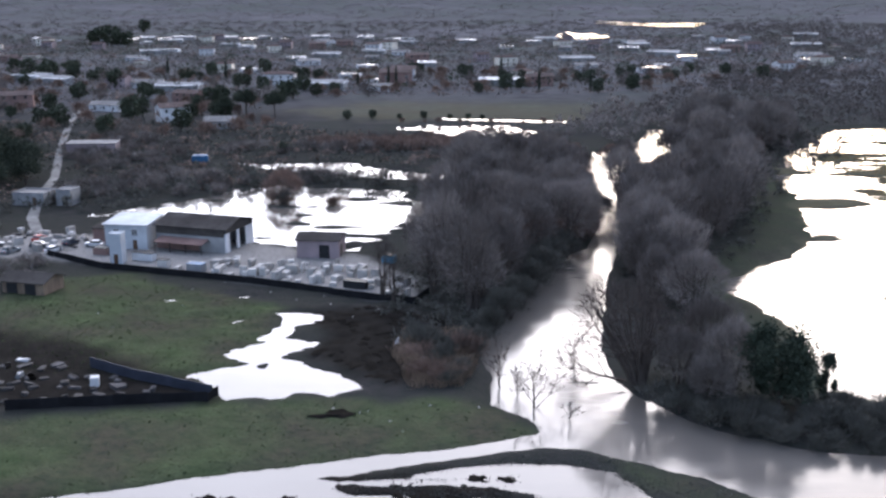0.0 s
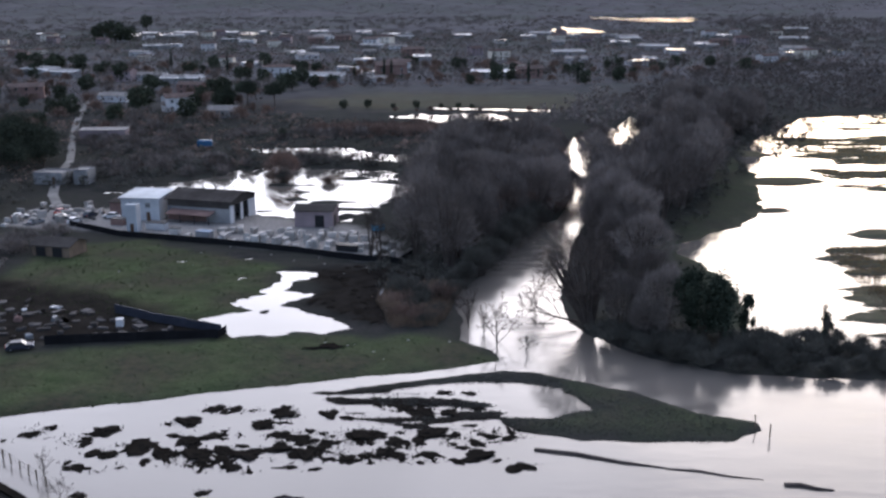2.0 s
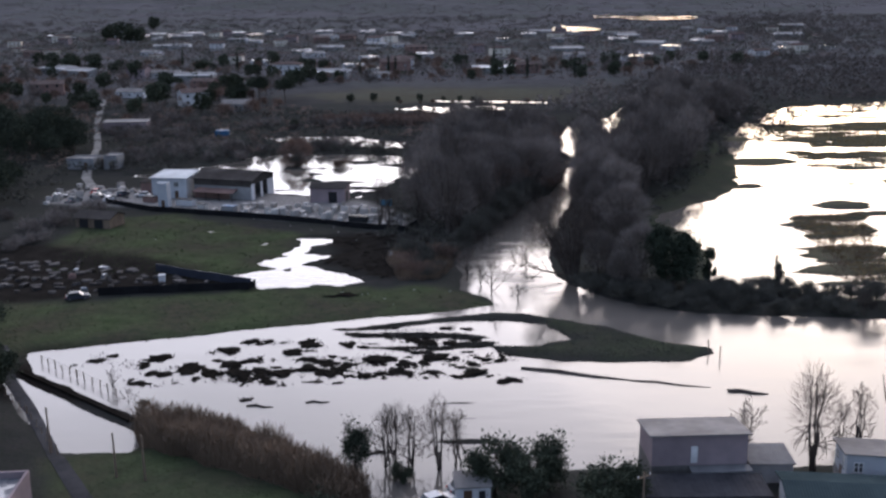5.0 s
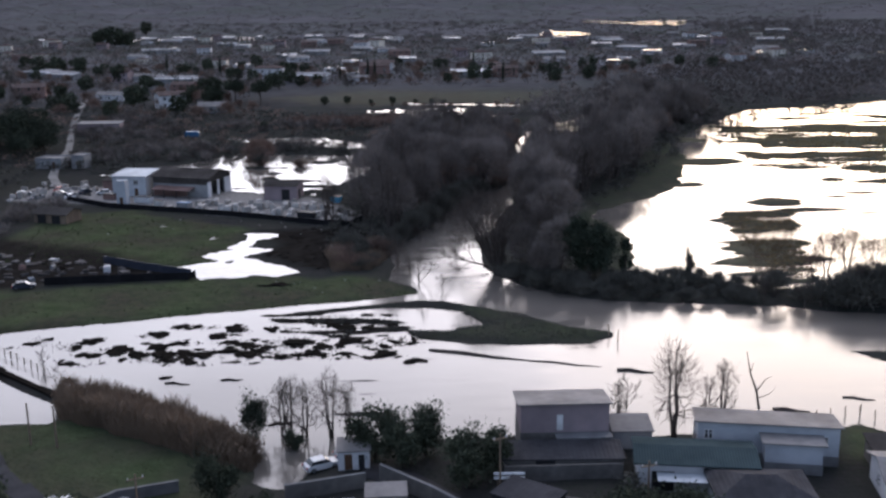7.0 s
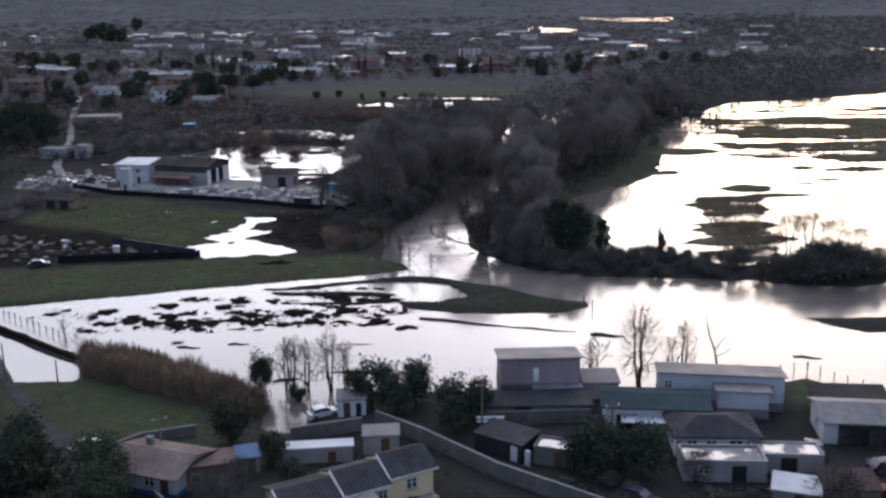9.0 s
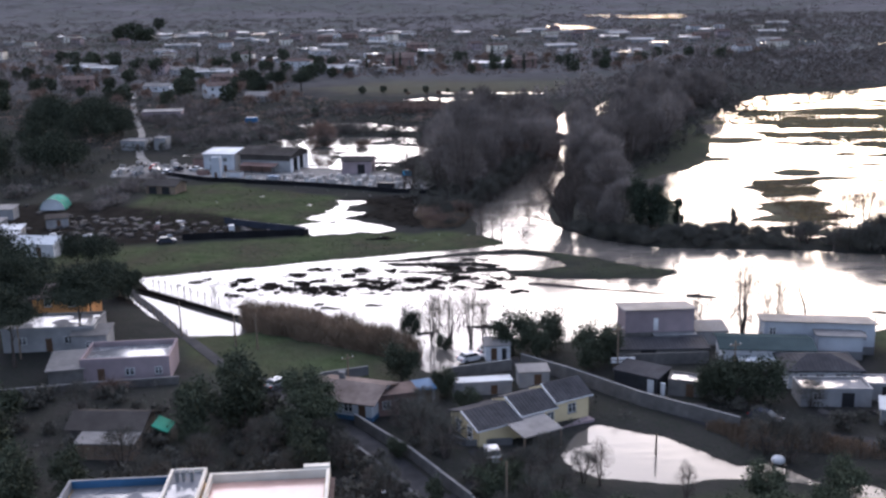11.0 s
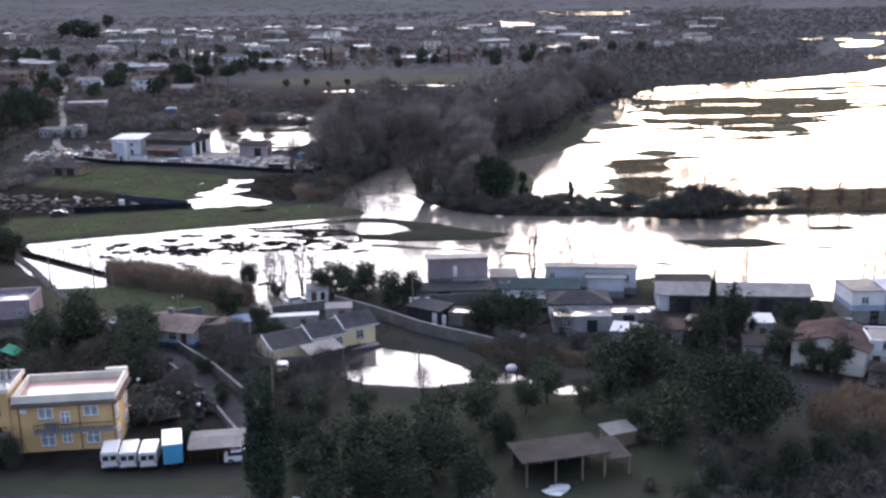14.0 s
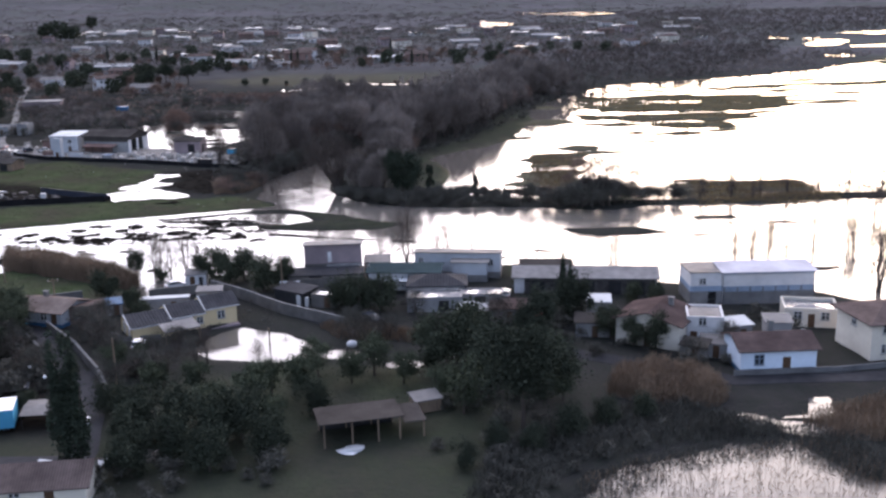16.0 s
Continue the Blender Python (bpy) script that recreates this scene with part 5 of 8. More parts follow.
def branching(h, spread, r, count, rng, first=0.25, levels=2, lift=0.6):
    """Limbs of a bare tree: the trunk, its limbs and their branches; the tips of the last ones."""
    limbs, tips = [], []
    lean = rng.uniform(-0.06, 0.06, 2) * h
    trunk = [(lean[0] * s * s + rng.uniform(-0.05, 0.05), lean[1] * s * s + rng.uniform(-0.05, 0.05), h * 0.85 * s - 0.3 * (s == 0), r * (1 - 0.85 * s)) for s in np.linspace(0, 1, 7)]
    limbs.append(trunk)

    def grow(origin, way, length, radius, level):
        pts, p, w = [], np.array(origin, float), np.array(way, float)
        for i in range(4):
            pts.append((*p, radius * (1 - 0.24 * i)))
            w = unit(w + rng.randn(3) * 0.16 + np.array([0, 0, 0.1]))
            p = p + w * length / 3
        limbs.append(pts)
        if level < levels:
            for _ in range(4 if level == 1 else 3):
                i = rng.randint(1, 4)
                grow(pts[i][:3], unit(w + rng.randn(3) * 0.6), length * rng.uniform(0.45, 0.65), radius * 0.5, level + 1)
        else:
            tips.append((np.array(pts[0][:3]), np.array(pts[3][:3]), w))

    for i in range(count):
        s = first + (0.97 - first) * (i + rng.rand() * 0.6) / count
        k = min(int(s * 6), 5)
        a, b = np.array(trunk[k]), np.array(trunk[k + 1])
        o = a + (b - a) * (s * 6 - k)
        turn = i * 2.4 + rng.rand()
        way = unit(np.array([math.cos(turn), math.sin(turn), lift + rng.rand() * 0.5]))
        grow(o[:3], way, spread * (1.15 - 0.55 * s) * rng.uniform(0.8, 1.1), r * 0.42 * (1.1 - s * 0.6), 1)
    return limbs, tips


def lobed_points(n, rx, ry, rz, lobes, rng, spread=0.42, hollow=0.35):
    """Points in an uneven crown round the origin, in clumps, with gaps between them."""
    c = unit(rng.randn(lobes, 3)) * (hollow + (0.85 - hollow) * rng.rand(lobes, 1))
    pick = rng.randint(0, lobes, n)
    p = c[pick] + rng.randn(n, 3) * spread * (0.45 + 0.55 * rng.rand(lobes)[pick])[:, None] * 0.6
    return p * np.array([rx, ry, rz]), unit(p + 1e-6)


def tree_thing(name, m, label, category, group, trunk_me, crown_me, bark="bark", leaf="twig", second=None):
    ob = thing(name, m, label, category, group)
    part("trunk", trunk_me, M[bark], ob)
    part("crown", crown_me, M[leaf], ob)
    if second:
        part("undergrowth", second[0], M[second[1]], ob)
    return ob


def bare_meshes(h, spread, seed, twigs=1600, count=9, first=0.25, lift=0.6, width=0.05, fuzz=0.9, length=1.0, stout=1.25):
    rng = np.random.RandomState(seed)
    limbs, tips = branching(h, spread, (h * 0.013 + 0.05) * stout, count, rng, first, 3 if twigs > 1000 else 2, lift)
    per = max(2, twigs // max(1, len(tips)))
    base, way = [], []
    for a, b, w in tips:
        s = rng.rand(per, 1)
        base.append(a + (b - a) * s * 1.02)
        way.append(unit(w + rng.randn(per, 3) * fuzz + np.array([0, 0, 0.25])))
    base, way = np.concatenate(base), np.concatenate(way)
    ln = h * 0.075 * length * rng.uniform(0.5, 1.5, len(base))
    first_tw = blades(base, way, ln, width * rng.uniform(0.7, 1.4, len(base)))
    b2 = base + way * ln[:, None] * rng.uniform(0.3, 0.8, (len(base), 1))
    w2 = unit(way + rng.randn(*way.shape) * 0.7)
    second_tw = blades(b2, w2, ln * 0.6, np.full(len(base), width * 0.7))
    return tubes(limbs, 3), soup("crown", np.concatenate([first_tw, second_tw]))


def thicket_meshes(h, rx, seed, n=2600, russet=False, lobes=14, length=1.1, width=0.07, low=0.55):
    """A dense bare crown, such as a riverside willow carries in winter."""
    rng = np.random.RandomState(seed)
    limbs, _ = branching(h * 0.8, rx * 0.9, h * 0.02 + 0.1, 7, rng, 0.15, 1, 0.9)
    p, out = lobed_points(n, rx, rx * rng.uniform(0.85, 1.1), h * 0.42, lobes, rng, 0.5, 0.3)
    p[:, 2] += h * low
    p[:, 2] = np.where(p[:, 2] < 0.1, rng.uniform(0, h * 0.3, n), p[:, 2])
    way = unit(out * 0.7 + rng.randn(n, 3) * 0.5 + np.array([0, 0, 0.55]))
    tw = blades(p, way, length * rng.uniform(0.5, 1.5, n), width * rng.uniform(0.6, 1.5, n))
    return tubes(limbs, 5), soup("crown", tw)


def dome_meshes(h, rx, seed, n, width=0.06, stems=5, length=1.3, sway=(0.0, 0.0), low=0.12, sides=3, twin=False, splay=0.45, inner=0.2, stout=1.0, forks=5):
    """A bare crown like a dome: stems that fan out from the foot, branches up to the crown's skin, fine twigs along it."""
    rng = np.random.RandomState(seed)
    mid = np.array([sway[0], sway[1], h * (0.5 + low / 2)])
    size = np.array([rx, rx * rng.uniform(0.88, 1.1), h * (0.5 - low / 2)])
    knobs = unit(rng.randn(16, 3) + np.array([0, 0, 0.4]))
    push = rng.uniform(0.0, 0.5, 16)

    def skin(way):
        return 0.72 + (np.clip(way @ knobs.T, 0, 1) ** 9 * push).max(1)

    def bend(a, b, c, r0, r1, count):
        out = []
        for q in np.linspace(0, 1, count):
            p = a * (1 - q) ** 2 + b * 2 * q * (1 - q) + c * q * q + (rng.randn(3) * 0.012 * h if 0 < q < 1 else 0)
            out.append((*p, r0 + (r1 - r0) * q))
        return out

    limbs, thick = [], (h * 0.016 + 0.06) * stout
    for k in range(stems):
        turn = 2 * math.pi * (k + rng.uniform(-0.3, 0.3)) / stems
        way = unit(np.array([math.cos(turn) * splay, math.sin(turn) * splay, rng.uniform(0.35, 0.9)]))
        goal = mid + way * size * 0.72
        foot = np.array([math.cos(turn) * thick, math.sin(turn) * thick, -0.5])
        knee = np.array([goal[0] * 0.4, goal[1] * 0.4, h * rng.uniform(0.28, 0.4)])
        stem = bend(foot, knee, goal, thick * rng.uniform(0.7, 1.1), thick * 0.22, 6)
        limbs.append(stem)
        for _ in range(forks):
            i = rng.randint(2, 6)
            a = np.array(stem[i][:3])
            w2 = unit(unit((a - mid) / size) + rng.randn(3) * 0.42 + np.array([0, 0, 0.12]))
            c = mid + w2 * size * 0.94
            limbs.append(bend(a, (a + c) / 2 + np.array([0, 0, -0.03 * h]), c, stem[i][3] * 0.55, 0.025, 4))
            if twin:
                b = limbs[-1]
                for _ in range(2):
                    w3 = unit(w2 + rng.randn(3) * 0.3)
                    a3 = np.array(b[rng.randint(1, 3)][:3])
                    c3 = mid + w3 * size * 1.02
                    limbs.append(bend(a3, (a3 + c3) / 2, c3, 0.05, 0.015, 3))
    way = unit(rng.randn(n, 3) + np.array([0, 0, 0.35]))
    way[:, 2] = np.where(way[:, 2] < -0.75, -way[:, 2], way[:, 2])
    deep = np.clip(1 - np.abs(rng.randn(n)) * inner, 0.25, 1)
    p = mid + way * size * (skin(way) * deep)[:, None]
    p[:, 2] = np.maximum(p[:, 2], h * low * 0.6)
    grow = unit(way * 0.75 + rng.randn(n, 3) * 0.34 + np.array([0, 0, 0.55]))
    return tubes(limbs, sides), soup("crown", blades(p, grow, length * rng.uniform(0.5, 1.5, n), width * rng.uniform(0.6, 1.5, n)))


def leafy_meshes(h, rx, rz, seed, n=3000, size=0.34, lobes=16, bole=0.3, flat=False, spread=0.42, hollow=0.35):
    rng = np.random.RandomState(seed)
    limbs, _ = branching(h * 0.8, rx * 0.7, h * 0.02 + 0.08, 6, rng, bole + 0.1, 1, 0.6)
    p, _ = lobed_points(n, rx, rx * rng.uniform(0.85, 1.15), rz, lobes, rng, spread, hollow)
    if flat:
        p[:, 2] = np.where(p[:, 2] < 0, p[:, 2] * 0.45, p[:, 2])
    p[:, 2] += h - rz * 0.95
    p[:, 2] = np.maximum(p[:, 2], 0.15)
    return tubes(limbs, 5), soup("crown", leaves(p, size * rng.uniform(0.6, 1.5, n)))


def spread_copies(proto, places, rng, lo=0.85, hi=1.15):
    """The first place takes the thing itself, the others its copies, each turned and sized a little differently."""
    made = []
    for i, (x, y, *s) in enumerate(places):
        k = (s[0] if s else 1.0) * rng.uniform(lo, hi)
        m = pose(x, y, max(ground_z(x, y), -0.5) - 0.05, 0, 0, rng.uniform(0, 360)) @ Matrix.Diagonal((k * rng.uniform(0.92, 1.08), k * rng.uniform(0.92, 1.08), k, 1))
        if i == 0:
            proto.matrix_basis = m
            made.append(proto)
        else:
            made.append(copy_thing_scaled(proto, m))
    return made


def copy_thing_scaled(proto, m):
    ob = copy_thing(proto, pose(0, 0, 0))
    ob.matrix_basis = m
    return ob


def scatter(poly, step, rng, keep=1.0, dry=True):
    """Places about a step apart inside a polygon, on dry ground."""
    p = np.array(poly)
    (x0, y0), (x1, y1) = p.min(0), p.max(0)
    nx, ny = int((x1 - x0) / step) + 1, int((y1 - y0) / step) + 1
    gx_, gy_ = np.meshgrid(np.arange(nx), np.arange(ny))
    xs = (x0 + (gx_ + rng.rand(ny, nx) * 0.8) * step).ravel()
    ys = (y0 + (gy_ + rng.rand(ny, nx) * 0.8) * step).ravel()
    ok = (inside_by(poly, xs, ys) > 0) & (rng.rand(len(xs)) < keep)
    if dry:
        ok &= wetness(xs, ys) < 0.6
    return list(zip(xs[ok].tolist(), ys[ok].tolist()))


rng = np.random.RandomState(3)
WEST_WOOD = [(-4, 208), (0, 190), (5, 189), (18, 226), (22, 244), (34, 256), (38, 290), (39, 345), (49, 390), (30, 400), (8, 372), (2, 330), (-2, 290), (-2, 250)]
EAST_WOOD = [(41, 182), (43, 178), (44, 190), (44, 205), (53, 228), (66, 256), (79, 294), (92, 335), (105, 372), (130, 400), (122, 440), (95, 436), (80, 378), (68, 358), (60, 355), (50, 318), (49, 290), (45.5, 256), (42, 240), (38.5, 222), (39, 205), (40, 188)]


def in_gap(x, y):
    """The low reach where the upper river shows between the woods."""
    return 296 < y < 376 and 0.178 < (x - 2) / (y - 24) < 0.212


def in_reach(x, y):
    """The bends above the village side where only low growth stands by the river."""
    return 252 < y < 384 and 0.126 < (x - 2) / (y - 24) < 0.158


wood_places = scatter(WEST_WOOD, 7.0, rng, 0.92) + scatter(EAST_WOOD, 6.8, rng, 0.95)
wood_places += [(47.5, 303), (46.5, 288), (40.5, 300), (41.5, 322), (36, 268), (34, 280), (37, 312), (38, 335), (41, 352), (44, 366), (31, 258), (35, 290), (38.5, 300), (39, 318), (40, 340), (46, 275), (45, 262), (50, 335), (54, 350)]
wood_places = [(x, y) for x, y in wood_places if not in_gap(x, y)]
low_places = [(x, y) for x, y in wood_places if in_reach(x, y) and wetness(np.array([x]), np.array([y]))[0] < 0.6]
wood_places = [p for p in wood_places if not in_reach(*p)]
far_end = [p for p in wood_places if p[1] > 338 and p[0] < 56]
wood_places = [p for p in wood_places if p not in far_end]
rng.shuffle(wood_places)
WOOD_LABEL = "bare riverside willow with dense grey-brown twigs"
kinds = []
for seed, h, rx in ((21, 13.5, 5.2), (22, 15.5, 5.0), (23, 11.5, 5.4), (24, 14.5, 6.0)):
    t_me, c_me = dome_meshes(h, rx, seed, 2900, 0.075, 5)
    kinds.append(tree_thing("willow", pose(0, 0, 0), WOOD_LABEL, "tree", "willows along the river", t_me, c_me))
for seed, h, rx in ((26, 13.0, 5.4), (27, 11.0, 5.6), (28, 14.5, 5.2)):
    t_me, c_me = dome_meshes(h, rx, seed, 1300, 0.15, 4, 1.6)
    kinds.append(tree_thing("willow", pose(0, 0, 0), "bare grey-brown willow on the upper river", "tree", "willows along the river", t_me, c_me))
t_me, c_me = dome_meshes(7.5, 4.8, 25, 1900, 0.085, 6, 1.2, splay=0.8)
kinds.append(tree_thing("russet_willow", pose(0, 0, 0), "low russet-twigged riverside willow", "tree", "willows along the river", t_me, c_me, leaf="russet"))
shares = [[] for _ in kinds]
for i, (x, y) in enumerate(wood_places):
    shares[7 if i % 11 == 0 else i % 4 if y < 262 else 4 + i % 3].append((x, y))
for x, y in scatter([(52, 300), (62, 300), (74, 365), (66, 362)], 5.0, rng, 0.9):
    shares[7].append((x, y, 0.5))
shares[7] += [(x, y, 0.55) for x, y in low_places] + [(x, y, 0.6) for x, y in far_end[::2]]
shares[7] += [(35.0, 262, 0.6), (37.6, 288, 0.55), (38.6, 300, 0.5), (53.5, 372, 0.5), (57, 380, 0.5), (33, 296, 0.9), (30, 305, 0.95), (34, 318, 0.9), (24, 300, 0.9)]
shares[5] += [(x, y, 0.55) for x, y in far_end[1::2]]
for proto, places in zip(kinds, shares):
    spread_copies(proto, places, rng, 0.72, 1.2)

# the many-stemmed willow over the river, the ivy-clad tree and the pollard trunk
t_me, c_me = dome_meshes(16.0, 7.4, 131, 2200, 0.06, 28, 1.6, (-2.8, 1.0), 0.3, 5, True, 1.25, 0.3, 1.0, 3)
tree_thing("overhanging_tree", pose(28.8, 166.8, 0.1), "great many-stemmed bare willow that leans over the river", "tree", "", t_me, c_me, leaf="bark")
t_me, c_me = dome_meshes(15.0, 10.6, 136, 10000, 0.07, 9, 1.4, (0, 0), 0.08, 4, False, 0.8, 0.2)
tree_thing("willow", pose(26.8, 249.4, 0.1), "broad round-crowned bare willow on the river bank", "tree", "willows along the river", t_me, c_me)
for bx, by, bh, br, seed in ((38.4, 168.4, 14.0, 5.0, 132), (40.0, 162.6, 12.0, 4.6, 133), (33.8, 165.4, 10.0, 3.8, 142), (38.4, 276.0, 6.5, 3.6, 143), (37.4, 213.0, 13.5, 4.8, 135), (38.0, 226.0, 13.0, 4.8, 137), (37.6, 202.0, 11.5, 3.8, 138), (40.2, 237.0, 14.0, 5.6, 139), (42.4, 249.0, 13.5, 5.4, 140), (45.6, 262.0, 13.0, 5.2, 141), (37.0, 160.6, 7.0, 3.4, 134)):
    t_me, c_me = dome_meshes(bh, br, seed, 4200, 0.06, 6, 1.2, inner=0.26)
    tree_thing("willow", pose(bx, by, 0.1), "bare riverside willow with dense dark twigs", "tree", "willows along the river", t_me, c_me)
t_me, c_me = bare_meshes(11.0, 3.4, 36, 420, 9, 0.25, 0.4, 0.06)
tree_thing("fallen_limb", pose(26.6, 168.4, 0.9, 0, -78, -6), "bare fallen limb reaching over the current", "branch", "", t_me, c_me, leaf="bark")
t_me, c_me = leafy_meshes(14.0, 5.2, 6.8, 32, 12000, 0.34, 30, 0.1, False, 0.3, 0.5)
tree_thing("ivy_clad_tree", pose(45.6, 158.8, 0.2), "tall tree wholly clad in black-green ivy", "tree", "", t_me, c_me, leaf="ivy")
t_me, c_me = leafy_meshes(8.0, 1.6, 3.8, 33, 2200, 0.3, 10, 0.05, False, 0.3, 0.5)
tree_thing("ivy_clad_stump", pose(52.6, 160.6, 0.2), "slender ivy-clad stump beside the tall tree", "tree", "", t_me, c_me, leaf="ivy")
t_me, c_me = bare_meshes(7.6, 1.4, 34, 120, 6, 0.7, 2.0, 0.05)
poll = tree_thing("pollard_trunk", pose(64.0, 157.6, 0.1), "dead pollard trunk clad in ivy with a few upright shoots", "tree", "", t_me, c_me, leaf="bark")
part("stem", tubes([[(0, 0, -0.5, 0.6), (0.1, 0, 2.0, 0.5), (0, 0.1, 4.2, 0.62), (0.1, 0.1, 5.0, 0.35)]], 7), M["bark"], poll)
part("ivy", leafy_meshes(5.6, 1.15, 2.9, 35, 1100, 0.28, 9, 0.05, False, 0.3, 0.55)[1], M["ivy"], poll, "black-green ivy")

# bare trees with open crowns, standing in or beside the water
t_me, c_me = dome_meshes(12.5, 3.3, 41, 1500, 0.03, 3, 1.2, (0.2, 0), 0.12, 4, True, 0.35, 0.5, 0.9)
bare_a = tree_thing("bare_tree", pose(0, 0, 0), "bare winter tree with an open fine-twigged crown", "tree", "bare trees round the flood", t_me, c_me, leaf="bark")
spread_copies(bare_a, [(46.6, 87.6, 1.05), (-0.6, 90.3, 0.7), (4.6, 89.6, 0.76), (17.6, 40.2, 0.45), (25.7, 35.0, 0.45), (87.4, 93.6, 0.5), (117.4, 92.8, 0.62), (134, 95, 0.62), (127.0, 66, 1.2), (-8, 205, 0.9), (-10.5, 212, 0.95), (137.2, 99.6, 0.5)], rng, 0.97, 1.03)
t_me, c_me = dome_meshes(8.6, 1.9, 42, 420, 0.028, 4, 1.0, (0, 0), 0.08, 3, True, 0.3, 0.5, 0.8)
bare_b = tree_thing("bare_tree", pose(0, 0, 0), "slim bare tree with several upright stems", "tree", "bare trees round the flood", t_me, c_me, leaf="bark")
spread_copies(bare_b, [(54.0, 93.6, 1.05), (52.2, 94.4, 0.8), (-1.6, 90.4, 0.95), (1.4, 89.8, 1.05), (6.6, 90.6, 0.9), (109.8, 89.6, 0.7), (112.5, 88.6, 0.75), (121, 93, 0.65), (139, 90, 0.7), (89, 141, 0.9), (93.5, 139.5, 0.8), (118, 143.5, 0.75), (112, 144.5, 0.6), (126, 144.3, 0.7), (131, 143.5, 0.6), (30.2, 91.5, 0.5), (41.2, 96.0, 0.6), (112.9, 100.1, 0.6), (117.6, 102, 0.65), (124, 110.2, 0.6), (129.4, 100.5, 0.7), (133.4, 91, 0.7), (86.1, 91.7, 0.5), (120, 147, 0.8), (127, 148, 0.9), (134, 147, 0.8), (141, 148, 0.9), (149, 148, 0.8), (157, 149, 0.9), (166, 150, 0.8)], rng, 0.92, 1.08)
t_me, c_me = dome_meshes(8.2, 3.6, 45, 1500, 0.045, 4, 1.1, (0, 0), 0.22, 3, True, 0.6, 0.3)
bare_c = tree_thing("bare_tree", pose(0, 0, 0), "russet bare tree on the drowned lake bank", "tree", "bare trees round the flood", t_me, c_me, leaf="russet")
spread_copies(bare_c, [(92, 164, 1.05), (96.5, 165.5, 1.1), (101, 163.5, 0.95), (106, 163, 0.7), (88, 160, 0.6)], rng, 0.95, 1.05)
leaner = new("leaning_stem", tubes([[(59.8, 97.3, -0.4, 0.17), (59.2, 97.2, 2.6, 0.14), (58.2, 97.0, 5.2, 0.1), (57.6, 97.0, 8.2, 0.04)], [(59.2, 97.2, 2.6, 0.08), (60.4, 97.4, 4.2, 0.05), (61.2, 97.4, 4.6, 0.02)], [(58.2, 97.0, 5.2, 0.06), (58.6, 97.1, 6.6, 0.02)], [(59.4, 97.2, 1.6, 0.06), (60.9, 97.1, 2.3, 0.04), (61.6, 97.0, 3.3, 0.015)]], 6))
leaner.data.name = "leaning_stem"
leaner.data.materials.append(M["bark"])
tagged(leaner, "bare crooked stem leaning out of the flood", "tree", "bare trees round the flood")
t_me, c_me = bare_meshes(7.0, 3.4, 43, 420, 9, 0.05, 0.6, 0.06)
dead = tree_thing("drowned_shrub", pose(0, 0, 0), "bare shrub half drowned at the river's edge", "shrub", "drowned shrubs in the river", t_me, c_me, leaf="bark")
spread_copies(dead, [(8.9, 167.9, 1.0), (13.3, 160.6, 1.05), (11.3, 165.6, 0.6), (-41.4, 115.4, 0.5), (-37.5, 110, 0.4), (42.5, 98.0, 0.7), (20.5, 176, 0.9), (40.5, 94.0, 0.55), (153, 125, 1.2), (101, 121, 0.4), (74, 143.5, 0.7), (80, 140.5, 0.8)], rng, 0.95, 1.05)
t_me, c_me = bare_meshes(2.6, 1.6, 44, 300, 8, 0.02, 0.4, 0.08)
tree_thing("snagged_stump", pose(17.6, 157.0, -0.2, 20, 10, 0), "dark snagged stump in the current", "stump", "", t_me, c_me)

# bushes on the strip between the river and the lake
t_me, c_me = thicket_meshes(3.6, 3.0, 51, 1300, False, 9, 0.75, 0.1, 0.3)
bush_a = tree_thing("bush", pose(0, 0, 0), "dark leafless bush on the bank", "bush", "bushes on the banks", t_me, c_me, leaf="scrub")
STRIP = [(31, 160), (36, 154.2), (45, 148.6), (57, 145.6), (67, 145), (77, 143), (82, 143), (82, 150), (66, 158), (54, 163), (36, 165)]
strip_places = [(x, y, 0.8) for x, y in scatter(STRIP, 3.6, rng, 0.9, False)]
thick_places = [(x, y, 0.62) for x, y in scatter([(50, -8), (58, 10), (66, 17), (78, 21), (90, 14), (99, 5), (93, 9), (80, 10), (67, 5.5), (60, -8)], 3.2, rng, 0.9)]
strip_places += [(32.5, 158.5, 1.0), (31.4, 161.5, 1.0), (29.4, 171, 0.7), (35, 155, 0.9), (39, 152, 0.9), (43.5, 149.5, 0.8), (48, 147.4, 0.8), (54, 146, 0.7), (60, 145.2, 0.7), (72, 144, 0.7), (6.4, 186, 0.9), (8.4, 193, 0.8), (11, 202, 0.9), (15, 215, 0.9), (19, 230, 0.9), (5, 181, 0.8), (36, 226, 0.9), (7, 192, 0.9), (9, 199, 0.9), (13, 212, 0.9), (18, 228, 0.9), (83, 141, 1.2), (87, 140, 1.6), (91, 141, 1.8), (95, 140, 1.7), (99, 141.5, 1.6), (103, 143, 1.1), (79, 151, 0.9), (82, 160, 0.6), (85, 146, 1.3), (90, 147, 1.4), (96, 146.5, 1.4), (102, 147, 1.2), (108, 145, 1.1), (113, 144, 0.9), (1.0, 176, 1.1), (-1.5, 181, 1.2), (3, 172, 0.9), (-3, 187, 1.1), (2, 168.5, 0.7), (-42.5, 300, 1.2)]
spread_copies(bush_a, strip_places, rng)
t_me, c_me = dome_meshes(6.4, 3.6, 55, 1700, 0.07, 6, 0.9, low=0.1, splay=0.8, inner=0.4)
clump = tree_thing("bank_willow", pose(0, 0, 0), "dark bushy willow standing in the flooded bank", "tree", "bushy willows on the drowned bank", t_me, c_me, leaf="scrub")
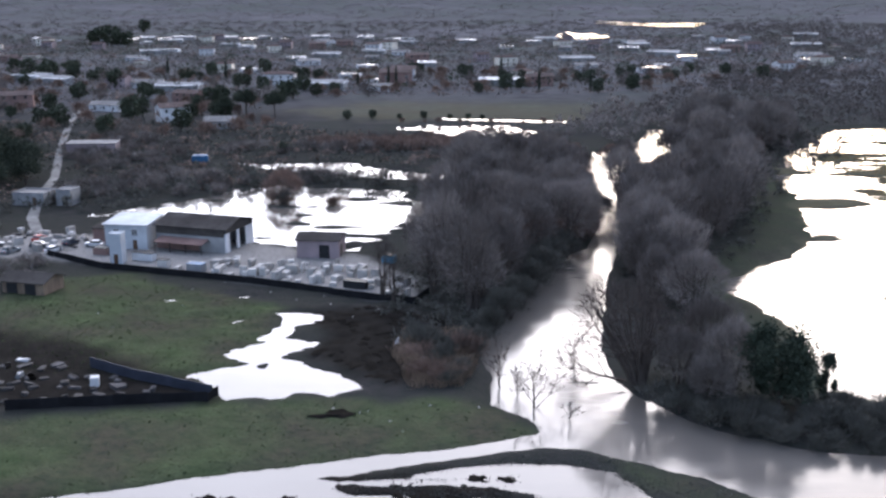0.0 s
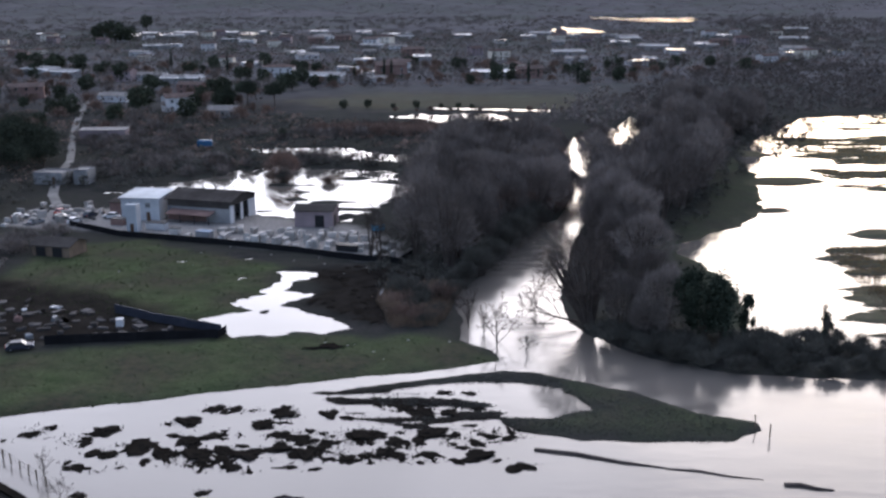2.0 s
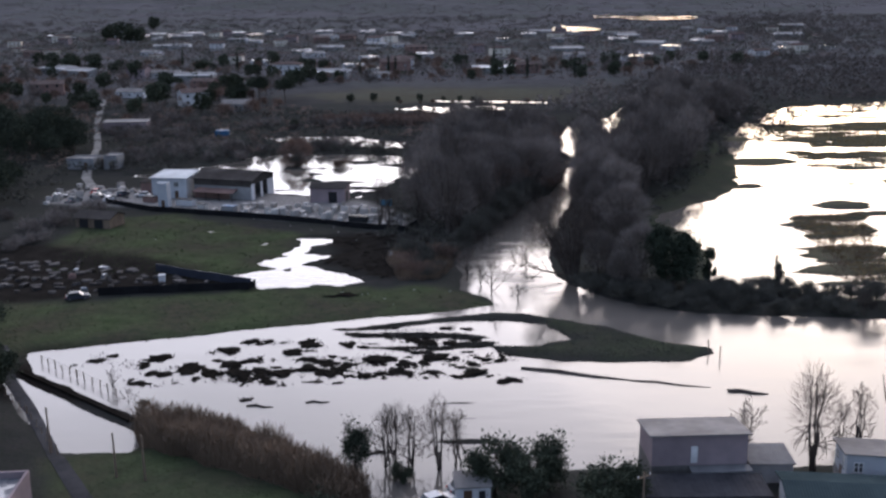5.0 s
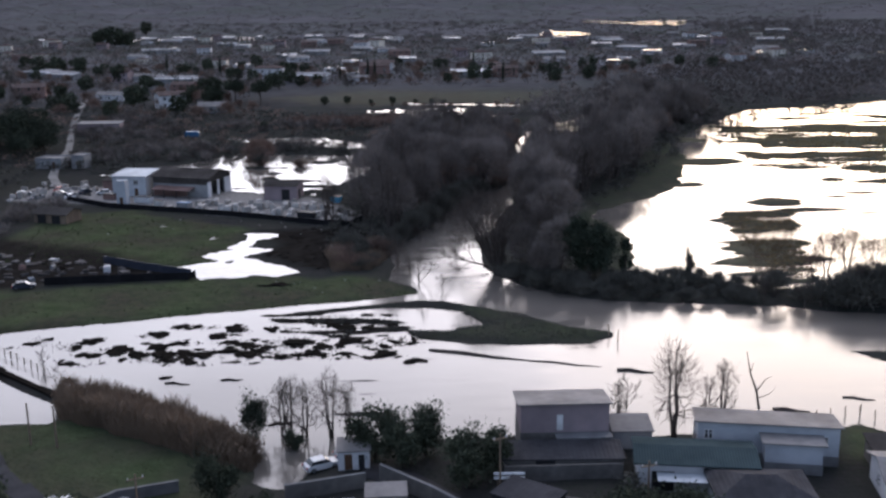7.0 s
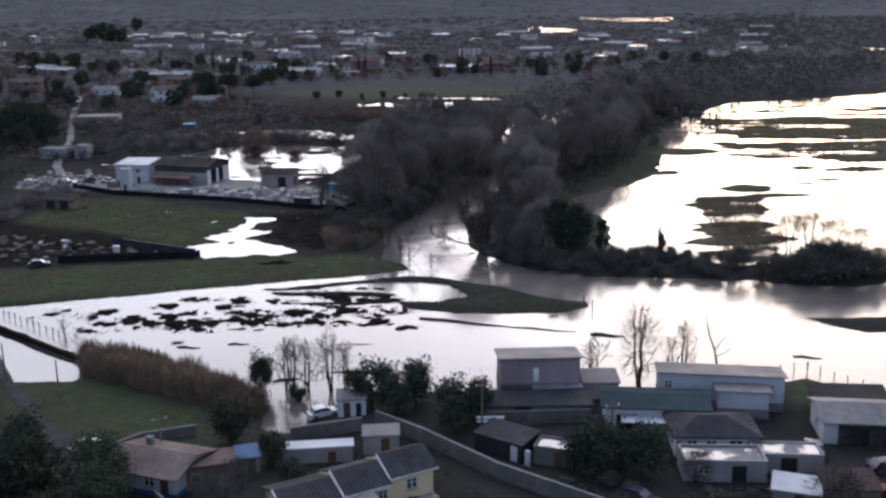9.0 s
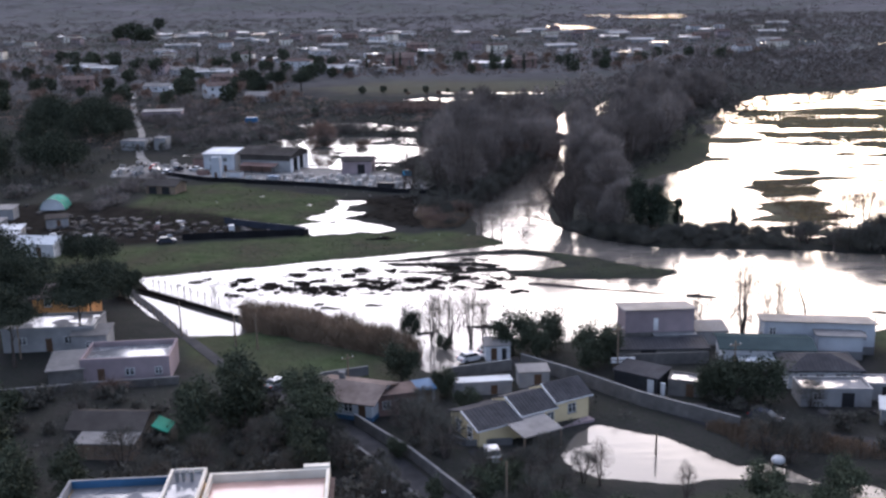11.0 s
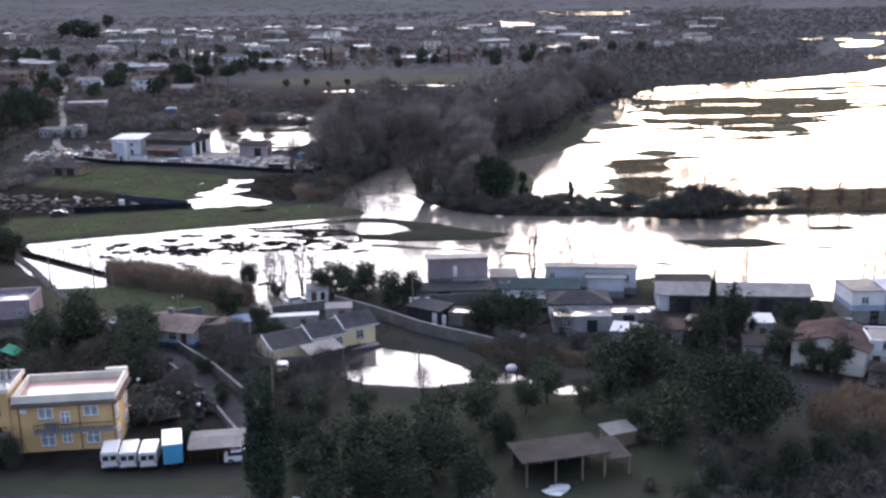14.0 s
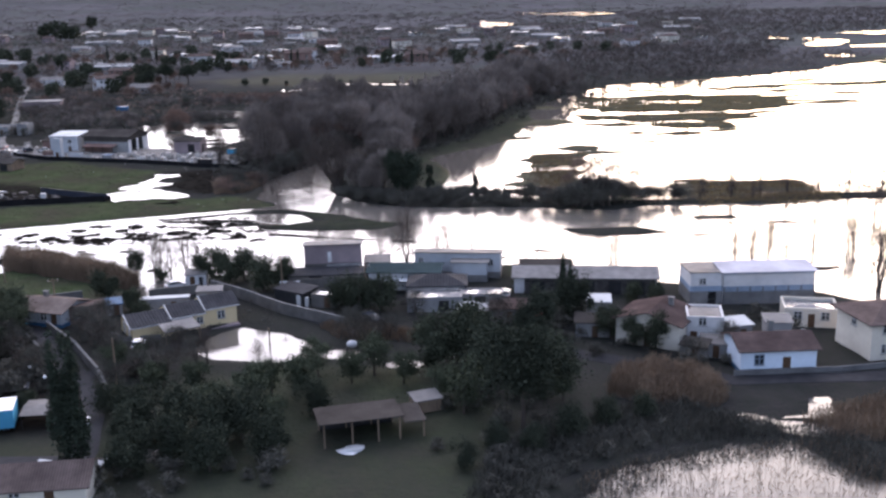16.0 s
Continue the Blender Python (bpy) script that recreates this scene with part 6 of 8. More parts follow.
spread_copies(clump, [(86.5, 140.5, 1.0), (90, 142.5, 1.15), (93.5, 140.6, 1.2), (97, 142.8, 1.05), (100.5, 141.6, 0.85), (76.6, 146.4, 0.75), (105, 143.6, 0.6), (12.2, 199.5, 0.9), (14.8, 206.5, 1.05), (17.4, 214.5, 1.15), (20.0, 222.5, 1.2), (22.6, 230.5, 1.2), (24.8, 238.5, 1.2), (8.6, 191.5, 0.8), (11, 198, 0.9), (13.6, 206, 0.9), (16.4, 215, 0.95), (19.4, 225, 0.95), (22, 234, 0.95), (27.6, 243, 0.8)], rng, 0.92, 1.08)
t_me, c_me = leafy_meshes(2.6, 2.0, 1.4, 53, 560, 0.3, 9, 0.02)
bush_c = tree_thing("garden_shrub", pose(0, 0, 0), "dark evergreen shrub in rough ground", "bush", "shrubs among the houses", t_me, c_me, leaf="scrub")
GARDENS = [[(-20, 64), (-14, 54), (-5, 42), (2, 30), (-8, 30), (-22, 34), (-34, 44), (-32, 62)], [(-64, 66), (-38, 70), (-34, 58), (-36, 40), (-58, 34), (-70, 46)], [(2, 44), (8, 45), (16, 40), (10, 30), (5, 32)],
           [(36, 60), (48, 58), (60, 56), (74, 60), (84, 58), (84, 50), (76, 36), (62, 30), (52, 36), (46, 44)], [(24, 74), (38, 76), (44, 70), (36, 62), (30, 64)], [(74, 44), (78, 34), (92, 34), (90, 28), (74, 33)], [(92, 58), (100, 56), (106, 44), (98, 40), (94, 48)],
           [(8, 4), (10, 22), (30, 22), (34, 6), (30, -10), (10, -10)], [(34, 18), (50, 22), (60, 30), (70, 26), (60, 4), (50, 4), (48, 18)], [(-36, 64), (-24, 70), (-20, 64), (-32, 60)]]
GARDENS.append([(-5, 57), (1.5, 52.5), (3, 46), (-0.5, 43), (-8, 54)])
GARDENS.append([(2, 46), (8, 48), (12, 44), (8, 36), (3, 38)])
for poly in GARDENS:
    thick_places += [(x, y, rng.uniform(0.5, 1.1)) for x, y in scatter(poly, 3.6, rng, 0.5)]
thick_places += [(-11.8, 38.4), (-9.4, 35.2), (-7.2, 39.6), (-12.6, 34.0), (-4.6, 37.8), (-6.0, 31.8), (-9.8, 43.4), (-13.0, 52.0), (-8.8, 30.6), (-3.2, 33.6), (-15.6, 36.8), (-18.4, 44.4), (-10.8, 48.6)]
spread_copies(bush_c, thick_places, rng)
t_me, c_me = thicket_meshes(3.4, 3.2, 52, 2000, True, 9, 0.7, 0.08, 0.3)
bush_b = tree_thing("russet_bush", pose(0, 0, 0), "russet leafless bush beside the water", "bush", "bushes on the banks", t_me, c_me, leaf="russet")
spread_copies(bush_b, [(-43, 301, 1.6), (-29, 299, 1.1), (-1, 172, 1.2), (3.6, 181, 1.1), (-2, 178, 1.0), (0.5, 170.5, 0.9), (18, 384, 1.4), (5, 398, 1.3), (-8, 402, 1.4), (-20, 401, 1.3), (-32, 403, 1.4), (33, 300, 1.3), (-46, 70, 0.8)], rng)

t_me, c_me = dome_meshes(5.2, 2.8, 54, 1100, 0.045, 5, 0.8, low=0.15, inner=0.35, twin=True)
garden_bare = tree_thing("garden_tree", pose(0, 0, 0), "bare low fruit tree in an overgrown garden", "tree", "bare fruit trees in the gardens", t_me, c_me, leaf="scrub")
spread_copies(garden_bare, [(-5.2, 56.4, 0.9), (-3.0, 52.6, 1.0), (-0.6, 50.6, 0.8), (0.6, 47.4, 0.9), (-2.2, 58.6, 0.8), (9.6, 41.4, 0.95), (12.4, 44.4, 0.9), (15.8, 40.8, 0.7), (5.2, 38.4, 1.1), (9.8, 33.4, 0.9), (12.6, 36.8, 0.85), (7.0, 29.6, 1.0), (-6.2, 37.0, 0.9), (-11.4, 45.0, 0.8), (-13.8, 48.6, 0.9), (-16.4, 42.0, 0.9), (-20.6, 48.0, 1.0), (-10.0, 31.6, 0.7), (38.0, 47.6, 0.9), (40.2, 45.4, 1.0), (43.4, 47.6, 0.8), (60.2, 52.4, 1.0), (68.6, 57.4, 0.9), (47.6, 60.2, 0.8), (92.4, 37.6, 0.8), (101.4, 46.4, 0.7), (86.2, 33.4, 0.8), (-47.6, 62.8, 0.9), (-55.4, 52.4, 1.0), (-36.8, 45.6, 0.9), (-27.4, 44.6, 1.0), (-31.6, 38.6, 0.9)], rng)

# evergreens, olives and pines of the gardens
t_me, c_me = leafy_meshes(8.0, 3.6, 3.6, 61, 5400, 0.29, 17, 0.12)
ever_a = tree_thing("evergreen_tree", pose(0, 0, 0), "dense dark evergreen garden tree", "tree", "evergreens among the houses", t_me, c_me, leaf="ever")
spread_copies(ever_a, [(-14.8, 42.6, 0.7), (-15.4, 46.8, 0.85), (-18.6, 51, 0.8), (-0.6, 36.6, 0.5), (3.4, 59.6, 0.55), (8.6, 36.2, 0.6), (12.4, 32.4, 0.55), (-5.2, 47.4, 0.45), (10.6, 82.2, 0.9), (16.4, 83.0, 0.95), (14, 80.2, 0.8), (21.0, 75.0, 1.1), (24.4, 78.2, 0.95), (-5.6, 71.4, 0.95), (0.4, 66.0, 0.55), (38.6, 61.6, 1.05), (42.2, 62.4, 0.95), (35.6, 63, 0.75), (0.3, 86.8, 0.45), (-46, 36, 1.15), (-52, 42, 1.0), (-40, 38, 0.8), (-30.4, 55, 1.05), (-24.6, 57.0, 1.15), (-26.5, 62.5, 1.0), (50, 34, 1.2), (54.5, 37.5, 1.2), (58.5, 33, 1.05), (76.8, 44.6, 0.7), (82.6, 40.2, 0.8), (79.6, 41.4, 0.7), (87.2, 60.4, 0.6), (83.8, 61.5, 0.7), (-29, 49, 0.6), (-62, 66, 1.1), (-70, 60, 1.2), (-56, 58, 1.0), (-2.4, 24.6, 0.5), (-64, 48, 1.1), (-53, 48.6, 1.1), (-44.4, 33, 0.9), (-49, 28, 1.0), (-57.6, 116, 1.0), (-61, 119, 0.9)], rng)
t_me, c_me = leafy_meshes(6.6, 3.4, 2.5, 62, 4500, 0.25, 14, 0.25)
olive_a = tree_thing("olive_tree", pose(0, 0, 0), "grey-green olive tree with a short trunk", "tree", "olive trees in the orchard", t_me, c_me, leaf="olive")
spread_copies(olive_a, [(18.8, 29.1, 0.7), (11.9, 29.8, 0.72), (26.2, 22.0, 1.05), (33.2, 26.5, 0.9), (38.8, 30.5, 0.85), (41.8, 33.0, 0.8), (28.5, 27.0, 1.0), (21.2, 20.6, 0.9), (34.0, 33.5, 0.75), (45.8, 29.8, 0.7), (-18.6, 60.8, 1.0), (-14.4, 52.6, 1.0), (-16.5, 56.0, 1.0), (8.0, 41.0, 0.6), (5.0, 36.5, 0.7), (-35, 30, 0.6), (50.5, 24, 0.75), (53.4, 19.0, 0.9), (56.8, 24.5, 1.0), (62.8, 27.4, 1.1), (66.2, 22.0, 0.95), (30, 16, 0.9)], rng)
t_me, c_me = leafy_meshes(8.6, 3.2, 4.2, 63, 6000, 0.29, 15, 0.05)
dark_a = tree_thing("dark_shrub_tree", pose(0, 0, 0), "tall black-green shrub tree in the overgrown garden", "tree", "overgrown trees below the orchard", t_me, c_me, leaf="pine")
spread_copies(dark_a, [(14.0, 13.4, 0.95), (18.2, 15.8, 0.9), (22.8, 11.2, 1.1), (26.6, 13.6, 0.9), (19.2, 8.6, 0.9), (30.6, 8.0, 0.85), (15.6, 5.0, 0.7), (24.2, 5.6, 0.8), (34.6, 20.4, 0.62), (60.8, 6.6, 0.6), (56.4, 8.2, 0.55), (65.4, 10.4, 0.6), (70.2, 13.6, 0.6), (75.0, 15.0, 0.5), (52.6, 3.8, 0.5), (12.0, 20.4, 0.6), (8.6, 22.4, 0.6), (-25.5, 20.4, 0.55), (-22.0, 19.6, 0.5)], rng)
t_me, c_me = leafy_meshes(14.0, 6.2, 4.2, 64, 11000, 0.32, 24, 0.4, True)
pine_a = tree_thing("umbrella_pine", pose(0, 0, 0), "tall umbrella pine with a wide dark crown", "tree", "umbrella pines", t_me, c_me, leaf="pine")
spread_copies(pine_a, [(-88.6, 488, 0.9), (-74.4, 480, 0.85), (-96, 480, 0.7), (-67, 90, 0.95), (-63.5, 80.5, 0.85), (-56.0, 88, 0.9), (-57, 96, 0.8)], rng, 0.96, 1.04)
t_me, c_me = leafy_meshes(14.0, 6.6, 5.2, 66, 14000, 0.32, 30, 0.3)
tree_thing("great_pine", pose(60.3, 14.0, 0.3), "great round-crowned pine over the open ground", "tree", "", t_me, c_me, leaf="pine")
t_me, c_me = leafy_meshes(9.6, 2.6, 4.8, 67, 6000, 0.26, 14, 0.05)
conifer = tree_thing("dark_conifer", pose(0, 0, 0), "ragged dark conifer among the shore houses", "tree", "conifers among the shore houses", t_me, c_me, leaf="pine")
spread_copies(conifer, [(71.6, 53.4, 1.0), (74.0, 54.6, 0.75), (66.4, 46.4, 0.9), (63.8, 44.2, 0.8), (56.8, 42.0, 0.8), (-5.0, 89.2, 0.72), (-2.6, 22.6, 0.4)], rng, 0.95, 1.05)
t_me, c_me = leafy_meshes(16.5, 1.25, 8.2, 65, 6500, 0.3, 20, 0.02, False, 0.4, 0.3)
cyp_a = tree_thing("cypress", pose(0, 0, 0), "narrow dark columnar cypress tree", "tree", "cypresses", t_me, c_me, leaf="ivy")
spread_copies(cyp_a, [(8.9, 4.6, 1.0), (10.2, 5.2, 0.95), (71.9, 53.6, 0.58), (72.6, 65.6, 0.5), (50.8, 597, 0.78), (79, 598, 0.7), (-33.7, 636, 0.75), (-29.2, 636, 0.72), (-140, 690, 0.8), (-185, 720, 0.8), (35, 700, 0.8), (-52, 640, 0.6)], rng, 0.97, 1.03)

# ---------------------------------------------------------------- reeds, grass and scrub as masses


def reed_bed(name, poly, h, count, label, mat="reed", lean=0.18, width=0.065, seed=1, dry=None):
    r = np.random.RandomState(seed)
    p = np.array(poly)
    xs, ys = r.uniform(p[:, 0].min(), p[:, 0].max(), count * 3), r.uniform(p[:, 1].min(), p[:, 1].max(), count * 3)
    d = inside_by(poly, xs, ys) + fractal(xs, ys, 4.0, 2) * 0.8
    if dry is not None:  # on the land and its drowned rim alone
        d = np.where(wetness(xs, ys) < dry, d, -1)
    ok = np.where(d > 0)[0][:count]
    xs, ys, d = xs[ok], ys[ok], d[ok]
    z = np.maximum(ground_height(xs, ys), -0.3)
    way = unit(np.stack([r.randn(len(xs)) * lean, r.randn(len(xs)) * lean, np.ones(len(xs))], -1))
    tall = h * r.uniform(0.55, 1.1, len(xs)) * np.clip(0.6 + d * 0.3, 0.6, 1) * (0.85 + 0.3 * fractal(xs, ys, 3.0, 2))
    base = np.stack([xs, ys, z - 0.1], -1)
    tris = blades(base, way, tall, np.full(len(xs), width) * r.uniform(0.6, 1.6, len(xs)))
    plume = base + way * (tall * 0.78)[:, None]
    tris2 = blades(plume, unit(way + r.randn(*way.shape) * 0.35), tall * 0.28, np.full(len(xs), width * 1.6))
    me = soup(name, np.concatenate([tris, tris2]))
    me.materials.append(M[mat])
    return tagged(new(name, me), label, "reeds", kind="stuff")


reed_bed("reed_bed", [(-34, 103), (-24.6, 101), (-14.6, 94), (-3.0, 83.5), (-4.2, 79.5), (-17.1, 86.5), (-32.3, 95.5)], 4.3, 14000, "tall bed of dry brown reeds along the flooded meadow", seed=2)
reed_bed("reed_bed", [(74, 28), (80, 31), (87, 27), (88, 21), (84, 17.5), (77, 20), (72, 23)], 4.0, 5200, "clump of dry reeds with pale plumes", seed=3)
reed_bed("reed_bed", [(94, 14), (110, 20), (118, 14), (108, 6), (97, 7.5)], 3.0, 5200, "dry reeds beside the flooded ditch", seed=4)
reed_bed("reed_bed", [(34, 56), (46, 51.5), (48, 48.5), (38, 49.5), (32, 54)], 1.8, 3000, "low dry reeds along the lane", seed=5)
reed_bed("reed_bed", [(-45, 392), (10, 388), (24, 392), (20, 404), (-30, 408), (-50, 402)], 4.2, 9000, "reddish reed belt across the far fields", "russet", width=0.3, seed=6)
reed_bed("reed_bed", [(-4, 166), (4, 167), (6, 176), (7.5, 188), (-6, 192), (-7, 180)], 2.4, 4200, "dry brown reeds on the river bank", seed=7)
reed_bed("marsh_grass", [(64, 0), (72, 5), (92, 9), (98, 4), (104, -2), (100, -9), (66, -9)], 1.6, 3600, "sparse dry sedge standing in the pond", "reed", width=0.05, seed=8)
reed_bed("marsh_grass", [(86, 220), (103, 219), (95, 190), (88, 158), (76, 157), (82, 190)], 0.9, 4500, "dead sedge on a drowned islet in the lake", "reed", width=0.12, seed=9)
reed_bed("marsh_grass", [(104, 141), (190, 144), (190, 164), (150, 168), (112, 170), (104, 149)], 1.5, 6000, "dead sedge along the drowned bank", "reed", width=0.1, seed=10)
reed_bed("bank_scrub", [(56, 8), (62, 14), (76, 20), (88, 16), (98, 8), (104, -2), (96, -1), (92, 9.6), (80, 9.2), (66, 4.5), (58, -6), (52, -4)], 2.2, 12000, "dark tangled scrub on the pond's bank", "scrub", lean=0.5, seed=12)
reed_bed("bank_scrub", [(54, -12), (60, -6), (66, 2), (75, 7), (84, 9.5), (93, 9.5), (98, -1), (94, -3), (89, 5), (76, 2), (69, -5), (64, -12)], 1.3, 6000, "dark sedge along the pond's ragged edge", "scrub", lean=0.5, width=0.08, seed=31)
reed_bed("meadow_tufts", [(-80, 124), (-60, 128), (14, 151.5), (6, 163), (-30, 163), (-57, 157), (-80, 152)], 0.22, 9000, "short winter grass of the meadow", "grassblade", lean=0.5, width=0.16, seed=13)
reed_bed("meadow_tufts", [(-75, 176), (-30, 166), (-28, 205), (-62, 228), (-80, 222)], 0.25, 7000, "rough winter grass of the paddock", "grassblade", lean=0.5, width=0.18, seed=14)
reed_bed("orchard_grass", [(8, -14), (12, 36), (45, 38), (62, 22), (62, -14)], 0.24, 14000, "rough grass under the orchard trees", "grassblade", lean=0.6, width=0.1, seed=15)
reed_bed("meadow_tufts", [(-42, 92), (-30, 97), (-4, 79), (-8, 66), (-22, 68), (-36, 80)], 0.25, 6000, "short grass beside the reeds", "grassblade", lean=0.5, width=0.12, seed=16)
reed_bed("rough_tufts", [(-80, 124), (-60, 128), (14, 151.5), (6, 163), (-30, 163), (-57, 157), (-80, 152)], 0.35, 900, "clumps of rough grass on the meadow", "grassblade", lean=0.7, width=0.4, seed=21)
reed_bed("rough_tufts", [(-75, 176), (-30, 166), (-28, 205), (-62, 228), (-80, 222)], 0.4, 900, "clumps of rough grass in the paddock", "grassblade", lean=0.7, width=0.45, seed=22)
reed_bed("islet_grass", [(-9, 139.5), (13, 146.8), (18.5, 146.2), (43, 125.8), (27.5, 124.6), (14, 128.6)], 0.3, 5000, "flooded grass of the river islet", "scrub", lean=0.5, width=0.14, seed=17)

reed_bed("lake_sedge", [(112, 256), (165, 254), (184, 296), (214, 338), (216, 366), (128, 384), (118, 330), (112, 300)], 0.8, 9000, "dead golden sedge on the shoals of the lake", "sedge", lean=0.5, width=0.3, seed=41, dry=0.9)
reed_bed("lake_sedge", [(116, 138), (150, 135), (160, 158), (122, 171)], 0.9, 5000, "dead golden sedge on the drowned bank", "sedge", lean=0.5, width=0.16, seed=42, dry=0.8)
reed_bed("lake_sedge", [(82, 165), (94, 165), (106, 220), (84, 222)], 0.7, 3500, "dead golden sedge on the lake's islet", "sedge", lean=0.5, width=0.18, seed=43, dry=0.9)
reed_bed("peat_tufts", [(-50, 126), (-42, 131), (-20, 134.5), (-8, 139), (8, 136), (16, 130), (15, 117.5), (-2, 117), (-19, 115), (-39, 120)], 0.35, 5000, "dark sodden grass between the peat clods", "scrub", lean=0.7, width=0.14, seed=44, dry=0.1)
reed_bed("islet_rim", [(-9, 139.5), (13, 147.6), (19.5, 147), (45, 126), (37, 122.4), (27, 123.6), (13, 127.6), (9.5, 133), (-2, 133.8)], 0.4, 3500, "flooded grass fringe of the river islet", "scrub", lean=0.6, width=0.12, seed=45, dry=0.6)
reed_bed("lane_reeds", [(31, 57), (38, 53), (48, 49.5), (58, 45.5), (56, 43.5), (46, 46), (36, 49)], 1.7, 3000, "dry reeds along the wet lane", "reed", seed=46)

# ---------------------------------------------------------------- lanes, walls and fences


def ribbon(name, pts, width, mat, label, category, lift=0.06, kind="structure"):
    """A lane that follows the ground along a line of points."""
    bm = bmesh.new()
    line = []
    for (x0, y0), (x1, y1) in zip(pts, pts[1:]):
        n = max(1, int(math.hypot(x1 - x0, y1 - y0) / 1.5))
        line += [(x0 + (x1 - x0) * i / n, y0 + (y1 - y0) * i / n) for i in range(n)]
    line.append(pts[-1])
    xs, ys = np.array(line).T
    ox, oy = np.gradient(xs), np.gradient(ys)
    ln = np.hypot(ox, oy)
    nx, ny = -oy / ln, ox / ln
    wob = fractal(xs, ys, 6.0, 2) * 0.25
    rows_ = []
    for k in (-0.5, -0.2, 0.2, 0.5):
        px, py = xs + nx * (width + wob) * k, ys + ny * (width + wob) * k
        z = np.maximum(ground_height(px, py), 0.02) + lift + 0.05 * (abs(k) < 0.3)
        rows_.append([bm.verts.new(v) for v in zip(px, py, z)])
    for k in (0, 3):
        rows_.append([bm.verts.new((v.co.x, v.co.y, v.co.z - 0.5)) for v in rows_[k]])
    for a, b in ((rows_[0], rows_[1]), (rows_[1], rows_[2]), (rows_[2], rows_[3]), (rows_[4], rows_[0]), (rows_[3], rows_[5])):
        for i in range(len(line) - 1):
            bm.faces.new((a[i], a[i + 1], b[i + 1], b[i]))
    bmesh.ops.recalc_face_normals(bm, faces=bm.faces[:])
    me = bpy.data.meshes.new(name)
    bm.to_mesh(me)
    bm.free()
    me.materials.append(mat)
    return tagged(new(name, me), label, category, kind=kind)


ribbon("lane", [(-29, 76), (-22, 68), (-13.5, 58), (-5, 45.5), (1.5, 34.5), (6, 24), (8.5, 12), (9, -4), (10, -40)], 2.9, M["asphalt"], "narrow wet asphalt lane between garden walls", "lane")
ribbon("lane", [(9.5, 79.5), (15, 76.5), (24, 66.5), (34, 56.5), (44, 51.5), (58, 47.5), (72, 38), (90, 27), (112, 27)], 3.4, M["asphalt"], "wet lane along the shore houses", "lane")
ribbon("path", [(-64, 132), (-58, 120), (-50, 108), (-41, 93), (-32.5, 80), (-29, 76)], 1.7, M["asphalt"], "narrow track on the dyke beside the reeds", "path")
ribbon("drive", [(4.5, 49.5), (6, 46), (4, 40), (1.5, 36.5)], 3.0, M["asphalt"], "short wet drive beside the bungalow", "drive")
ribbon("path", [(-40, 12.5), (-20, 11.5), (-4, 10.4), (6, 9.5)], 2.6, M["asphalt"], "wet asphalt path across the lawn", "path")
ribbon("road", [(-175, 520), (-151, 438), (-134, 385), (-118, 338), (-112, 312), (-102, 280), (-90, 255), (-80, 247)], 2.6, M["track"], "pale wet road to the stone yard", "road")


def wall_line(name, pts, h, thick, mat, label, category="wall", cap=None, group=""):
    """A free-standing wall along a line of points, one part for each straight stretch."""
    ob = thing(name, pose(0, 0, 0), label, category, group)
    for (x0, y0), (x1, y1) in zip(pts, pts[1:]):
        n = max(1, round(math.hypot(x1 - x0, y1 - y0) / 6.0))
        for i in range(n):
            ax, ay = x0 + (x1 - x0) * i / n, y0 + (y1 - y0) * i / n
            bx, by = x0 + (x1 - x0) * (i + 1) / n, y0 + (y1 - y0) * (i + 1) / n
            ln, turn = math.hypot(bx - ax, by - ay), math.degrees(math.atan2(by - ay, bx - ax))
            z = max(min(ground_z(ax, ay), ground_z(bx, by)), -0.2)
            p = part("wall_section", boxes([(0, -thick / 2, -0.5, ln, thick / 2, h)]), M[mat], ob)
            p.matrix_basis = pose(ax, ay, z, 0, 0, turn)
            if cap:
                c = part("coping", boxes([(0, -thick / 2 - 0.06, h, ln, thick / 2 + 0.06, h + 0.08)]), M[cap], p)
    return ob


wall_line("garden_wall", [(-10.9, 57.4), (-9.6, 55.6), (-3.2, 46.8), (3.3, 35.8), (6.2, 29.5)], 1.4, 0.25, "block", "grey block garden wall along the lane", cap="concrete")
wall_line("garden_wall", [(-17.4, 61.2), (-15.6, 57.4), (-7.2, 44.4), (-0.7, 33.4), (3.0, 26)], 1.1, 0.25, "block", "dark block wall along the lane", cap="concrete")
wall_line("garden_wall", [(-20.5, 67.5), (-16.5, 72.4), (-10.5, 74.6)], 1.3, 0.25, "concrete", "grey wall behind the cottage", cap="concrete")
wall_line("garden_wall", [(11.5, 77.0), (17.5, 71.5), (26.0, 62.0), (36.5, 53.2)], 1.9, 0.3, "block", "long dark block wall along the shore lane", cap="concrete")
wall_line("garden_wall", [(1.5, 72.4), (10.0, 75.2)], 1.7, 0.25, "block", "dark wall beside the flooded garden", cap="concrete")
wall_line("garden_wall", [(-64, 68), (-50, 70.5), (-37, 72.4)], 1.1, 0.25, "block", "low dark wall before the flat-roofed house", cap="concrete")
wall_line("garden_wall", [(0.5, 52.6), (3.0, 50.4), (8.6, 50.8)], 0.9, 0.2, "concrete", "low grey wall before the bungalow")
wall_line("garden_wall", [(24.6, 80.0), (25.4, 76.4), (38.6, 76.8)], 1.8, 0.25, "block", "dark wall round the grey-pink house's yard")
wall_line("garden_wall", [(90.4, 28.6), (104, 28.8), (116, 30.5)], 0.8, 0.25, "concrete", "low wall before the blue cottage")
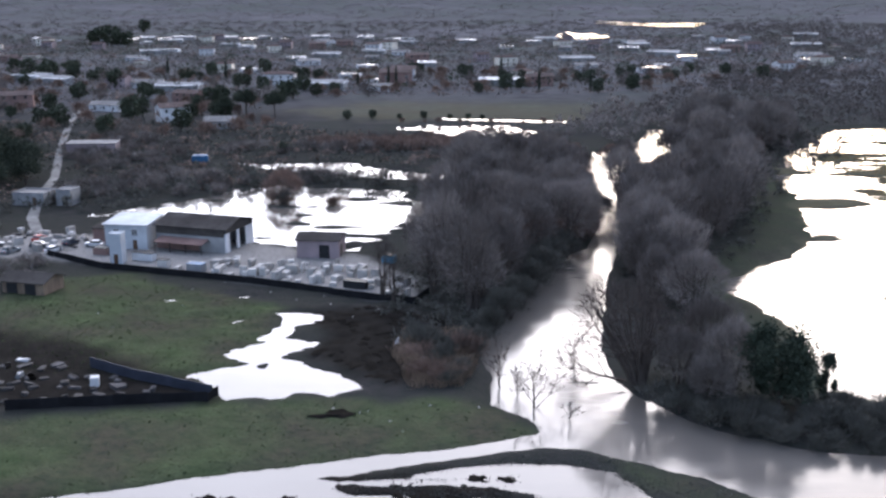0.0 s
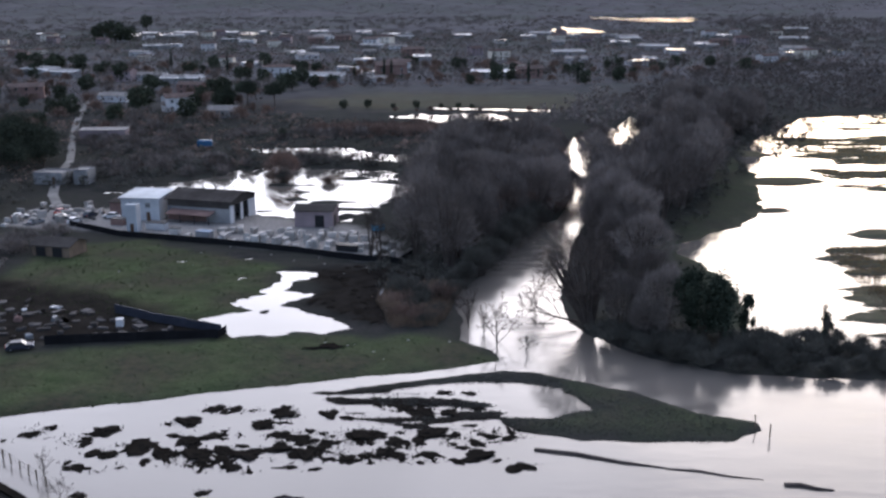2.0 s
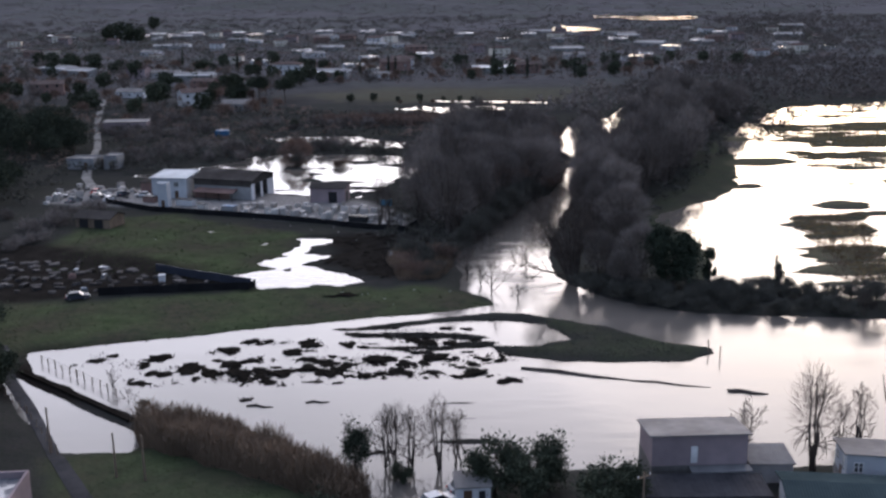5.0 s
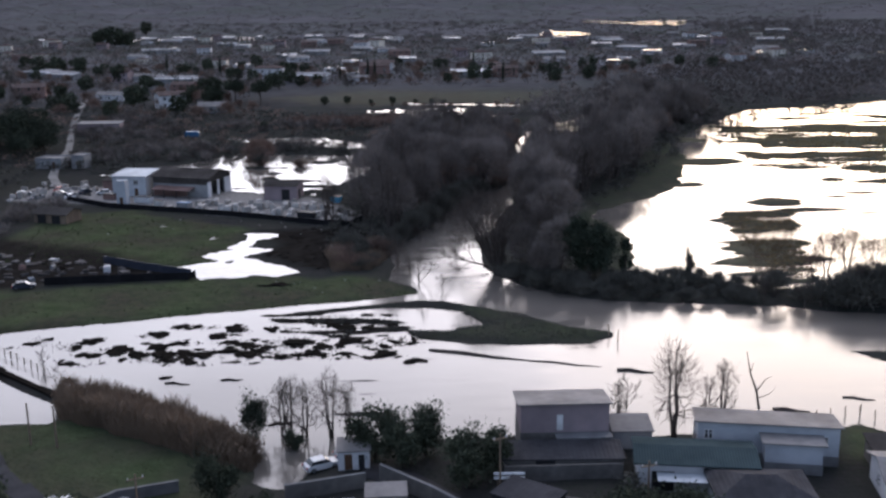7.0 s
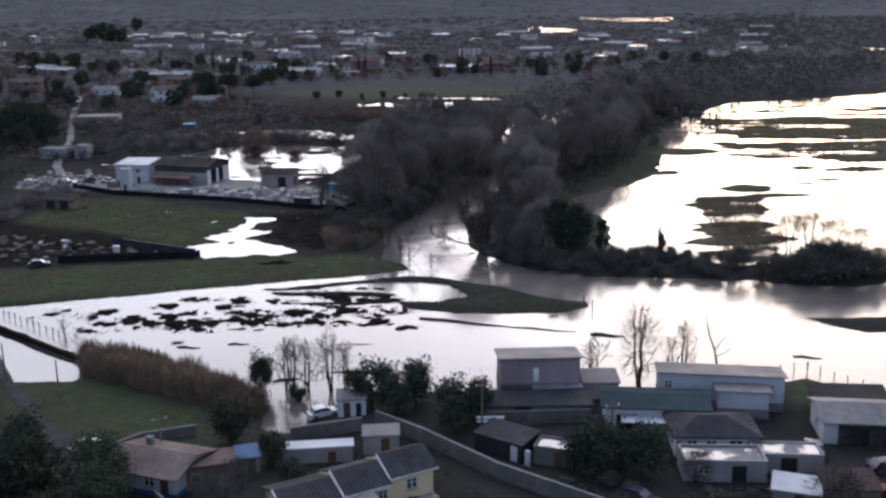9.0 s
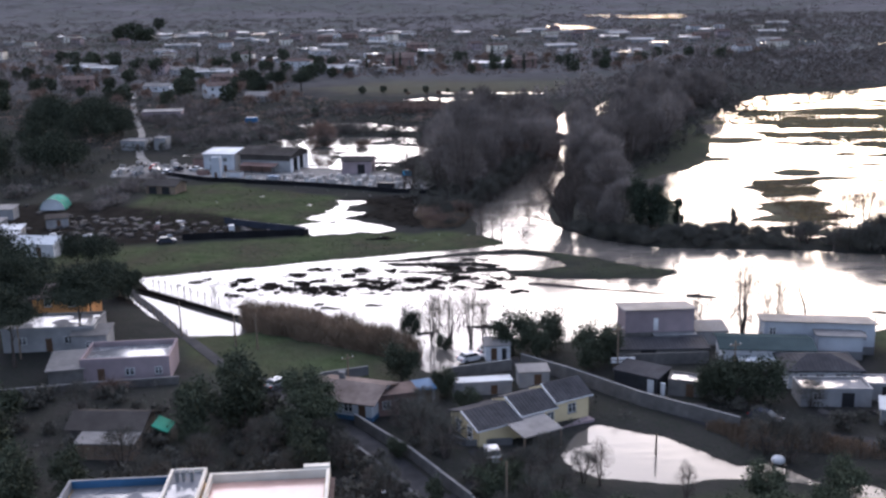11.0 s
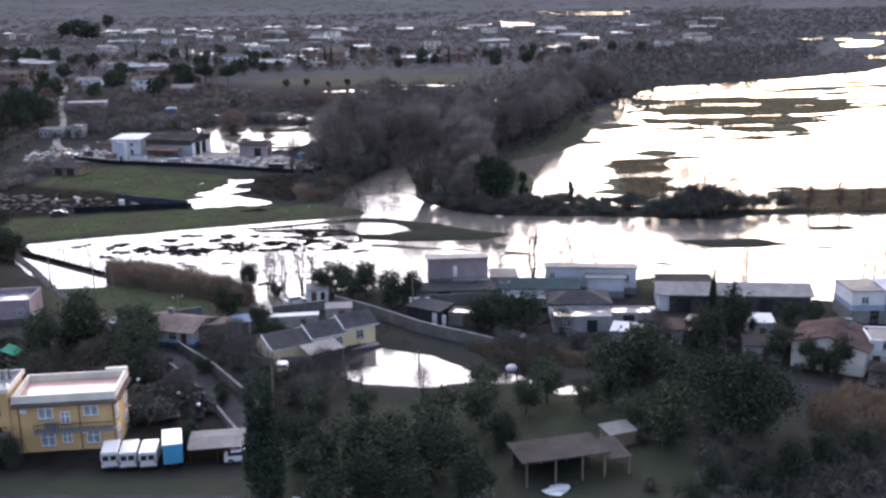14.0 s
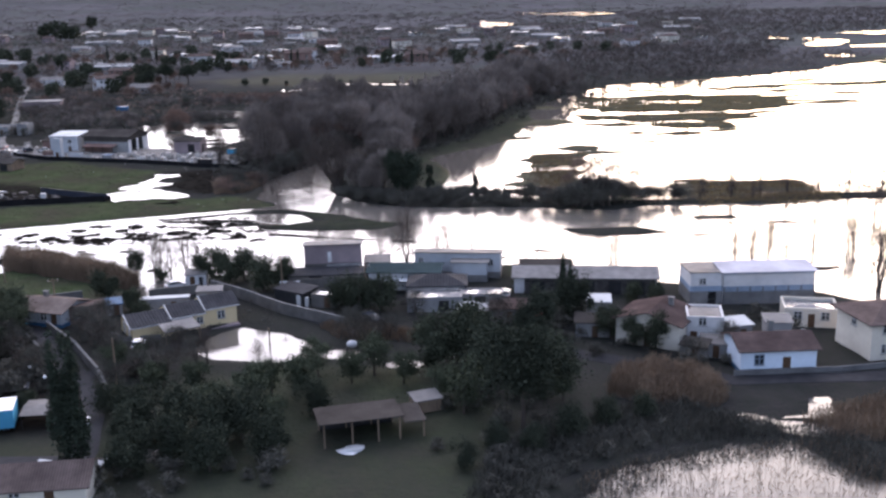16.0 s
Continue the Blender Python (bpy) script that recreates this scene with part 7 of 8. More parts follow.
wall_line("yard_wall", [(-84, 243), (-68.4, 231.8), (-36, 220.6), (-4.3, 206.6), (-2, 213)], 1.25, 0.3, "blacktarp", "dark yard wall above the paddock")
wall_line("dyke_wall", [(-57, 121.8), (-48, 114.4), (-35.2, 103.6)], 0.35, 0.9, "mud", "dark drowned dyke across the flood")
wall_line("netting_fence", [(-58.0, 159.2), (-44, 161.0), (-31.4, 162.4), (-30.6, 165.4)], 1.5, 0.06, "blacktarp", "black shade netting on stakes round the scrap plot", "fence")
wall_line("blue_netting", [(-52, 175.5), (-44, 170.5), (-31.2, 164.4)], 1.6, 0.06, "cardark", "dark blue netting behind the scrap plot", "fence")


def post_row(name, pts, h, r, mat, label, step=2.0, wires=()):
    ob = thing(name, pose(0, 0, 0), label, "fence")
    for (x0, y0), (x1, y1) in zip(pts, pts[1:]):
        n = max(1, round(math.hypot(x1 - x0, y1 - y0) / step))
        turn = math.degrees(math.atan2(y1 - y0, x1 - x0))
        for i in range(n + 1):
            x, y = x0 + (x1 - x0) * i / n, y0 + (y1 - y0) * i / n
            p = part("post", boxes([(-r, -r, -0.6, r, r, h * RNG.uniform(0.85, 1.1))]), M[mat], ob)
            p.matrix_basis = pose(x, y, max(ground_z(x, y), -0.2), RNG.uniform(-5, 5), RNG.uniform(-5, 5), turn)
        for z in wires:
            w = part("wire", boxes([(0, -0.012, z, math.hypot(x1 - x0, y1 - y0), 0.012, z + 0.025)]), M["dark"], ob)
            w.matrix_basis = pose(x0, y0, 0.1, 0, 0, turn)
    return ob


post_row("post_fence", [(-55.5, 126), (-48, 119.8), (-40, 112.5)], 1.5, 0.06, "wood", "leaning timber posts of a drowned fence", 2.0, (0.6, 1.1))
post_row("post_fence", [(-61, 119.5), (-50, 106.8), (-41, 93.6)], 1.3, 0.05, "wood", "timber posts along the lane", 2.6, (0.5, 1.0))
post_row("post_fence", [(66, 94), (72, 95), (77, 88)], 1.6, 0.05, "wood", "thin posts in the water off the grassy point", 2.2)
post_row("mooring_stakes", [(44.6, 127.4), (45.6, 124.8)], 2.0, 0.06, "wood", "two stakes in the flood off the islet", 2.6)


def utility_pole(x, y, h, arm, label, mat="wood"):
    ob = thing("utility_pole", pose(x, y, ground_z(x, y), 0, 0, RNG.uniform(0, 40)), label, "pole", "utility poles")
    part("pole", tubes([[(0, 0, -0.6, 0.15), (0, 0, h * 0.5, 0.12), (0, 0, h, 0.09)]], 8), M[mat], ob)
    if arm:
        part("crossarm", boxes([(-0.9, -0.06, h - 0.6, 0.9, 0.06, h - 0.48)]), M[mat], ob)
        for u in (-0.75, 0, 0.75):
            part("insulator", boxes([(u - 0.05, -0.05, h - 0.48, u + 0.05, 0.05, h - 0.28)]), M["frame"], ob)
    return ob


for px, py, ph, arm in ((24.7, 72.4, 7.5, True), (6.8, 32.2, 7.0, False), (-31.9, 87.2, 5.5, False), (-28.4, 86.4, 5.5, False), (25.4, 48.6, 3.4, False), (-42.2, 94.6, 6.0, False), (-182, 565, 11, True), (39.4, 66.6, 7.0, True), (-12.5, 66.6, 6.0, True), (-64, 84, 7, True), (-60, 60, 7, True)):
    utility_pole(px, py, ph, arm, "weathered timber utility pole" if arm else "plain grey pole without crossarm")

# ---------------------------------------------------------------- vehicles


def wheel_at(parent, x, y, r=0.33):
    bm = bmesh.new()
    bmesh.ops.create_cone(bm, cap_ends=True, segments=14, radius1=r, radius2=r, depth=0.22, matrix=Matrix.Rotation(radians(90), 4, "X"))
    w = part("wheel", bm, M["rubber"], parent)
    w.location = (x, y, r)
    bm = bmesh.new()
    bmesh.ops.create_cone(bm, cap_ends=True, segments=10, radius1=r * 0.55, radius2=r * 0.5, depth=0.24, matrix=Matrix.Rotation(radians(90), 4, "X"))
    part("hub", bm, M["cargrey"], w)


def make_car(paint, label):
    ob = thing("car", pose(0, 0, 0), label, "car", "parked cars")
    body = prism([(-2.05, 0.25), (2.05, 0.25), (2.1, 0.55), (2.0, 0.78), (1.0, 0.92), (-1.75, 0.95), (-2.05, 0.8)], -0.82, 0.82, "y")
    bmesh.ops.bevel(body, geom=body.edges[:], offset=0.07, segments=2, affect="EDGES")
    part("body", body, M[paint], ob)
    part("cabin_glass", prism([(-1.7, 0.9), (1.05, 0.9), (0.4, 1.36), (-1.3, 1.38)], -0.72, 0.72, "y"), M["glass"], ob)
    roof = boxes([(-1.25, -0.68, 1.35, 0.35, 0.68, 1.43)], 0.03)
    part("roof_panel", roof, M[paint], ob)
    for s in (-1, 1):
        part("headlight", boxes([(1.95, s * 0.62 - 0.16, 0.58, 2.1, s * 0.62 + 0.16, 0.74)]), M["frame"], ob)
        part("tail_light", boxes([(-2.1, s * 0.66 - 0.12, 0.62, -2.0, s * 0.66 + 0.12, 0.84)]), M["carred"], ob)
        for x in (-1.3, 1.3):
            wheel_at(ob, x, s * 0.74)
    return ob


def make_van(paint, label):
    ob = thing("van", pose(0, 0, 0), label, "van", "vans beside the apartment block")
    body = prism([(-2.5, 0.35), (2.5, 0.35), (2.5, 0.95), (1.9, 1.25), (1.35, 2.2), (-2.5, 2.3)], -0.95, 0.95, "y")
    bmesh.ops.bevel(body, geom=body.edges[:], offset=0.09, segments=2, affect="EDGES")
    part("body", body, M[paint], ob)
    part("windscreen", prism([(1.45, 2.05), (1.93, 1.28), (1.97, 1.3), (1.49, 2.07)], -0.8, 0.8, "y"), M["glass"], ob)
    for s in (-1, 1):
        part("side_window", boxes([(0.6, s * 0.955 - 0.012, 1.35, 1.35, s * 0.955 + 0.012, 1.95)]), M["glass"], ob)
        part("rear_window", boxes([(-2.53, s * 0.42 - 0.33, 1.35, -2.49, s * 0.42 + 0.33, 1.95)]), M["glass"], ob)
        part("headlight", boxes([(2.46, s * 0.7 - 0.17, 0.75, 2.53, s * 0.7 + 0.17, 0.98)]), M["frame"], ob)
        part("tail_light", boxes([(-2.54, s * 0.86 - 0.06, 0.9, -2.48, s * 0.86 + 0.06, 1.3)]), M["carred"], ob)
        for x in (-1.55, 1.6):
            wheel_at(ob, x, s * 0.86, 0.36)
    part("bumper", boxes([(-2.6, -0.92, 0.35, -2.48, 0.92, 0.6)], 0.03), M["dark"], ob)
    return ob


def place(ob, x, y, turn, lift=0.0):
    ob.matrix_basis = pose(x, y, max(ground_z(x, y), 0.05) + lift, 0, 0, turn)
    return ob


van = place(make_van("carwhite", "white panel van parked in a row"), -10.4, 20.3, 100)
for px, py in ((-8.2, 20.1), (-5.9, 20.0)):
    copy_thing(van, pose(px, py, ground_z(px, py), 0, 0, 100 + RNG.uniform(-3, 3)))
truck = place(thing("box_truck", pose(0, 0, 0), "box truck with a sky-blue body and white roof", "truck"), -3.35, 20.3, 103)
part("cargo_box", boxes([(-3.2, -1.25, 0.9, 1.8, 1.25, 3.55)], 0.03), M["truckblue"], truck)
part("cargo_roof", boxes([(-3.25, -1.3, 3.55, 1.85, 1.3, 3.68)], 0.02), M["carwhite"], truck)
cab = part("cab", boxes([(1.95, -1.1, 0.6, 3.6, 1.1, 2.5)], 0.12), M["carwhite"], truck)
part("windscreen", boxes([(3.58, -0.95, 1.5, 3.63, 0.95, 2.3)]), M["glass"], cab)
part("chassis", boxes([(-3.1, -0.5, 0.5, 3.4, 0.5, 0.9)]), M["dark"], truck)
for x in (-2.0, 2.7):
    for s in (-1, 1):
        wheel_at(truck, x, s * 1.0, 0.45)
truck.matrix_basis = truck.matrix_basis @ Matrix.Scale(0.86, 4)
cars = {p: make_car(p, label) for p, label in (("carwhite", "white hatchback parked on wet ground"), ("cargrey", "grey hatchback parked on wet ground"), ("cardark", "dark hatchback parked on wet ground"), ("carred", "red hatchback parked on wet ground"))}
CARS = {
    "carwhite": [(4.7, 19.5, 8), (6.0, 47.4, 95), (-76.5, 250.5, 170), (-84, 246, 70), (58.2, 58.6, 15), (-18, 62.5, 100), (94.6, 48.2, 40)],
    "cargrey": [(-99, 251, 30), (7.6, 83.6, 20), (-93, 245.5, 60), (63.2, 67.5, 80), (-22.6, 70.4, 50), (104, 44, 20), (-52, 30, 30)],
    "cardark": [(-82.5, 252.5, 70), (-88.5, 250, 10), (40.6, 56.2, -40), (-61, 157, 20), (69.5, 62.5, 10), (-48, 28.4, 100), (-102.5, 160, 60)],
    "carred": [(-91, 256.5, 80), (66.4, 56.2, -30)],
}
for paint, places in CARS.items():
    for i, (px, py, turn) in enumerate(places):
        if i == 0:
            place(cars[paint], px, py, turn)
        else:
            copy_thing(cars[paint], pose(px, py, max(ground_z(px, py), 0.05), 0, 0, turn))

# ---------------------------------------------------------------- the stone yard's stock, scrap and rubble


def block_mesh(w, d, h, seed):
    r = np.random.RandomState(seed)
    bm = boxes([(-w / 2, -d / 2, -0.05, w / 2, d / 2, h)])
    for v in bm.verts:
        v.co += Vector(r.uniform(-0.08, 0.08, 3))
    bmesh.ops.bevel(bm, geom=bm.edges[:], offset=0.05, segments=1, affect="EDGES")
    me = bpy.data.meshes.new("stone_block")
    bm.to_mesh(me)
    bm.free()
    me.materials.append(M["stone"])
    return me


BLOCKS = [block_mesh(1.9, 1.2, 1.2, 1), block_mesh(1.5, 1.3, 0.9, 2), block_mesh(2.3, 1.1, 1.4, 3), block_mesh(1.2, 1.1, 0.7, 4), block_mesh(2.0, 0.5, 1.5, 5)]
r = np.random.RandomState(5)
YARD = [(-54, 229.5), (-36, 223.5), (-6, 210.5), (-5, 219), (-17, 231), (-31, 235), (-46, 236.5)]
LOT = [(-101, 243), (-82, 245), (-79, 258), (-84, 264), (-101, 264)]
for i, (x, y) in enumerate(scatter(YARD, 2.35, r, 0.78) + scatter(LOT, 2.6, r, 0.5)):
    ob = new("stone_block", BLOCKS[int(r.randint(5))])
    ob.matrix_basis = pose(x, y, ground_z(x, y), 0, 0, -21 + r.choice([0, 90]) + r.uniform(-16, 16)) @ Matrix.Diagonal((r.uniform(0.6, 1.15), r.uniform(0.7, 1.1), r.uniform(0.45, 1.35), 1))
    tagged(ob, "rough-sawn pale travertine block in the yard", "stone block", "stone blocks in the yard")
    if i % 5 == 0:
        top = new("stone_block", BLOCKS[3])
        top.matrix_basis = pose(x, y, ground_z(x, y) + 0.9, 0, 0, r.uniform(-30, 10))
        tagged(top, "small travertine block stacked on another", "stone block", "stone blocks in the yard")
for x, y, w, d, h, mat, label, name in ((-15.8, 217.4, 4.6, 2.0, 1.3, "dark", "black open skip among the stone blocks", "skip"), (-10.6, 236.0, 2.6, 1.8, 1.5, "truckblue", "blue tank at the yard's edge", "tank"),
                                          (-48.8, 229.0, 3.4, 2.0, 1.7, "greywall", "grey slab rack with a blue cover", "slab_rack"), (-56.5, 233.4, 2.4, 1.6, 1.4, "stone", "pale crate beside the yard wall", "crate"),
                                          (-62.0, 238.4, 5.0, 1.8, 1.6, "white", "white covered rack before the shed", "rack"), (-72.5, 243.6, 3.6, 1.8, 1.5, "brick", "rusty container beside the office", "skip")):
    ob = thing(name, pose(x, y, ground_z(x, y), 0, 0, -20), label, name.replace("_", " "))
    part("body", boxes([(-w / 2, -d / 2, 0, w / 2, d / 2, h)], 0.08), M[mat], ob)
    part("rim", boxes([(-w / 2 - 0.06, -d / 2 - 0.06, h - 0.02, w / 2 + 0.06, d / 2 + 0.06, h + 0.1)], 0.03), M["dark" if mat != "greywall" else "blue"], ob)


def scrap_mesh(seed):
    q = np.random.RandomState(seed)
    bm = boxes([(q.uniform(-1, 0), q.uniform(-0.7, 0), -0.1, q.uniform(0.1, 1), q.uniform(0.1, 0.7), q.uniform(0.2, 0.8)) for _ in range(4)])
    for v in bm.verts:
        v.co += Vector(q.uniform(-0.15, 0.15, 3))
    hull = bmesh.ops.convex_hull(bm, input=bm.verts[:])
    bmesh.ops.delete(bm, geom=[g for g in hull["geom_interior"] if isinstance(g, bmesh.types.BMVert)], context="VERTS")
    me = bpy.data.meshes.new("scrap_lump")
    bm.to_mesh(me)
    bm.free()
    return me


SCRAPS = []
for s, mat in ((1, "junk"), (2, "junk"), (3, "carwhite"), (4, "brick"), (5, "cargrey"), (6, "palesheet")):
    me = scrap_mesh(s)
    me.materials.append(M[mat])
    SCRAPS.append(me)
for poly, step, keep in (([(-90, 163), (-58, 160.5), (-36, 164), (-46, 171), (-70, 182), (-95, 186)], 2.5, 0.75), ([(-100, 240), (-80, 244), (-80, 262), (-100, 264)], 4.2, 0.5),
                         ([(-110, 150), (-88, 155), (-92, 200), (-120, 205)], 5.0, 0.5), ([(28, 62), (46, 56), (66, 56), (70, 66), (58, 61), (44, 66)], 4.0, 0.45), ([(76, 50), (98, 38), (106, 42), (96, 56)], 4.0, 0.5)):
    for x, y in scatter(poly, step, r, keep):
        ob = new("scrap_lump", SCRAPS[int(r.choice(6, p=[0.5, 0.42, 0.02, 0.02, 0.03, 0.01]))])
        ob.matrix_basis = pose(x, y, ground_z(x, y), 0, 0, r.uniform(0, 360)) @ Matrix.Diagonal((r.uniform(0.5, 1.6), r.uniform(0.4, 1.2), r.uniform(0.3, 1.2), 1))
        tagged(ob, "heap of scrap and boards on muddy ground", "scrap", "scrap heaps on the plots")
fridge = thing("white_fridge", pose(-48.8, 168.0, ground_z(-48.8, 168), 0, 0, 12), "white cube-shaped appliance dumped on the scrap plot", "appliance")
part("body", boxes([(-0.6, -0.6, 0, 0.6, 0.6, 1.3)], 0.05), M["carwhite"], fridge)
part("lid", boxes([(-0.62, -0.62, 1.3, 0.62, 0.62, 1.38)], 0.02), M["frame"], fridge)


def mound_mesh(seed, flat=0.5, fine=2):
    q = np.random.RandomState(seed)
    bm = bmesh.new()
    bmesh.ops.create_icosphere(bm, subdivisions=fine, radius=1)
    off = q.uniform(0, 50, 3)
    for v in bm.verts:
        n1 = noise.noise(v.co * 1.4 + Vector(off)) * 0.6 + noise.noise(v.co * 3.6 + Vector(off)) * 0.45 + noise.noise(v.co * 8 + Vector(off)) * 0.25
        v.co *= 1 + n1
        v.co.z *= flat
    me = bpy.data.meshes.new("mud_clod")
    bm.to_mesh(me)
    bm.free()
    me.materials.append(M["mud"])
    return me


CLODS = [mound_mesh(s) for s in (1, 2, 3, 4, 5)]
BIG_CLODS = [mound_mesh(s, 0.5, 3) for s in (11, 12, 13, 14, 15, 16)]
CLOD_PLACES = [(-47.6, 126.4), (-45.5, 128.6), (-38.5, 127.3), (-35.8, 120.8), (-32.4, 122.8), (-29.7, 121.7), (-26.8, 124.4), (-25.1, 120.6), (-23.4, 125.9), (-21.8, 121.6), (-18.4, 120.5), (-15.4, 126.4), (-13.1, 125.1), (-15.2, 122.5),
               (-11.7, 120.4), (-9.3, 123.5), (-5.5, 125.6), (-3.5, 125.5), (-6.5, 119.3), (-2, 121.2), (-0.6, 123.9), (3.4, 126.5), (2.4, 133), (5.8, 132.9), (-0.3, 134.8), (-2.1, 137.3), (-25.2, 134.6), (-28.5, 130.6), (-18.3, 129.2),
               (-16.4, 133.4), (-10.3, 132.6), (9, 120), (13.9, 117.3), (-27.9, 120.7), (-23.3, 117.6), (-20.2, 117.5), (-30.5, 118.7), (-38, 117.2), (-35.6, 110.3), (-21.9, 111), (-4.3, 120.2)]
extra = [(x + r.uniform(-3, 3), y + r.uniform(-1.6, 1.6)) for x, y in CLOD_PLACES[:38] for _ in range(5)]
CLOD_FIELD = [(-50, 126), (-42, 131), (-20, 134.5), (-8, 138.5), (8, 134), (16, 130), (15, 117.5), (-2, 117), (-19, 116), (-39, 121.5)]
CLOD_PLACES += [(6.5, 136.8), (8.4, 139.6), (9.6, 134.2), (5.2, 139.8), (11.8, 132.6), (3.6, 137.2)]
extra = extra[::2] + [(x, y) for x, y in scatter(CLOD_FIELD, 1.7, r, 1.0, False) if fractal(np.array([x * 0.6]), np.array([y]), 5.0, 3)[0] > 0.08]
for i, (x, y) in enumerate(CLOD_PLACES + extra[:255]):
    big_one = i < len(CLOD_PLACES)
    ob = new("mud_clod", BIG_CLODS[int(r.randint(6))] if big_one else CLODS[int(r.randint(5))])
    s = r.uniform(1.0, 1.7) if big_one else r.uniform(0.3, 1.05)
    if x < -40 or (x, y) in CLOD_PLACES[-15:]:
        s *= 0.65
    ob.matrix_basis = pose(x, y, -0.1, 0, 0, r.uniform(0, 360)) @ Matrix.Diagonal((s * r.uniform(1.0, 1.8), s * 1.0, s * 0.5, 1))
    tagged(ob, "dark sodden clod of peat standing in the flood", "clod", "peat clods in the flood")
bank = bmesh.new()
for i in range(190):
    x, y = r.uniform(-24, 4), r.uniform(168, 206)
    if inside_by(DARK_GROUNDS[1], np.array([x]), np.array([y]))[0] < 0.5:
        continue
    known = len(bank.verts)
    bank.from_mesh(CLODS[int(r.randint(5))])
    bank.verts.ensure_lookup_table()
    m = pose(x, y, ground_z(x, y) - 0.1, 0, 0, r.uniform(0, 360)) @ Matrix.Diagonal((r.uniform(0.4, 1.8), r.uniform(0.4, 1.2), r.uniform(0.25, 0.6), 1))
    bmesh.ops.transform(bank, matrix=m, verts=bank.verts[known:])
bank_me = bpy.data.meshes.new("turned_peat")
bank.to_mesh(bank_me)
bank.free()
bank_me.materials.append(M["mud"])
tagged(new("turned_peat", bank_me), "dark clods of turned peat beside the field pond", "clods", kind="stuff")
heap = new("rubbish_heap", mound_mesh(9, 0.4))
heap.matrix_basis = pose(-13.2, 157.4, 0.35, 0, 0, 10) @ Matrix.Diagonal((3.0, 1.5, 1.2, 1))
tagged(heap, "dark burnt heap on the meadow", "heap")


def log_at(x0, y0, x1, y1, rad, label):
    ob = new("driftwood_log", tubes([[(x0, y0, 0.0, rad), ((x0 * 2 + x1) / 3, (y0 * 2 + y1) / 3 + 0.3, 0.08, rad * 0.9), ((x0 + 2 * x1) / 3, (y0 + 2 * y1) / 3 - 0.2, 0.06, rad * 0.7), (x1, y1, 0.0, rad * 0.4)]], 7))
    ob.data.name = "driftwood_log"
    ob.data.materials.append(M["bark"])
    tagged(ob, label, "log", "driftwood in the flood")


for a in ((16.1, 121.6, 31.0, 116.6, 0.32), (43.5, 112.2, 48.6, 111.0, 0.35), (-21.4, 108.7, -17.7, 108.3, 0.22), (-13.6, 109.6, -10.4, 109.9, 0.2), (31, 116.4, 41.5, 113.6, 0.15), (61.5, 97.0, 66.0, 96.2, 0.4), (119, 81, 127, 82, 0.45), (128, 120, 134, 119, 0.3), (72, 101, 76, 100, 0.2), (-4, 93.6, -0.5, 94.8, 0.25)):
    log_at(*a, "dark drift log lying in the flood water")

tuft_at = np.array([(x, y) for x, y in CLOD_PLACES + extra[:255]])
tuft_base = np.repeat(tuft_at, 12, 0) + r.randn(len(tuft_at) * 12, 2) * np.array([0.75, 0.5])
tuft_base = np.concatenate([tuft_base, np.full((len(tuft_base), 1), -0.05)], 1)
tuft_me = soup("clod_tufts", blades(tuft_base, unit(r.randn(len(tuft_base), 3) * 0.6 + np.array([0, 0, 1.0])), r.uniform(0.2, 0.6, len(tuft_base)), r.uniform(0.08, 0.22, len(tuft_base))))
tuft_me.materials.append(M["mud"])
tagged(new("clod_tufts", tuft_me), "sodden black grass round the peat clods", "grass", kind="stuff")

# small things about the gardens
wrap = thing("blue_tarpaulin", pose(-14.9, 60.6, ground_z(-14.9, 60.6)), "blue tarpaulin over a heap beside the cottage", "tarpaulin")
t_me = mound_mesh(18, 0.7)
t_me.materials.clear()
part("cover", t_me, M["truckblue"], wrap).matrix_basis = Matrix.Diagonal((0.9, 0.6, 0.9, 1))
tarp = thing("tarpaulin_heap", pose(39.8, 9.6, ground_z(39.8, 9.6), 0, 0, 10), "pale tarpaulin thrown over a small heap", "tarpaulin")
t_me = mound_mesh(12, 0.45)
t_me.materials.clear()
part("cover", t_me, M["carwhite"], tarp).matrix_basis = Matrix.Diagonal((1.7, 0.9, 0.9, 1))
tank = thing("water_tank", pose(38.2, 43.6, ground_z(38.2, 43.6)), "round white water tank on a stand", "tank")
bm = bmesh.new()
bmesh.ops.create_uvsphere(bm, u_segments=16, v_segments=10, radius=1.0, matrix=Matrix.Translation((0, 0, 1.9)) @ Matrix.Diagonal((0.8, 0.7, 0.55, 1)))
part("vessel", bm, M["carwhite"], tank)
part("stand", boxes([(-0.8, -0.6, -0.3, -0.68, -0.48, 1.4), (0.68, -0.6, -0.3, 0.8, -0.48, 1.4), (-0.8, 0.48, -0.3, -0.68, 0.6, 1.4), (0.68, 0.48, -0.3, 0.8, 0.6, 1.4), (-0.85, -0.65, 1.3, 0.85, 0.65, 1.42)]), M["dark"], tank)
table = thing("garden_pool", pose(-7.2, 33.2, ground_z(-7.2, 33.2), 0, 0, 15), "small wet paved square in the garden", "paving")
part("slab", boxes([(-1.7, -1.2, -0.2, 1.7, 1.2, 0.12)], 0.03), M["wetroof"], table)
white_gate = thing("white_gate_post", pose(29.6, 65.2, 0.4, 0, 0, -30), "white painted gate post by the black barn", "post")
part("post", boxes([(-0.3, -0.2, -0.4, 0.3, 0.2, 2.0)], 0.03), M["frame"], white_gate)
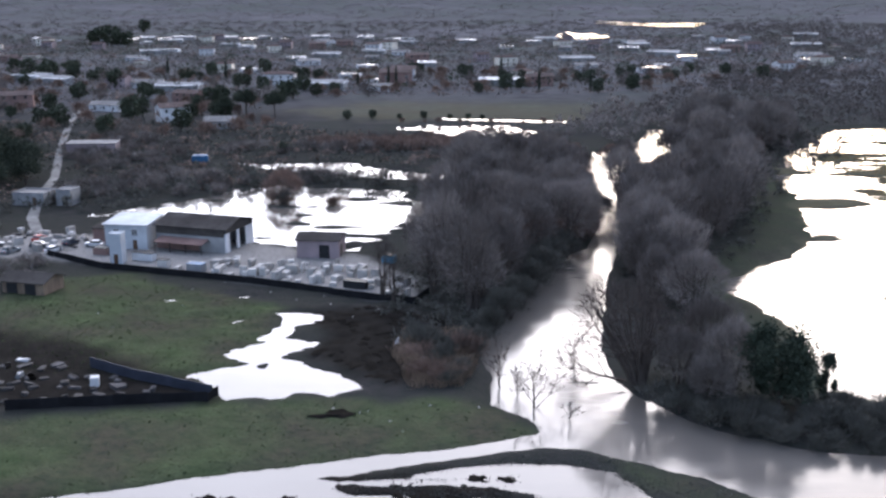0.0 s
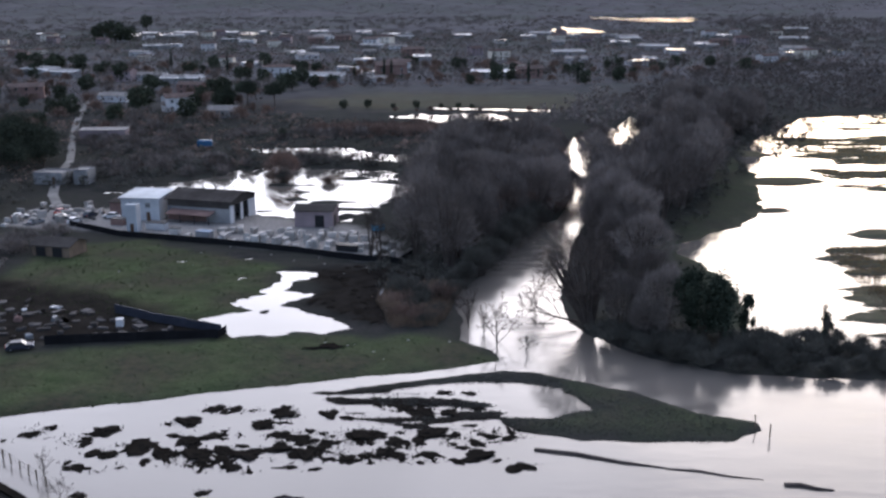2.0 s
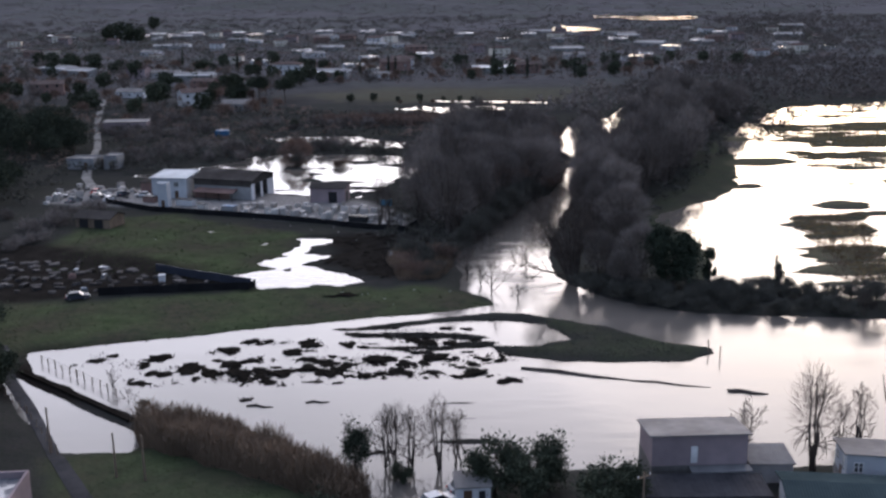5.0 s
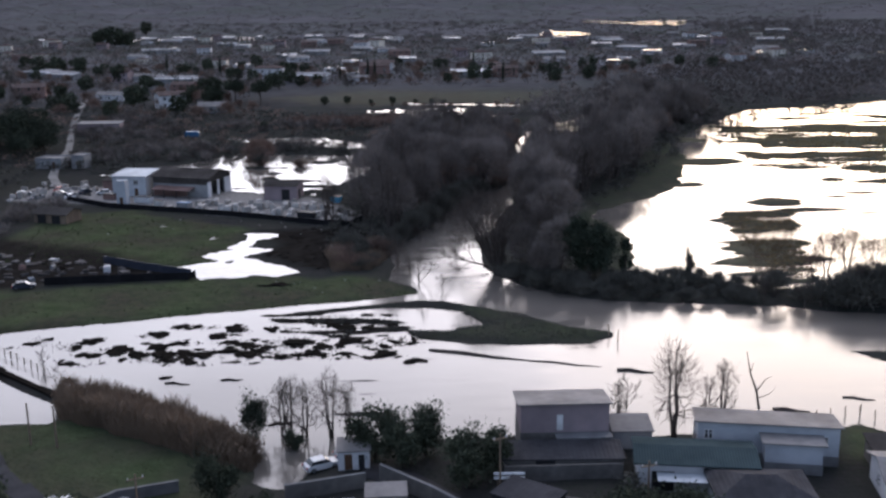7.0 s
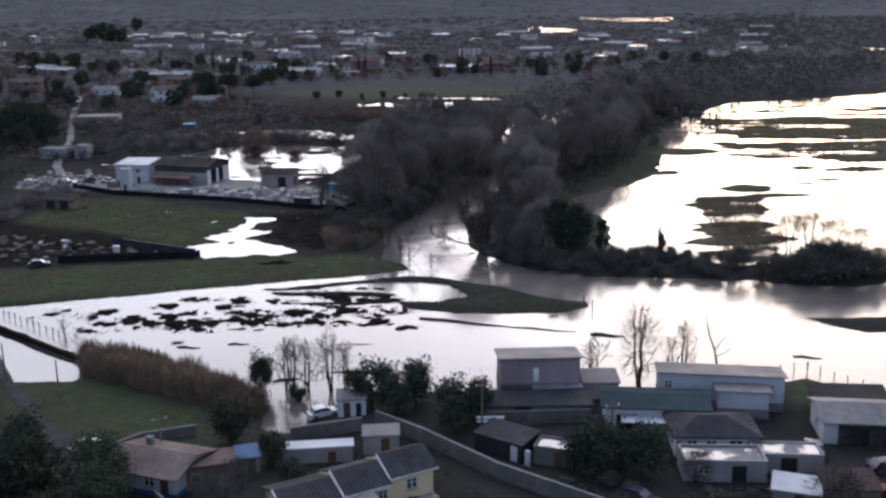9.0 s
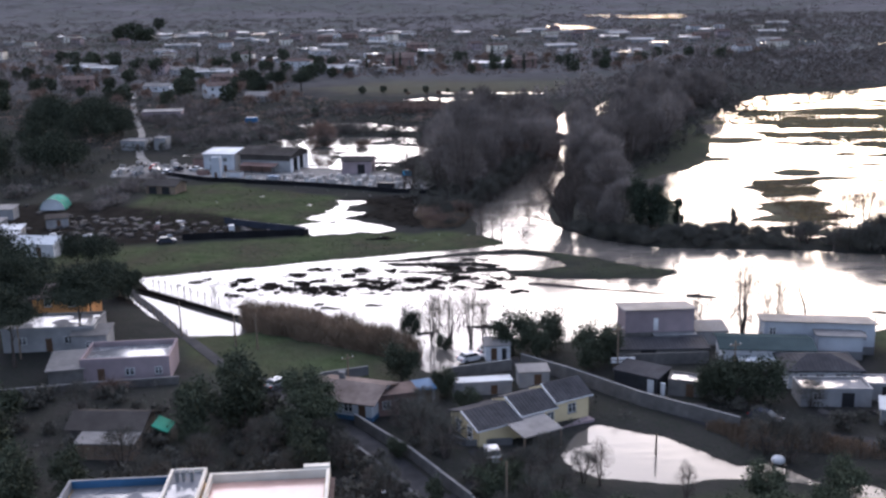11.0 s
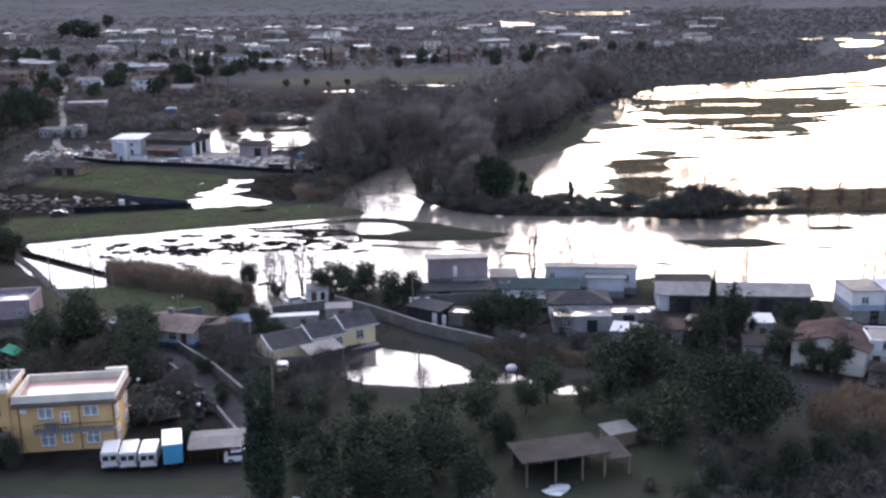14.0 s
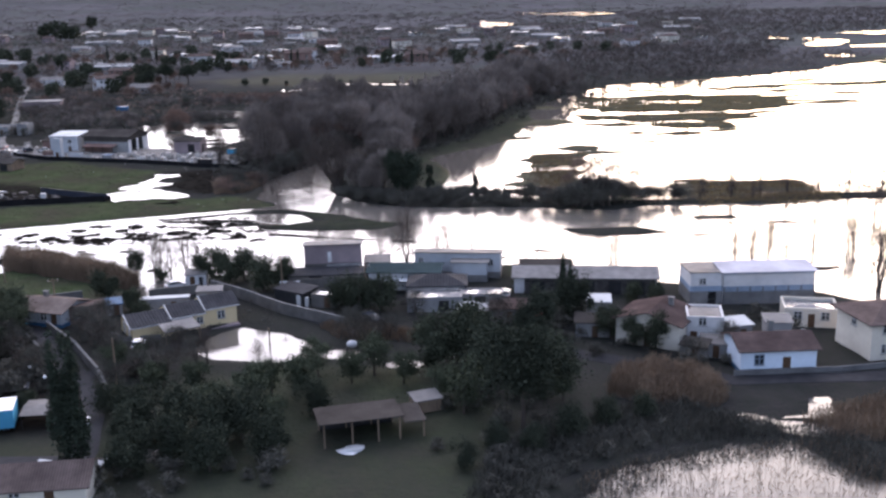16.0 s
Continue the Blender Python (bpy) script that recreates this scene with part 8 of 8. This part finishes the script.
house("garden_hut", "small white hut at the flooded garden's edge", 8.2, 81.0, 4, 3.6, 3.0, 2.2, "shed", 0.3, "white", "sheet", 0.2, category="hut", doors=[("f", -0.6, 0.9, 1.9), ("f", 0.9, 0.7, 1.8, "dark")])
place(make_car("carwhite", "white car standing in flood water"), 4.4, 81.0, 30)
for px, py, w, d in ((5.0, 8.0, 1.4, 1.8), (10.6, 8.4, 3.0, 1.2), (12.6, 9.2, 2.4, 1.2)):
    ob = thing("roof_sheet", pose(px, py, ground_z(px, py) + 0.55, 0, 8, RNG.uniform(-10, 10)), "pale metal sheet roof of a low hutch", "sheet")
    part("sheet", boxes([(-w / 2, -d / 2, 0, w / 2, d / 2, 0.06)], 0.01), M["palesheet"], ob)
    part("hutch", boxes([(-w / 2 + 0.1, -d / 2 + 0.1, -0.8, w / 2 - 0.1, d / 2 - 0.1, 0)]), M["wood"], ob)
house("brown_roofed_cottage", "low cottage with a brown tiled roof", 7.4, 1.0, 4, 10.5, 6.0, 2.6, "gable", 1.4, "cream", "tile", 0.5, windows=[("f", -2, 1.0, 1.0, 1.1)], doors=[("f", 1.5)])
swan = thing("white_sack", pose(-6.4, 186.0, ground_z(-6.4, 186)), "pale white sack caught on the peat bank", "sack")
t_me = mound_mesh(15, 0.8)
t_me.materials.clear()
part("cover", t_me, M["carwhite"], swan).matrix_basis = Matrix.Diagonal((0.6, 0.5, 0.9, 1))


# the sheeted shelter beside the truck, and litter blown over the meadows
net = thing("parking_shelter", pose(1.7, 21.4, ground_z(1.7, 21.4), 0, 0, 6), "low parking shelter under grey weathered sheeting", "shelter")
part("sheeting", prism([(-2.6, 1.9), (0, 2.2), (2.6, 1.9), (2.6, 1.96), (0, 2.28), (-2.6, 1.96)], -3.3, 3.1, "x"), M["sheet"], net)
for px in (-3.1, 0, 2.9):
    for py in (-2.4, 2.4):
        part("post", boxes([(px - 0.05, py - 0.05, -0.3, px + 0.05, py + 0.05, 1.95)]), M["dark"], net)
litter = []
for poly, count in (([(-24, 154), (-4, 152), (10, 156), (4, 163), (-20, 163)], 14), ([(-70, 180), (-32, 172), (-28, 204), (-60, 224)], 8), ([(-56, 204), (-12, 198), (-4, 209), (-50, 226)], 14)):
    p = np.array(poly)
    while count:
        x, y = r.uniform(p[:, 0].min(), p[:, 0].max()), r.uniform(p[:, 1].min(), p[:, 1].max())
        count -= 1
        if inside_by(poly, np.array([x]), np.array([y]))[0] > 0 and ground_z(x, y) > 0.1:
            a, b, z = r.uniform(0.06, 0.22), r.uniform(0.06, 0.18), ground_z(x, y)
            litter.append((x - a, y - b, z, x + a, y + b, z + r.uniform(0.04, 0.12)))
litter_me = bpy.data.meshes.new("litter")
litter_bm = boxes(litter)
litter_bm.to_mesh(litter_me)
litter_me.materials.append(M["stone"])
tagged(new("litter", litter_me), "pale scraps of litter strewn over wet grass", "litter", kind="stuff")

# ---------------------------------------------------------------- the far plain
FAR_STYLES = [("white", "tile", "gable"), ("cream", "tile", "hip"), ("white", "sheet", "gable"), ("pinkwall", "redtile", "gable"), ("greywall", "palesheet", "shed"), ("cream", "redtile", "hip"), ("white", "wetroof", "flat"), ("brick", "tile", "gable"), ("greywall", "sheet", "gable")]


def far_house(i, w, d, h, wall, roof, kind):
    ob = thing("distant_house", pose(0, 0, 0), f"distant {dict(white='white', cream='cream', pinkwall='grey-pink', greywall='grey', brick='brick')[wall]} house among trees", "house", "houses of the far plain")
    wall_body(ob, kind, w, d, h, 1.5 if kind != "flat" else 0, wall)
    add_roof(ob, kind, w, d, h, 0.5 if kind == "shed" else 1.5, 0.5, roof)
    for z in ([1.0] if h < 4.5 else [1.0, 3.9]):
        for u in (-w * 0.3, 0.0, w * 0.3):
            p = part("window", boxes([(-0.55, -0.06, 0, 0.55, 0.02, 1.3)]), M["glass"], ob)
            p.matrix_basis = side_pose("f", w, d, u, z)
    return ob


far_rng = np.random.RandomState(77)
protos = [far_house(i, w, d, h, *FAR_STYLES[i]) for i, (w, d, h) in enumerate(((13, 9, 6.2), (12, 10, 3.4), (18, 9, 3.4), (11, 9, 6.0), (24, 8, 3.6), (14, 10, 6.4), (14, 9, 3.3), (15, 9, 5.5), (12, 8, 3.2)))]
TOWN = [(-480, 640), (-260, 560), (-130, 500), (-90, 560), (-20, 590), (90, 585), (180, 640), (330, 800), (420, 1250), (100, 1180), (-200, 1230), (-620, 1250)]
town_places = scatter(TOWN, 44.0, far_rng, 0.36)
town_places += [(-118.5, 479, 0), (-92, 453, 8), (-211, 537, 7), (-240, 665, 4), (-160, 520, 2), (-175, 640, 2), (-150, 610, 4), (-70, 620, 4), (-62, 700, 6), (-150, 555, 8)]
used = set()
for i, (x, y, *which) in enumerate(town_places):
    k = which[0] if which else int(far_rng.randint(len(protos)))
    m = pose(x, y, max(ground_z(x, y), 0.1), 0, 0, far_rng.uniform(-30, 30)) @ Matrix.Scale(far_rng.uniform(0.85, 1.15), 4)
    if k not in used:
        used.add(k)
        protos[k].matrix_basis = m
    else:
        copy_thing_scaled(protos[k], m)
for k, ob in enumerate(protos):
    if k not in used:
        ob.matrix_basis = pose(-300 - 30 * k, 900, 0.5)
house("white_farmhouse", "white two-storey farmhouse far across the fields", -101, 656, -3, 20, 11, 6.4, "hip", 1.6, "white", "tile", 0.5, windows=[("f", u, z, 1.3, 1.5) for u in (-7, -2.5, 2.5, 7) for z in (1.0, 4.0)])
house("brick_farmhouse", "tall grey-pink farmhouse with cypresses before it", -30, 645, 8, 19, 12, 8.0, "gable", 1.8, "brick", "tile", 0.4, windows=[("f", u, z, 1.3, 1.6) for u in (-6, 0, 6) for z in (1.2, 4.6)])
house("long_barn", "long low barn with a bright wet roof", 33, 645, -2, 27, 12, 3.4, "shed", 0.6, "greywall", "palesheet", 0.4, category="barn")
for x, y, w in ((-395, 1262, 40), (-350, 1255, 30), (-310, 1262, 44), (-255, 1258, 36), (-215, 1262, 22), (-150, 1268, 34), (-95, 1250, 30), (-60, 1180, 30), (20, 1150, 34), (90, 1120, 26), (165, 985, 30), (230, 940, 22), (290, 1100, 30), (-470, 1240, 30), (150, 760, 18), (-15, 800, 22), (-120, 860, 26)):
    ob = thing("greenhouse", pose(x, y, 0.4, 0, 0, far_rng.uniform(-8, 8)), "long distant greenhouse with a bright wet roof", "greenhouse", "greenhouses of the far plain")
    w *= 0.62
    part("wall", boxes([(-w / 2, -5, -0.4, w / 2, 5, 3.0)]), M["greywall"], ob)
    part("roof", prism([(-5.3, 3.0), (0, 4.4), (5.3, 3.0), (5.3, 3.15), (0, 4.6), (-5.3, 3.15)], -w / 2, w / 2, "x"), M["wetroof"], ob)

# trees of the plain: single ones near, then hedges and woods as masses
t_me, c_me = thicket_meshes(9.0, 4.4, 71, 480, False, 9, 1.6, 0.28, 0.42)
far_a = tree_thing("distant_bare_tree", pose(0, 0, 0), "bare grey tree on the far plain", "tree", "trees of the far plain", t_me, c_me)
t_me, c_me = leafy_meshes(8.6, 4.3, 4.4, 72, 1000, 0.8, 44, 0.05, False, 0.22, 0.5)
far_b = tree_thing("distant_evergreen", pose(0, 0, 0), "dark evergreen tree on the far plain", "tree", "trees of the far plain", t_me, c_me, leaf="ever")
t_me, c_me = thicket_meshes(7.0, 4.6, 73, 480, True, 9, 1.4, 0.28, 0.4)
far_c = tree_thing("distant_russet_tree", pose(0, 0, 0), "russet bare tree on the far plain", "tree", "trees of the far plain", t_me, c_me, leaf="russet")
near_far = scatter([(-300, 440), (-165, 400), (-130, 405), (-85, 420), (-60, 440), (-90, 500), (-70, 560), (-20, 585), (90, 580), (180, 640), (260, 740), (-420, 740)], 17.0, far_rng, 0.72)
near_far = [(x, y) for x, y in near_far if inside_by(PASTURES[0], np.array([x]), np.array([y]))[0] < -4]
far_rng.shuffle(near_far)
spread_copies(far_a, near_far[0::6], far_rng, 0.7, 1.2)
spread_copies(far_b, near_far[1::6] + [(x, y, 1.3) for x, y in near_far[3::12]] + [(-42.5, 478, 0.5), (-31.7, 481, 0.5), (-9.4, 480, 0.55), (-20, 480, 0.4), (2, 478, 0.4), (10, 479, 0.45), (16, 476, 0.4), (-56, 386, 0.5), (-335, 1075, 2.7), (-322, 1082, 2.3), (-352, 1085, 2.5), (-96.7, 483, 1.0), (-279, 723, 2.0), (-290, 730, 1.7), (-262, 716, 1.4), (-416, 1469, 3.0), (-423, 1300, 1.6), (-60, 590, 1.0), (-100, 480, 0.9)], far_rng, 0.7, 1.15)
spread_copies(far_c, [(x, 466 - 0.12 * x, k) for x, k in ((-18, 0.4), (-9, 0.3), (-3, 0.4), (6, 0.35), (11, 0.3), (19, 0.4), (24, 0.35), (33, 0.35), (41, 0.45), (48, 0.4))] + [(x, 417, k) for x, k in ((-6, 0.5), (1, 0.4), (7, 0.55), (13, 0.4), (21, 0.5), (28, 0.45), (36, 0.5))] + near_far[2::3] + near_far[4::6], far_rng, 0.7, 1.15)
t_me, c_me = leafy_meshes(11.5, 5.8, 3.4, 76, 1800, 0.6, 22, 0.45, False, 0.3, 0.5)
umbrella = tree_thing("umbrella_pine", pose(0, 0, 0), "dark umbrella pine beside the far pasture", "tree", "umbrella pines beside the pasture", t_me, c_me, leaf="ever")
spread_copies(umbrella, [(-90, 497), (-77, 496), (-243, 702, 1.1), (-152, 640, 1.0)], far_rng, 0.95, 1.05)
t_me, c_me = dome_meshes(8.0, 6.0, 77, 2600, 0.1, 7, 1.2, splay=0.8)
tree_thing("russet_willow", pose(-43.0, 305.0, -0.1), "great round russet bush standing in the flooded yard", "tree", "willows along the river", t_me, c_me, leaf="russet")
t_me, c_me = leafy_meshes(14.0, 6.5, 6.4, 74, 4200, 0.52, 20, 0.05)
west_pine = tree_thing("dark_pine", pose(0, 0, 0), "massive dark pine beside the pale road", "tree", "pines beside the road", t_me, c_me, leaf="pine")
spread_copies(west_pine, [(-128, 338, 1.1), (-138, 346, 1.1), (-134, 326, 1.0), (-148, 338, 1.1), (-146, 360, 1.1), (-158, 352, 1.1), (-127, 318, 0.8), (-122, 326, 0.7), (-137, 312, 0.9), (-152, 322, 1.0), (-166, 372, 1.0), (-118, 262, 0.75), (-128, 272, 0.9), (-140, 284, 0.95), (-114.5, 243, 0.9), (-126, 250, 0.9), (-132, 234, 0.9), (-140, 255, 1.0), (-68.7, 135.4, 0.55), (-74, 138, 0.5), (-73.5, 112, 0.8), (-84, 125, 0.85), (-80, 116, 0.8), (-91, 118, 0.9), (-63, 106, 0.5)], far_rng, 0.9, 1.1)
west_scrub = scatter([(-112, 300), (-100, 330), (-92, 345), (-60, 330), (-52, 318), (-62, 306), (-78, 312), (-96, 296)], 6.5, far_rng, 0.9) + scatter([(-110, 345), (-92, 350), (-84, 400), (-120, 425), (-140, 400)], 9.0, far_rng, 0.85) + scatter([(-58, 330), (-40, 340), (0, 322), (2, 312), (-28, 328), (-50, 320)], 6.0, far_rng, 0.8) + scatter([(-84, 190), (-118, 205), (-116, 236), (-88, 232), (-80, 236), (-76, 226)], 8.0, far_rng, 0.6) + scatter([(-75, 385), (-20, 378), (0, 372), (0, 384), (-40, 392), (-76, 400)], 8.0, far_rng, 0.7) + scatter([(-30, 408), (24, 406), (40, 400), (52, 415), (20, 418), (-30, 420)], 8.0, far_rng, 0.7)
t_me, c_me = thicket_meshes(5.2, 4.2, 75, 850, False, 10, 1.0, 0.15, 0.34)
scrub_a = tree_thing("scrub_tree", pose(0, 0, 0), "low bare scrub tree with purple-grey twigs", "tree", "scrub round the stone yard", t_me, c_me)
spread_copies(scrub_a, west_scrub, far_rng, 0.7, 1.15)


ROADS = np.array([(-175, 520), (-163, 478), (-151, 438), (-142, 410), (-134, 385), (-126, 360), (-118, 338), (-114, 322), (-110, 305), (-102, 280), (-96, 268)])


def wood_mass(name, poly, step, h, label, mat, seed, per=26, size=1.5, keep=0.8):
    """Many far crowns as one mass: uneven clumps of coarse leaves or twigs."""
    q = np.random.RandomState(seed)
    pts = [(x, y) for x, y in scatter(poly, step, q, keep) if np.hypot(ROADS[:, 0] - x, ROADS[:, 1] - y).min() > 9]
    tris = []
    for x, y in pts:
        k = q.uniform(0.6, 1.25)
        p, _ = lobed_points(per, step * 0.5, step * 0.5, h * 0.42 * k, 6, q, 0.45, 0.3)
        p += np.array([x, y, max(ground_z(x, y), 0) + h * 0.45 * k])
        tris.append(leaves(p, size * q.uniform(0.6, 1.4, per)))
    me = soup(name, np.concatenate(tris))
    me.materials.append(M[mat])
    return tagged(new(name, me), label, "trees", kind="stuff")


wood_mass("far_wood", [(84, 420), (100, 345), (112, 360), (128, 372), (150, 425), (90, 445), (125, 445), (150, 440), (200, 440), (240, 525), (295, 590), (330, 700), (200, 700), (120, 590), (96, 520)], 8.0, 8.0, "bare thickets beyond the lake", "twig", 1, 84, 0.75)
wood_mass("far_wood", [(60, 400), (95, 446), (100, 520), (75, 525), (60, 470), (40, 430)], 7.0, 8.0, "bare thickets along the upper river", "twig", 2, 60, 1.0)
wood_mass("far_hedges", [(-520, 640), (-260, 560), (-90, 570), (180, 640), (330, 800), (420, 1250), (-200, 1230), (-640, 1250)], 16.0, 7.0, "hedges and bare orchards of the far plain", "twig", 3, 32, 1.0, 0.85)
wood_mass("far_evergreens", [(-520, 640), (-260, 560), (-90, 570), (180, 640), (330, 800), (420, 1250), (-200, 1230), (-640, 1250)], 30.0, 8.5, "dark evergreens scattered over the far plain", "ever", 4, 60, 1.1, 0.55)
wood_mass("far_hedges", [(-900, 1250), (500, 1250), (700, 1900), (-1000, 1900)], 26.0, 7.0, "hedgerows of the farthest fields", "twig", 5, 60, 1.3, 0.6)
wood_mass("far_wood", [(330, 700), (420, 850), (700, 1100), (900, 1600), (400, 1600), (300, 1000)], 16.0, 8.0, "bare woods far beyond the lake", "twig", 6, 50, 1.2, 0.8)
wood_mass("hill_woods", [(-1500, 2000), (1500, 2000), (2200, 3600), (-2200, 3600)], 45.0, 9.0, "woods and scrub on the far slopes", "twig", 7, 40, 1.6, 0.6)

wood_mass("reed_belt", [(-46, 388), (-47, 426), (-2, 423), (17, 404), (2, 384)], 4.2, 3.0, "russet reeds and brambles before the pasture", "russet", 27, 50, 0.55, 0.95)
COVER = [(-230, 470), (-150, 300), (-112, 292), (-100, 306), (-62, 318), (0, 310), (4, 400), (-40, 430), (-70, 455), (-110, 470)]
wood_mass("low_scrub", COVER, 5.0, 3.0, "low dark scrub between the ponds", "scrub", 11, 46, 0.6, 0.7)
wood_mass("low_scrub", COVER, 8.0, 3.2, "low russet scrub between the ponds", "russet", 12, 46, 0.6, 0.6)
wood_mass("low_scrub", [(-150, 200), (-114, 196), (-104, 240), (-108, 290), (-150, 300), (-200, 380)], 5.0, 3.5, "dark scrub of the western plots", "scrub", 13, 46, 0.6, 0.75)
wood_mass("low_scrub", [(-140, 90), (-78, 98), (-84, 125), (-96, 150), (-140, 160)], 4.6, 4.0, "dark thickets beside the western huts", "scrub", 14, 60, 0.5, 0.8)
wood_mass("plain_scrub", [(-520, 600), (-260, 500), (-150, 480), (-95, 500), (-80, 560), (180, 590), (330, 780), (420, 1250), (-200, 1230), (-640, 1250)], 13.0, 3.6, "scrub and orchards between the far houses", "twig", 15, 28, 1.0, 0.5)
wood_mass("plain_scrub", [(-520, 600), (-260, 500), (-150, 480), (-95, 500), (-80, 560), (180, 590), (330, 780), (420, 1250), (-200, 1230), (-640, 1250)], 24.0, 4.0, "russet thickets between the far houses", "russet", 16, 46, 0.9, 0.6)
wood_mass("plain_scrub", [(100, 440), (205, 446), (300, 610), (420, 860), (700, 1050), (420, 1200), (180, 640)], 9.0, 4.0, "scrub beyond the lake", "scrub", 17, 40, 0.65, 0.6)
wood_mass("bank_scrub", [(-12, 200), (-3, 188), (7.5, 188), (12, 202), (18, 224), (24, 243), (0, 246), (-8, 236)], 3.4, 3.2, "tangled scrub at the foot of the willows", "scrub", 18, 60, 0.42, 0.85)
wood_mass("bank_scrub", [(33, 157), (43, 158), (44, 190), (48, 216), (42, 232), (37, 205), (34, 178), (31, 168)], 3.4, 2.6, "tangled scrub at the foot of the willows", "scrub", 19, 60, 0.42, 0.85)

wood_mass("bank_scrub", [(84, 300), (95, 306), (103, 350), (130, 366), (155, 426), (120, 440), (100, 400), (90, 345)], 3.6, 3.4, "dark scrub along the lake's ragged shore", "scrub", 20, 60, 0.5, 0.85)
wood_mass("bank_scrub", [(48, 206), (56, 226), (70, 252), (84, 290), (80, 298), (66, 262), (47, 224)], 3.6, 2.0, "low brambles at the foot of the bank's trees", "scrub", 21, 50, 0.45, 0.7)
wood_mass("far_wood", [(180, 452), (245, 484), (288, 506), (328, 556), (366, 596), (350, 640), (300, 620)], 8.0, 5.0, "thickets on the lake's far shore", "twig", 22, 60, 0.8, 0.85)
wood_mass("yard_scrub", [(8, 50), (24, 58), (36, 56), (48, 47), (62, 40), (74, 34), (90, 34), (100, 40), (104, 56), (84, 66), (60, 66), (40, 78), (24, 74), (8, 60)], 3.6, 0.9, "low weeds and brambles between the houses", "scrub", 24, 26, 0.3, 0.6)
wood_mass("yard_scrub", [(-70, 30), (-12, 26), (-4, 36), (-20, 70), (-38, 72), (-70, 70)], 3.6, 0.9, "low weeds and brambles round the western houses", "scrub", 25, 26, 0.3, 0.6)
wood_mass("low_scrub", [(-112, 284), (-82, 288), (-76, 306), (-56, 301), (-50, 319), (-34, 300), (-28, 327), (-8, 304), (0, 313), (-30, 332), (-60, 332), (-112, 320)], 4.2, 4.2, "dark hedge behind the flooded yard", "scrub", 26, 56, 0.55, 0.9)

# the garden beside the apartment block: globe lamps on posts
for x, y in ((-12.5, 40.9), (-12.7, 35.4), (-11.2, 31.7), (-6.0, 35.9), (-2.6, 31.8)):
    lamp = thing("garden_lamp", pose(x, y, ground_z(x, y)), "white globe garden lamp on a thin dark post", "garden lamp", "globe lamps in the garden")
    part("post", tubes([[(0, 0, -0.3, 0.04), (0, 0, 0.9, 0.035), (0, 0, 1.75, 0.03)]], 6), M["dark"], lamp)
    globe = bmesh.new()
    bmesh.ops.create_icosphere(globe, subdivisions=2, radius=0.24, matrix=Matrix.Translation((0, 0, 1.95)))
    part("globe", globe, M["whiteframe"], lamp, "white globe")
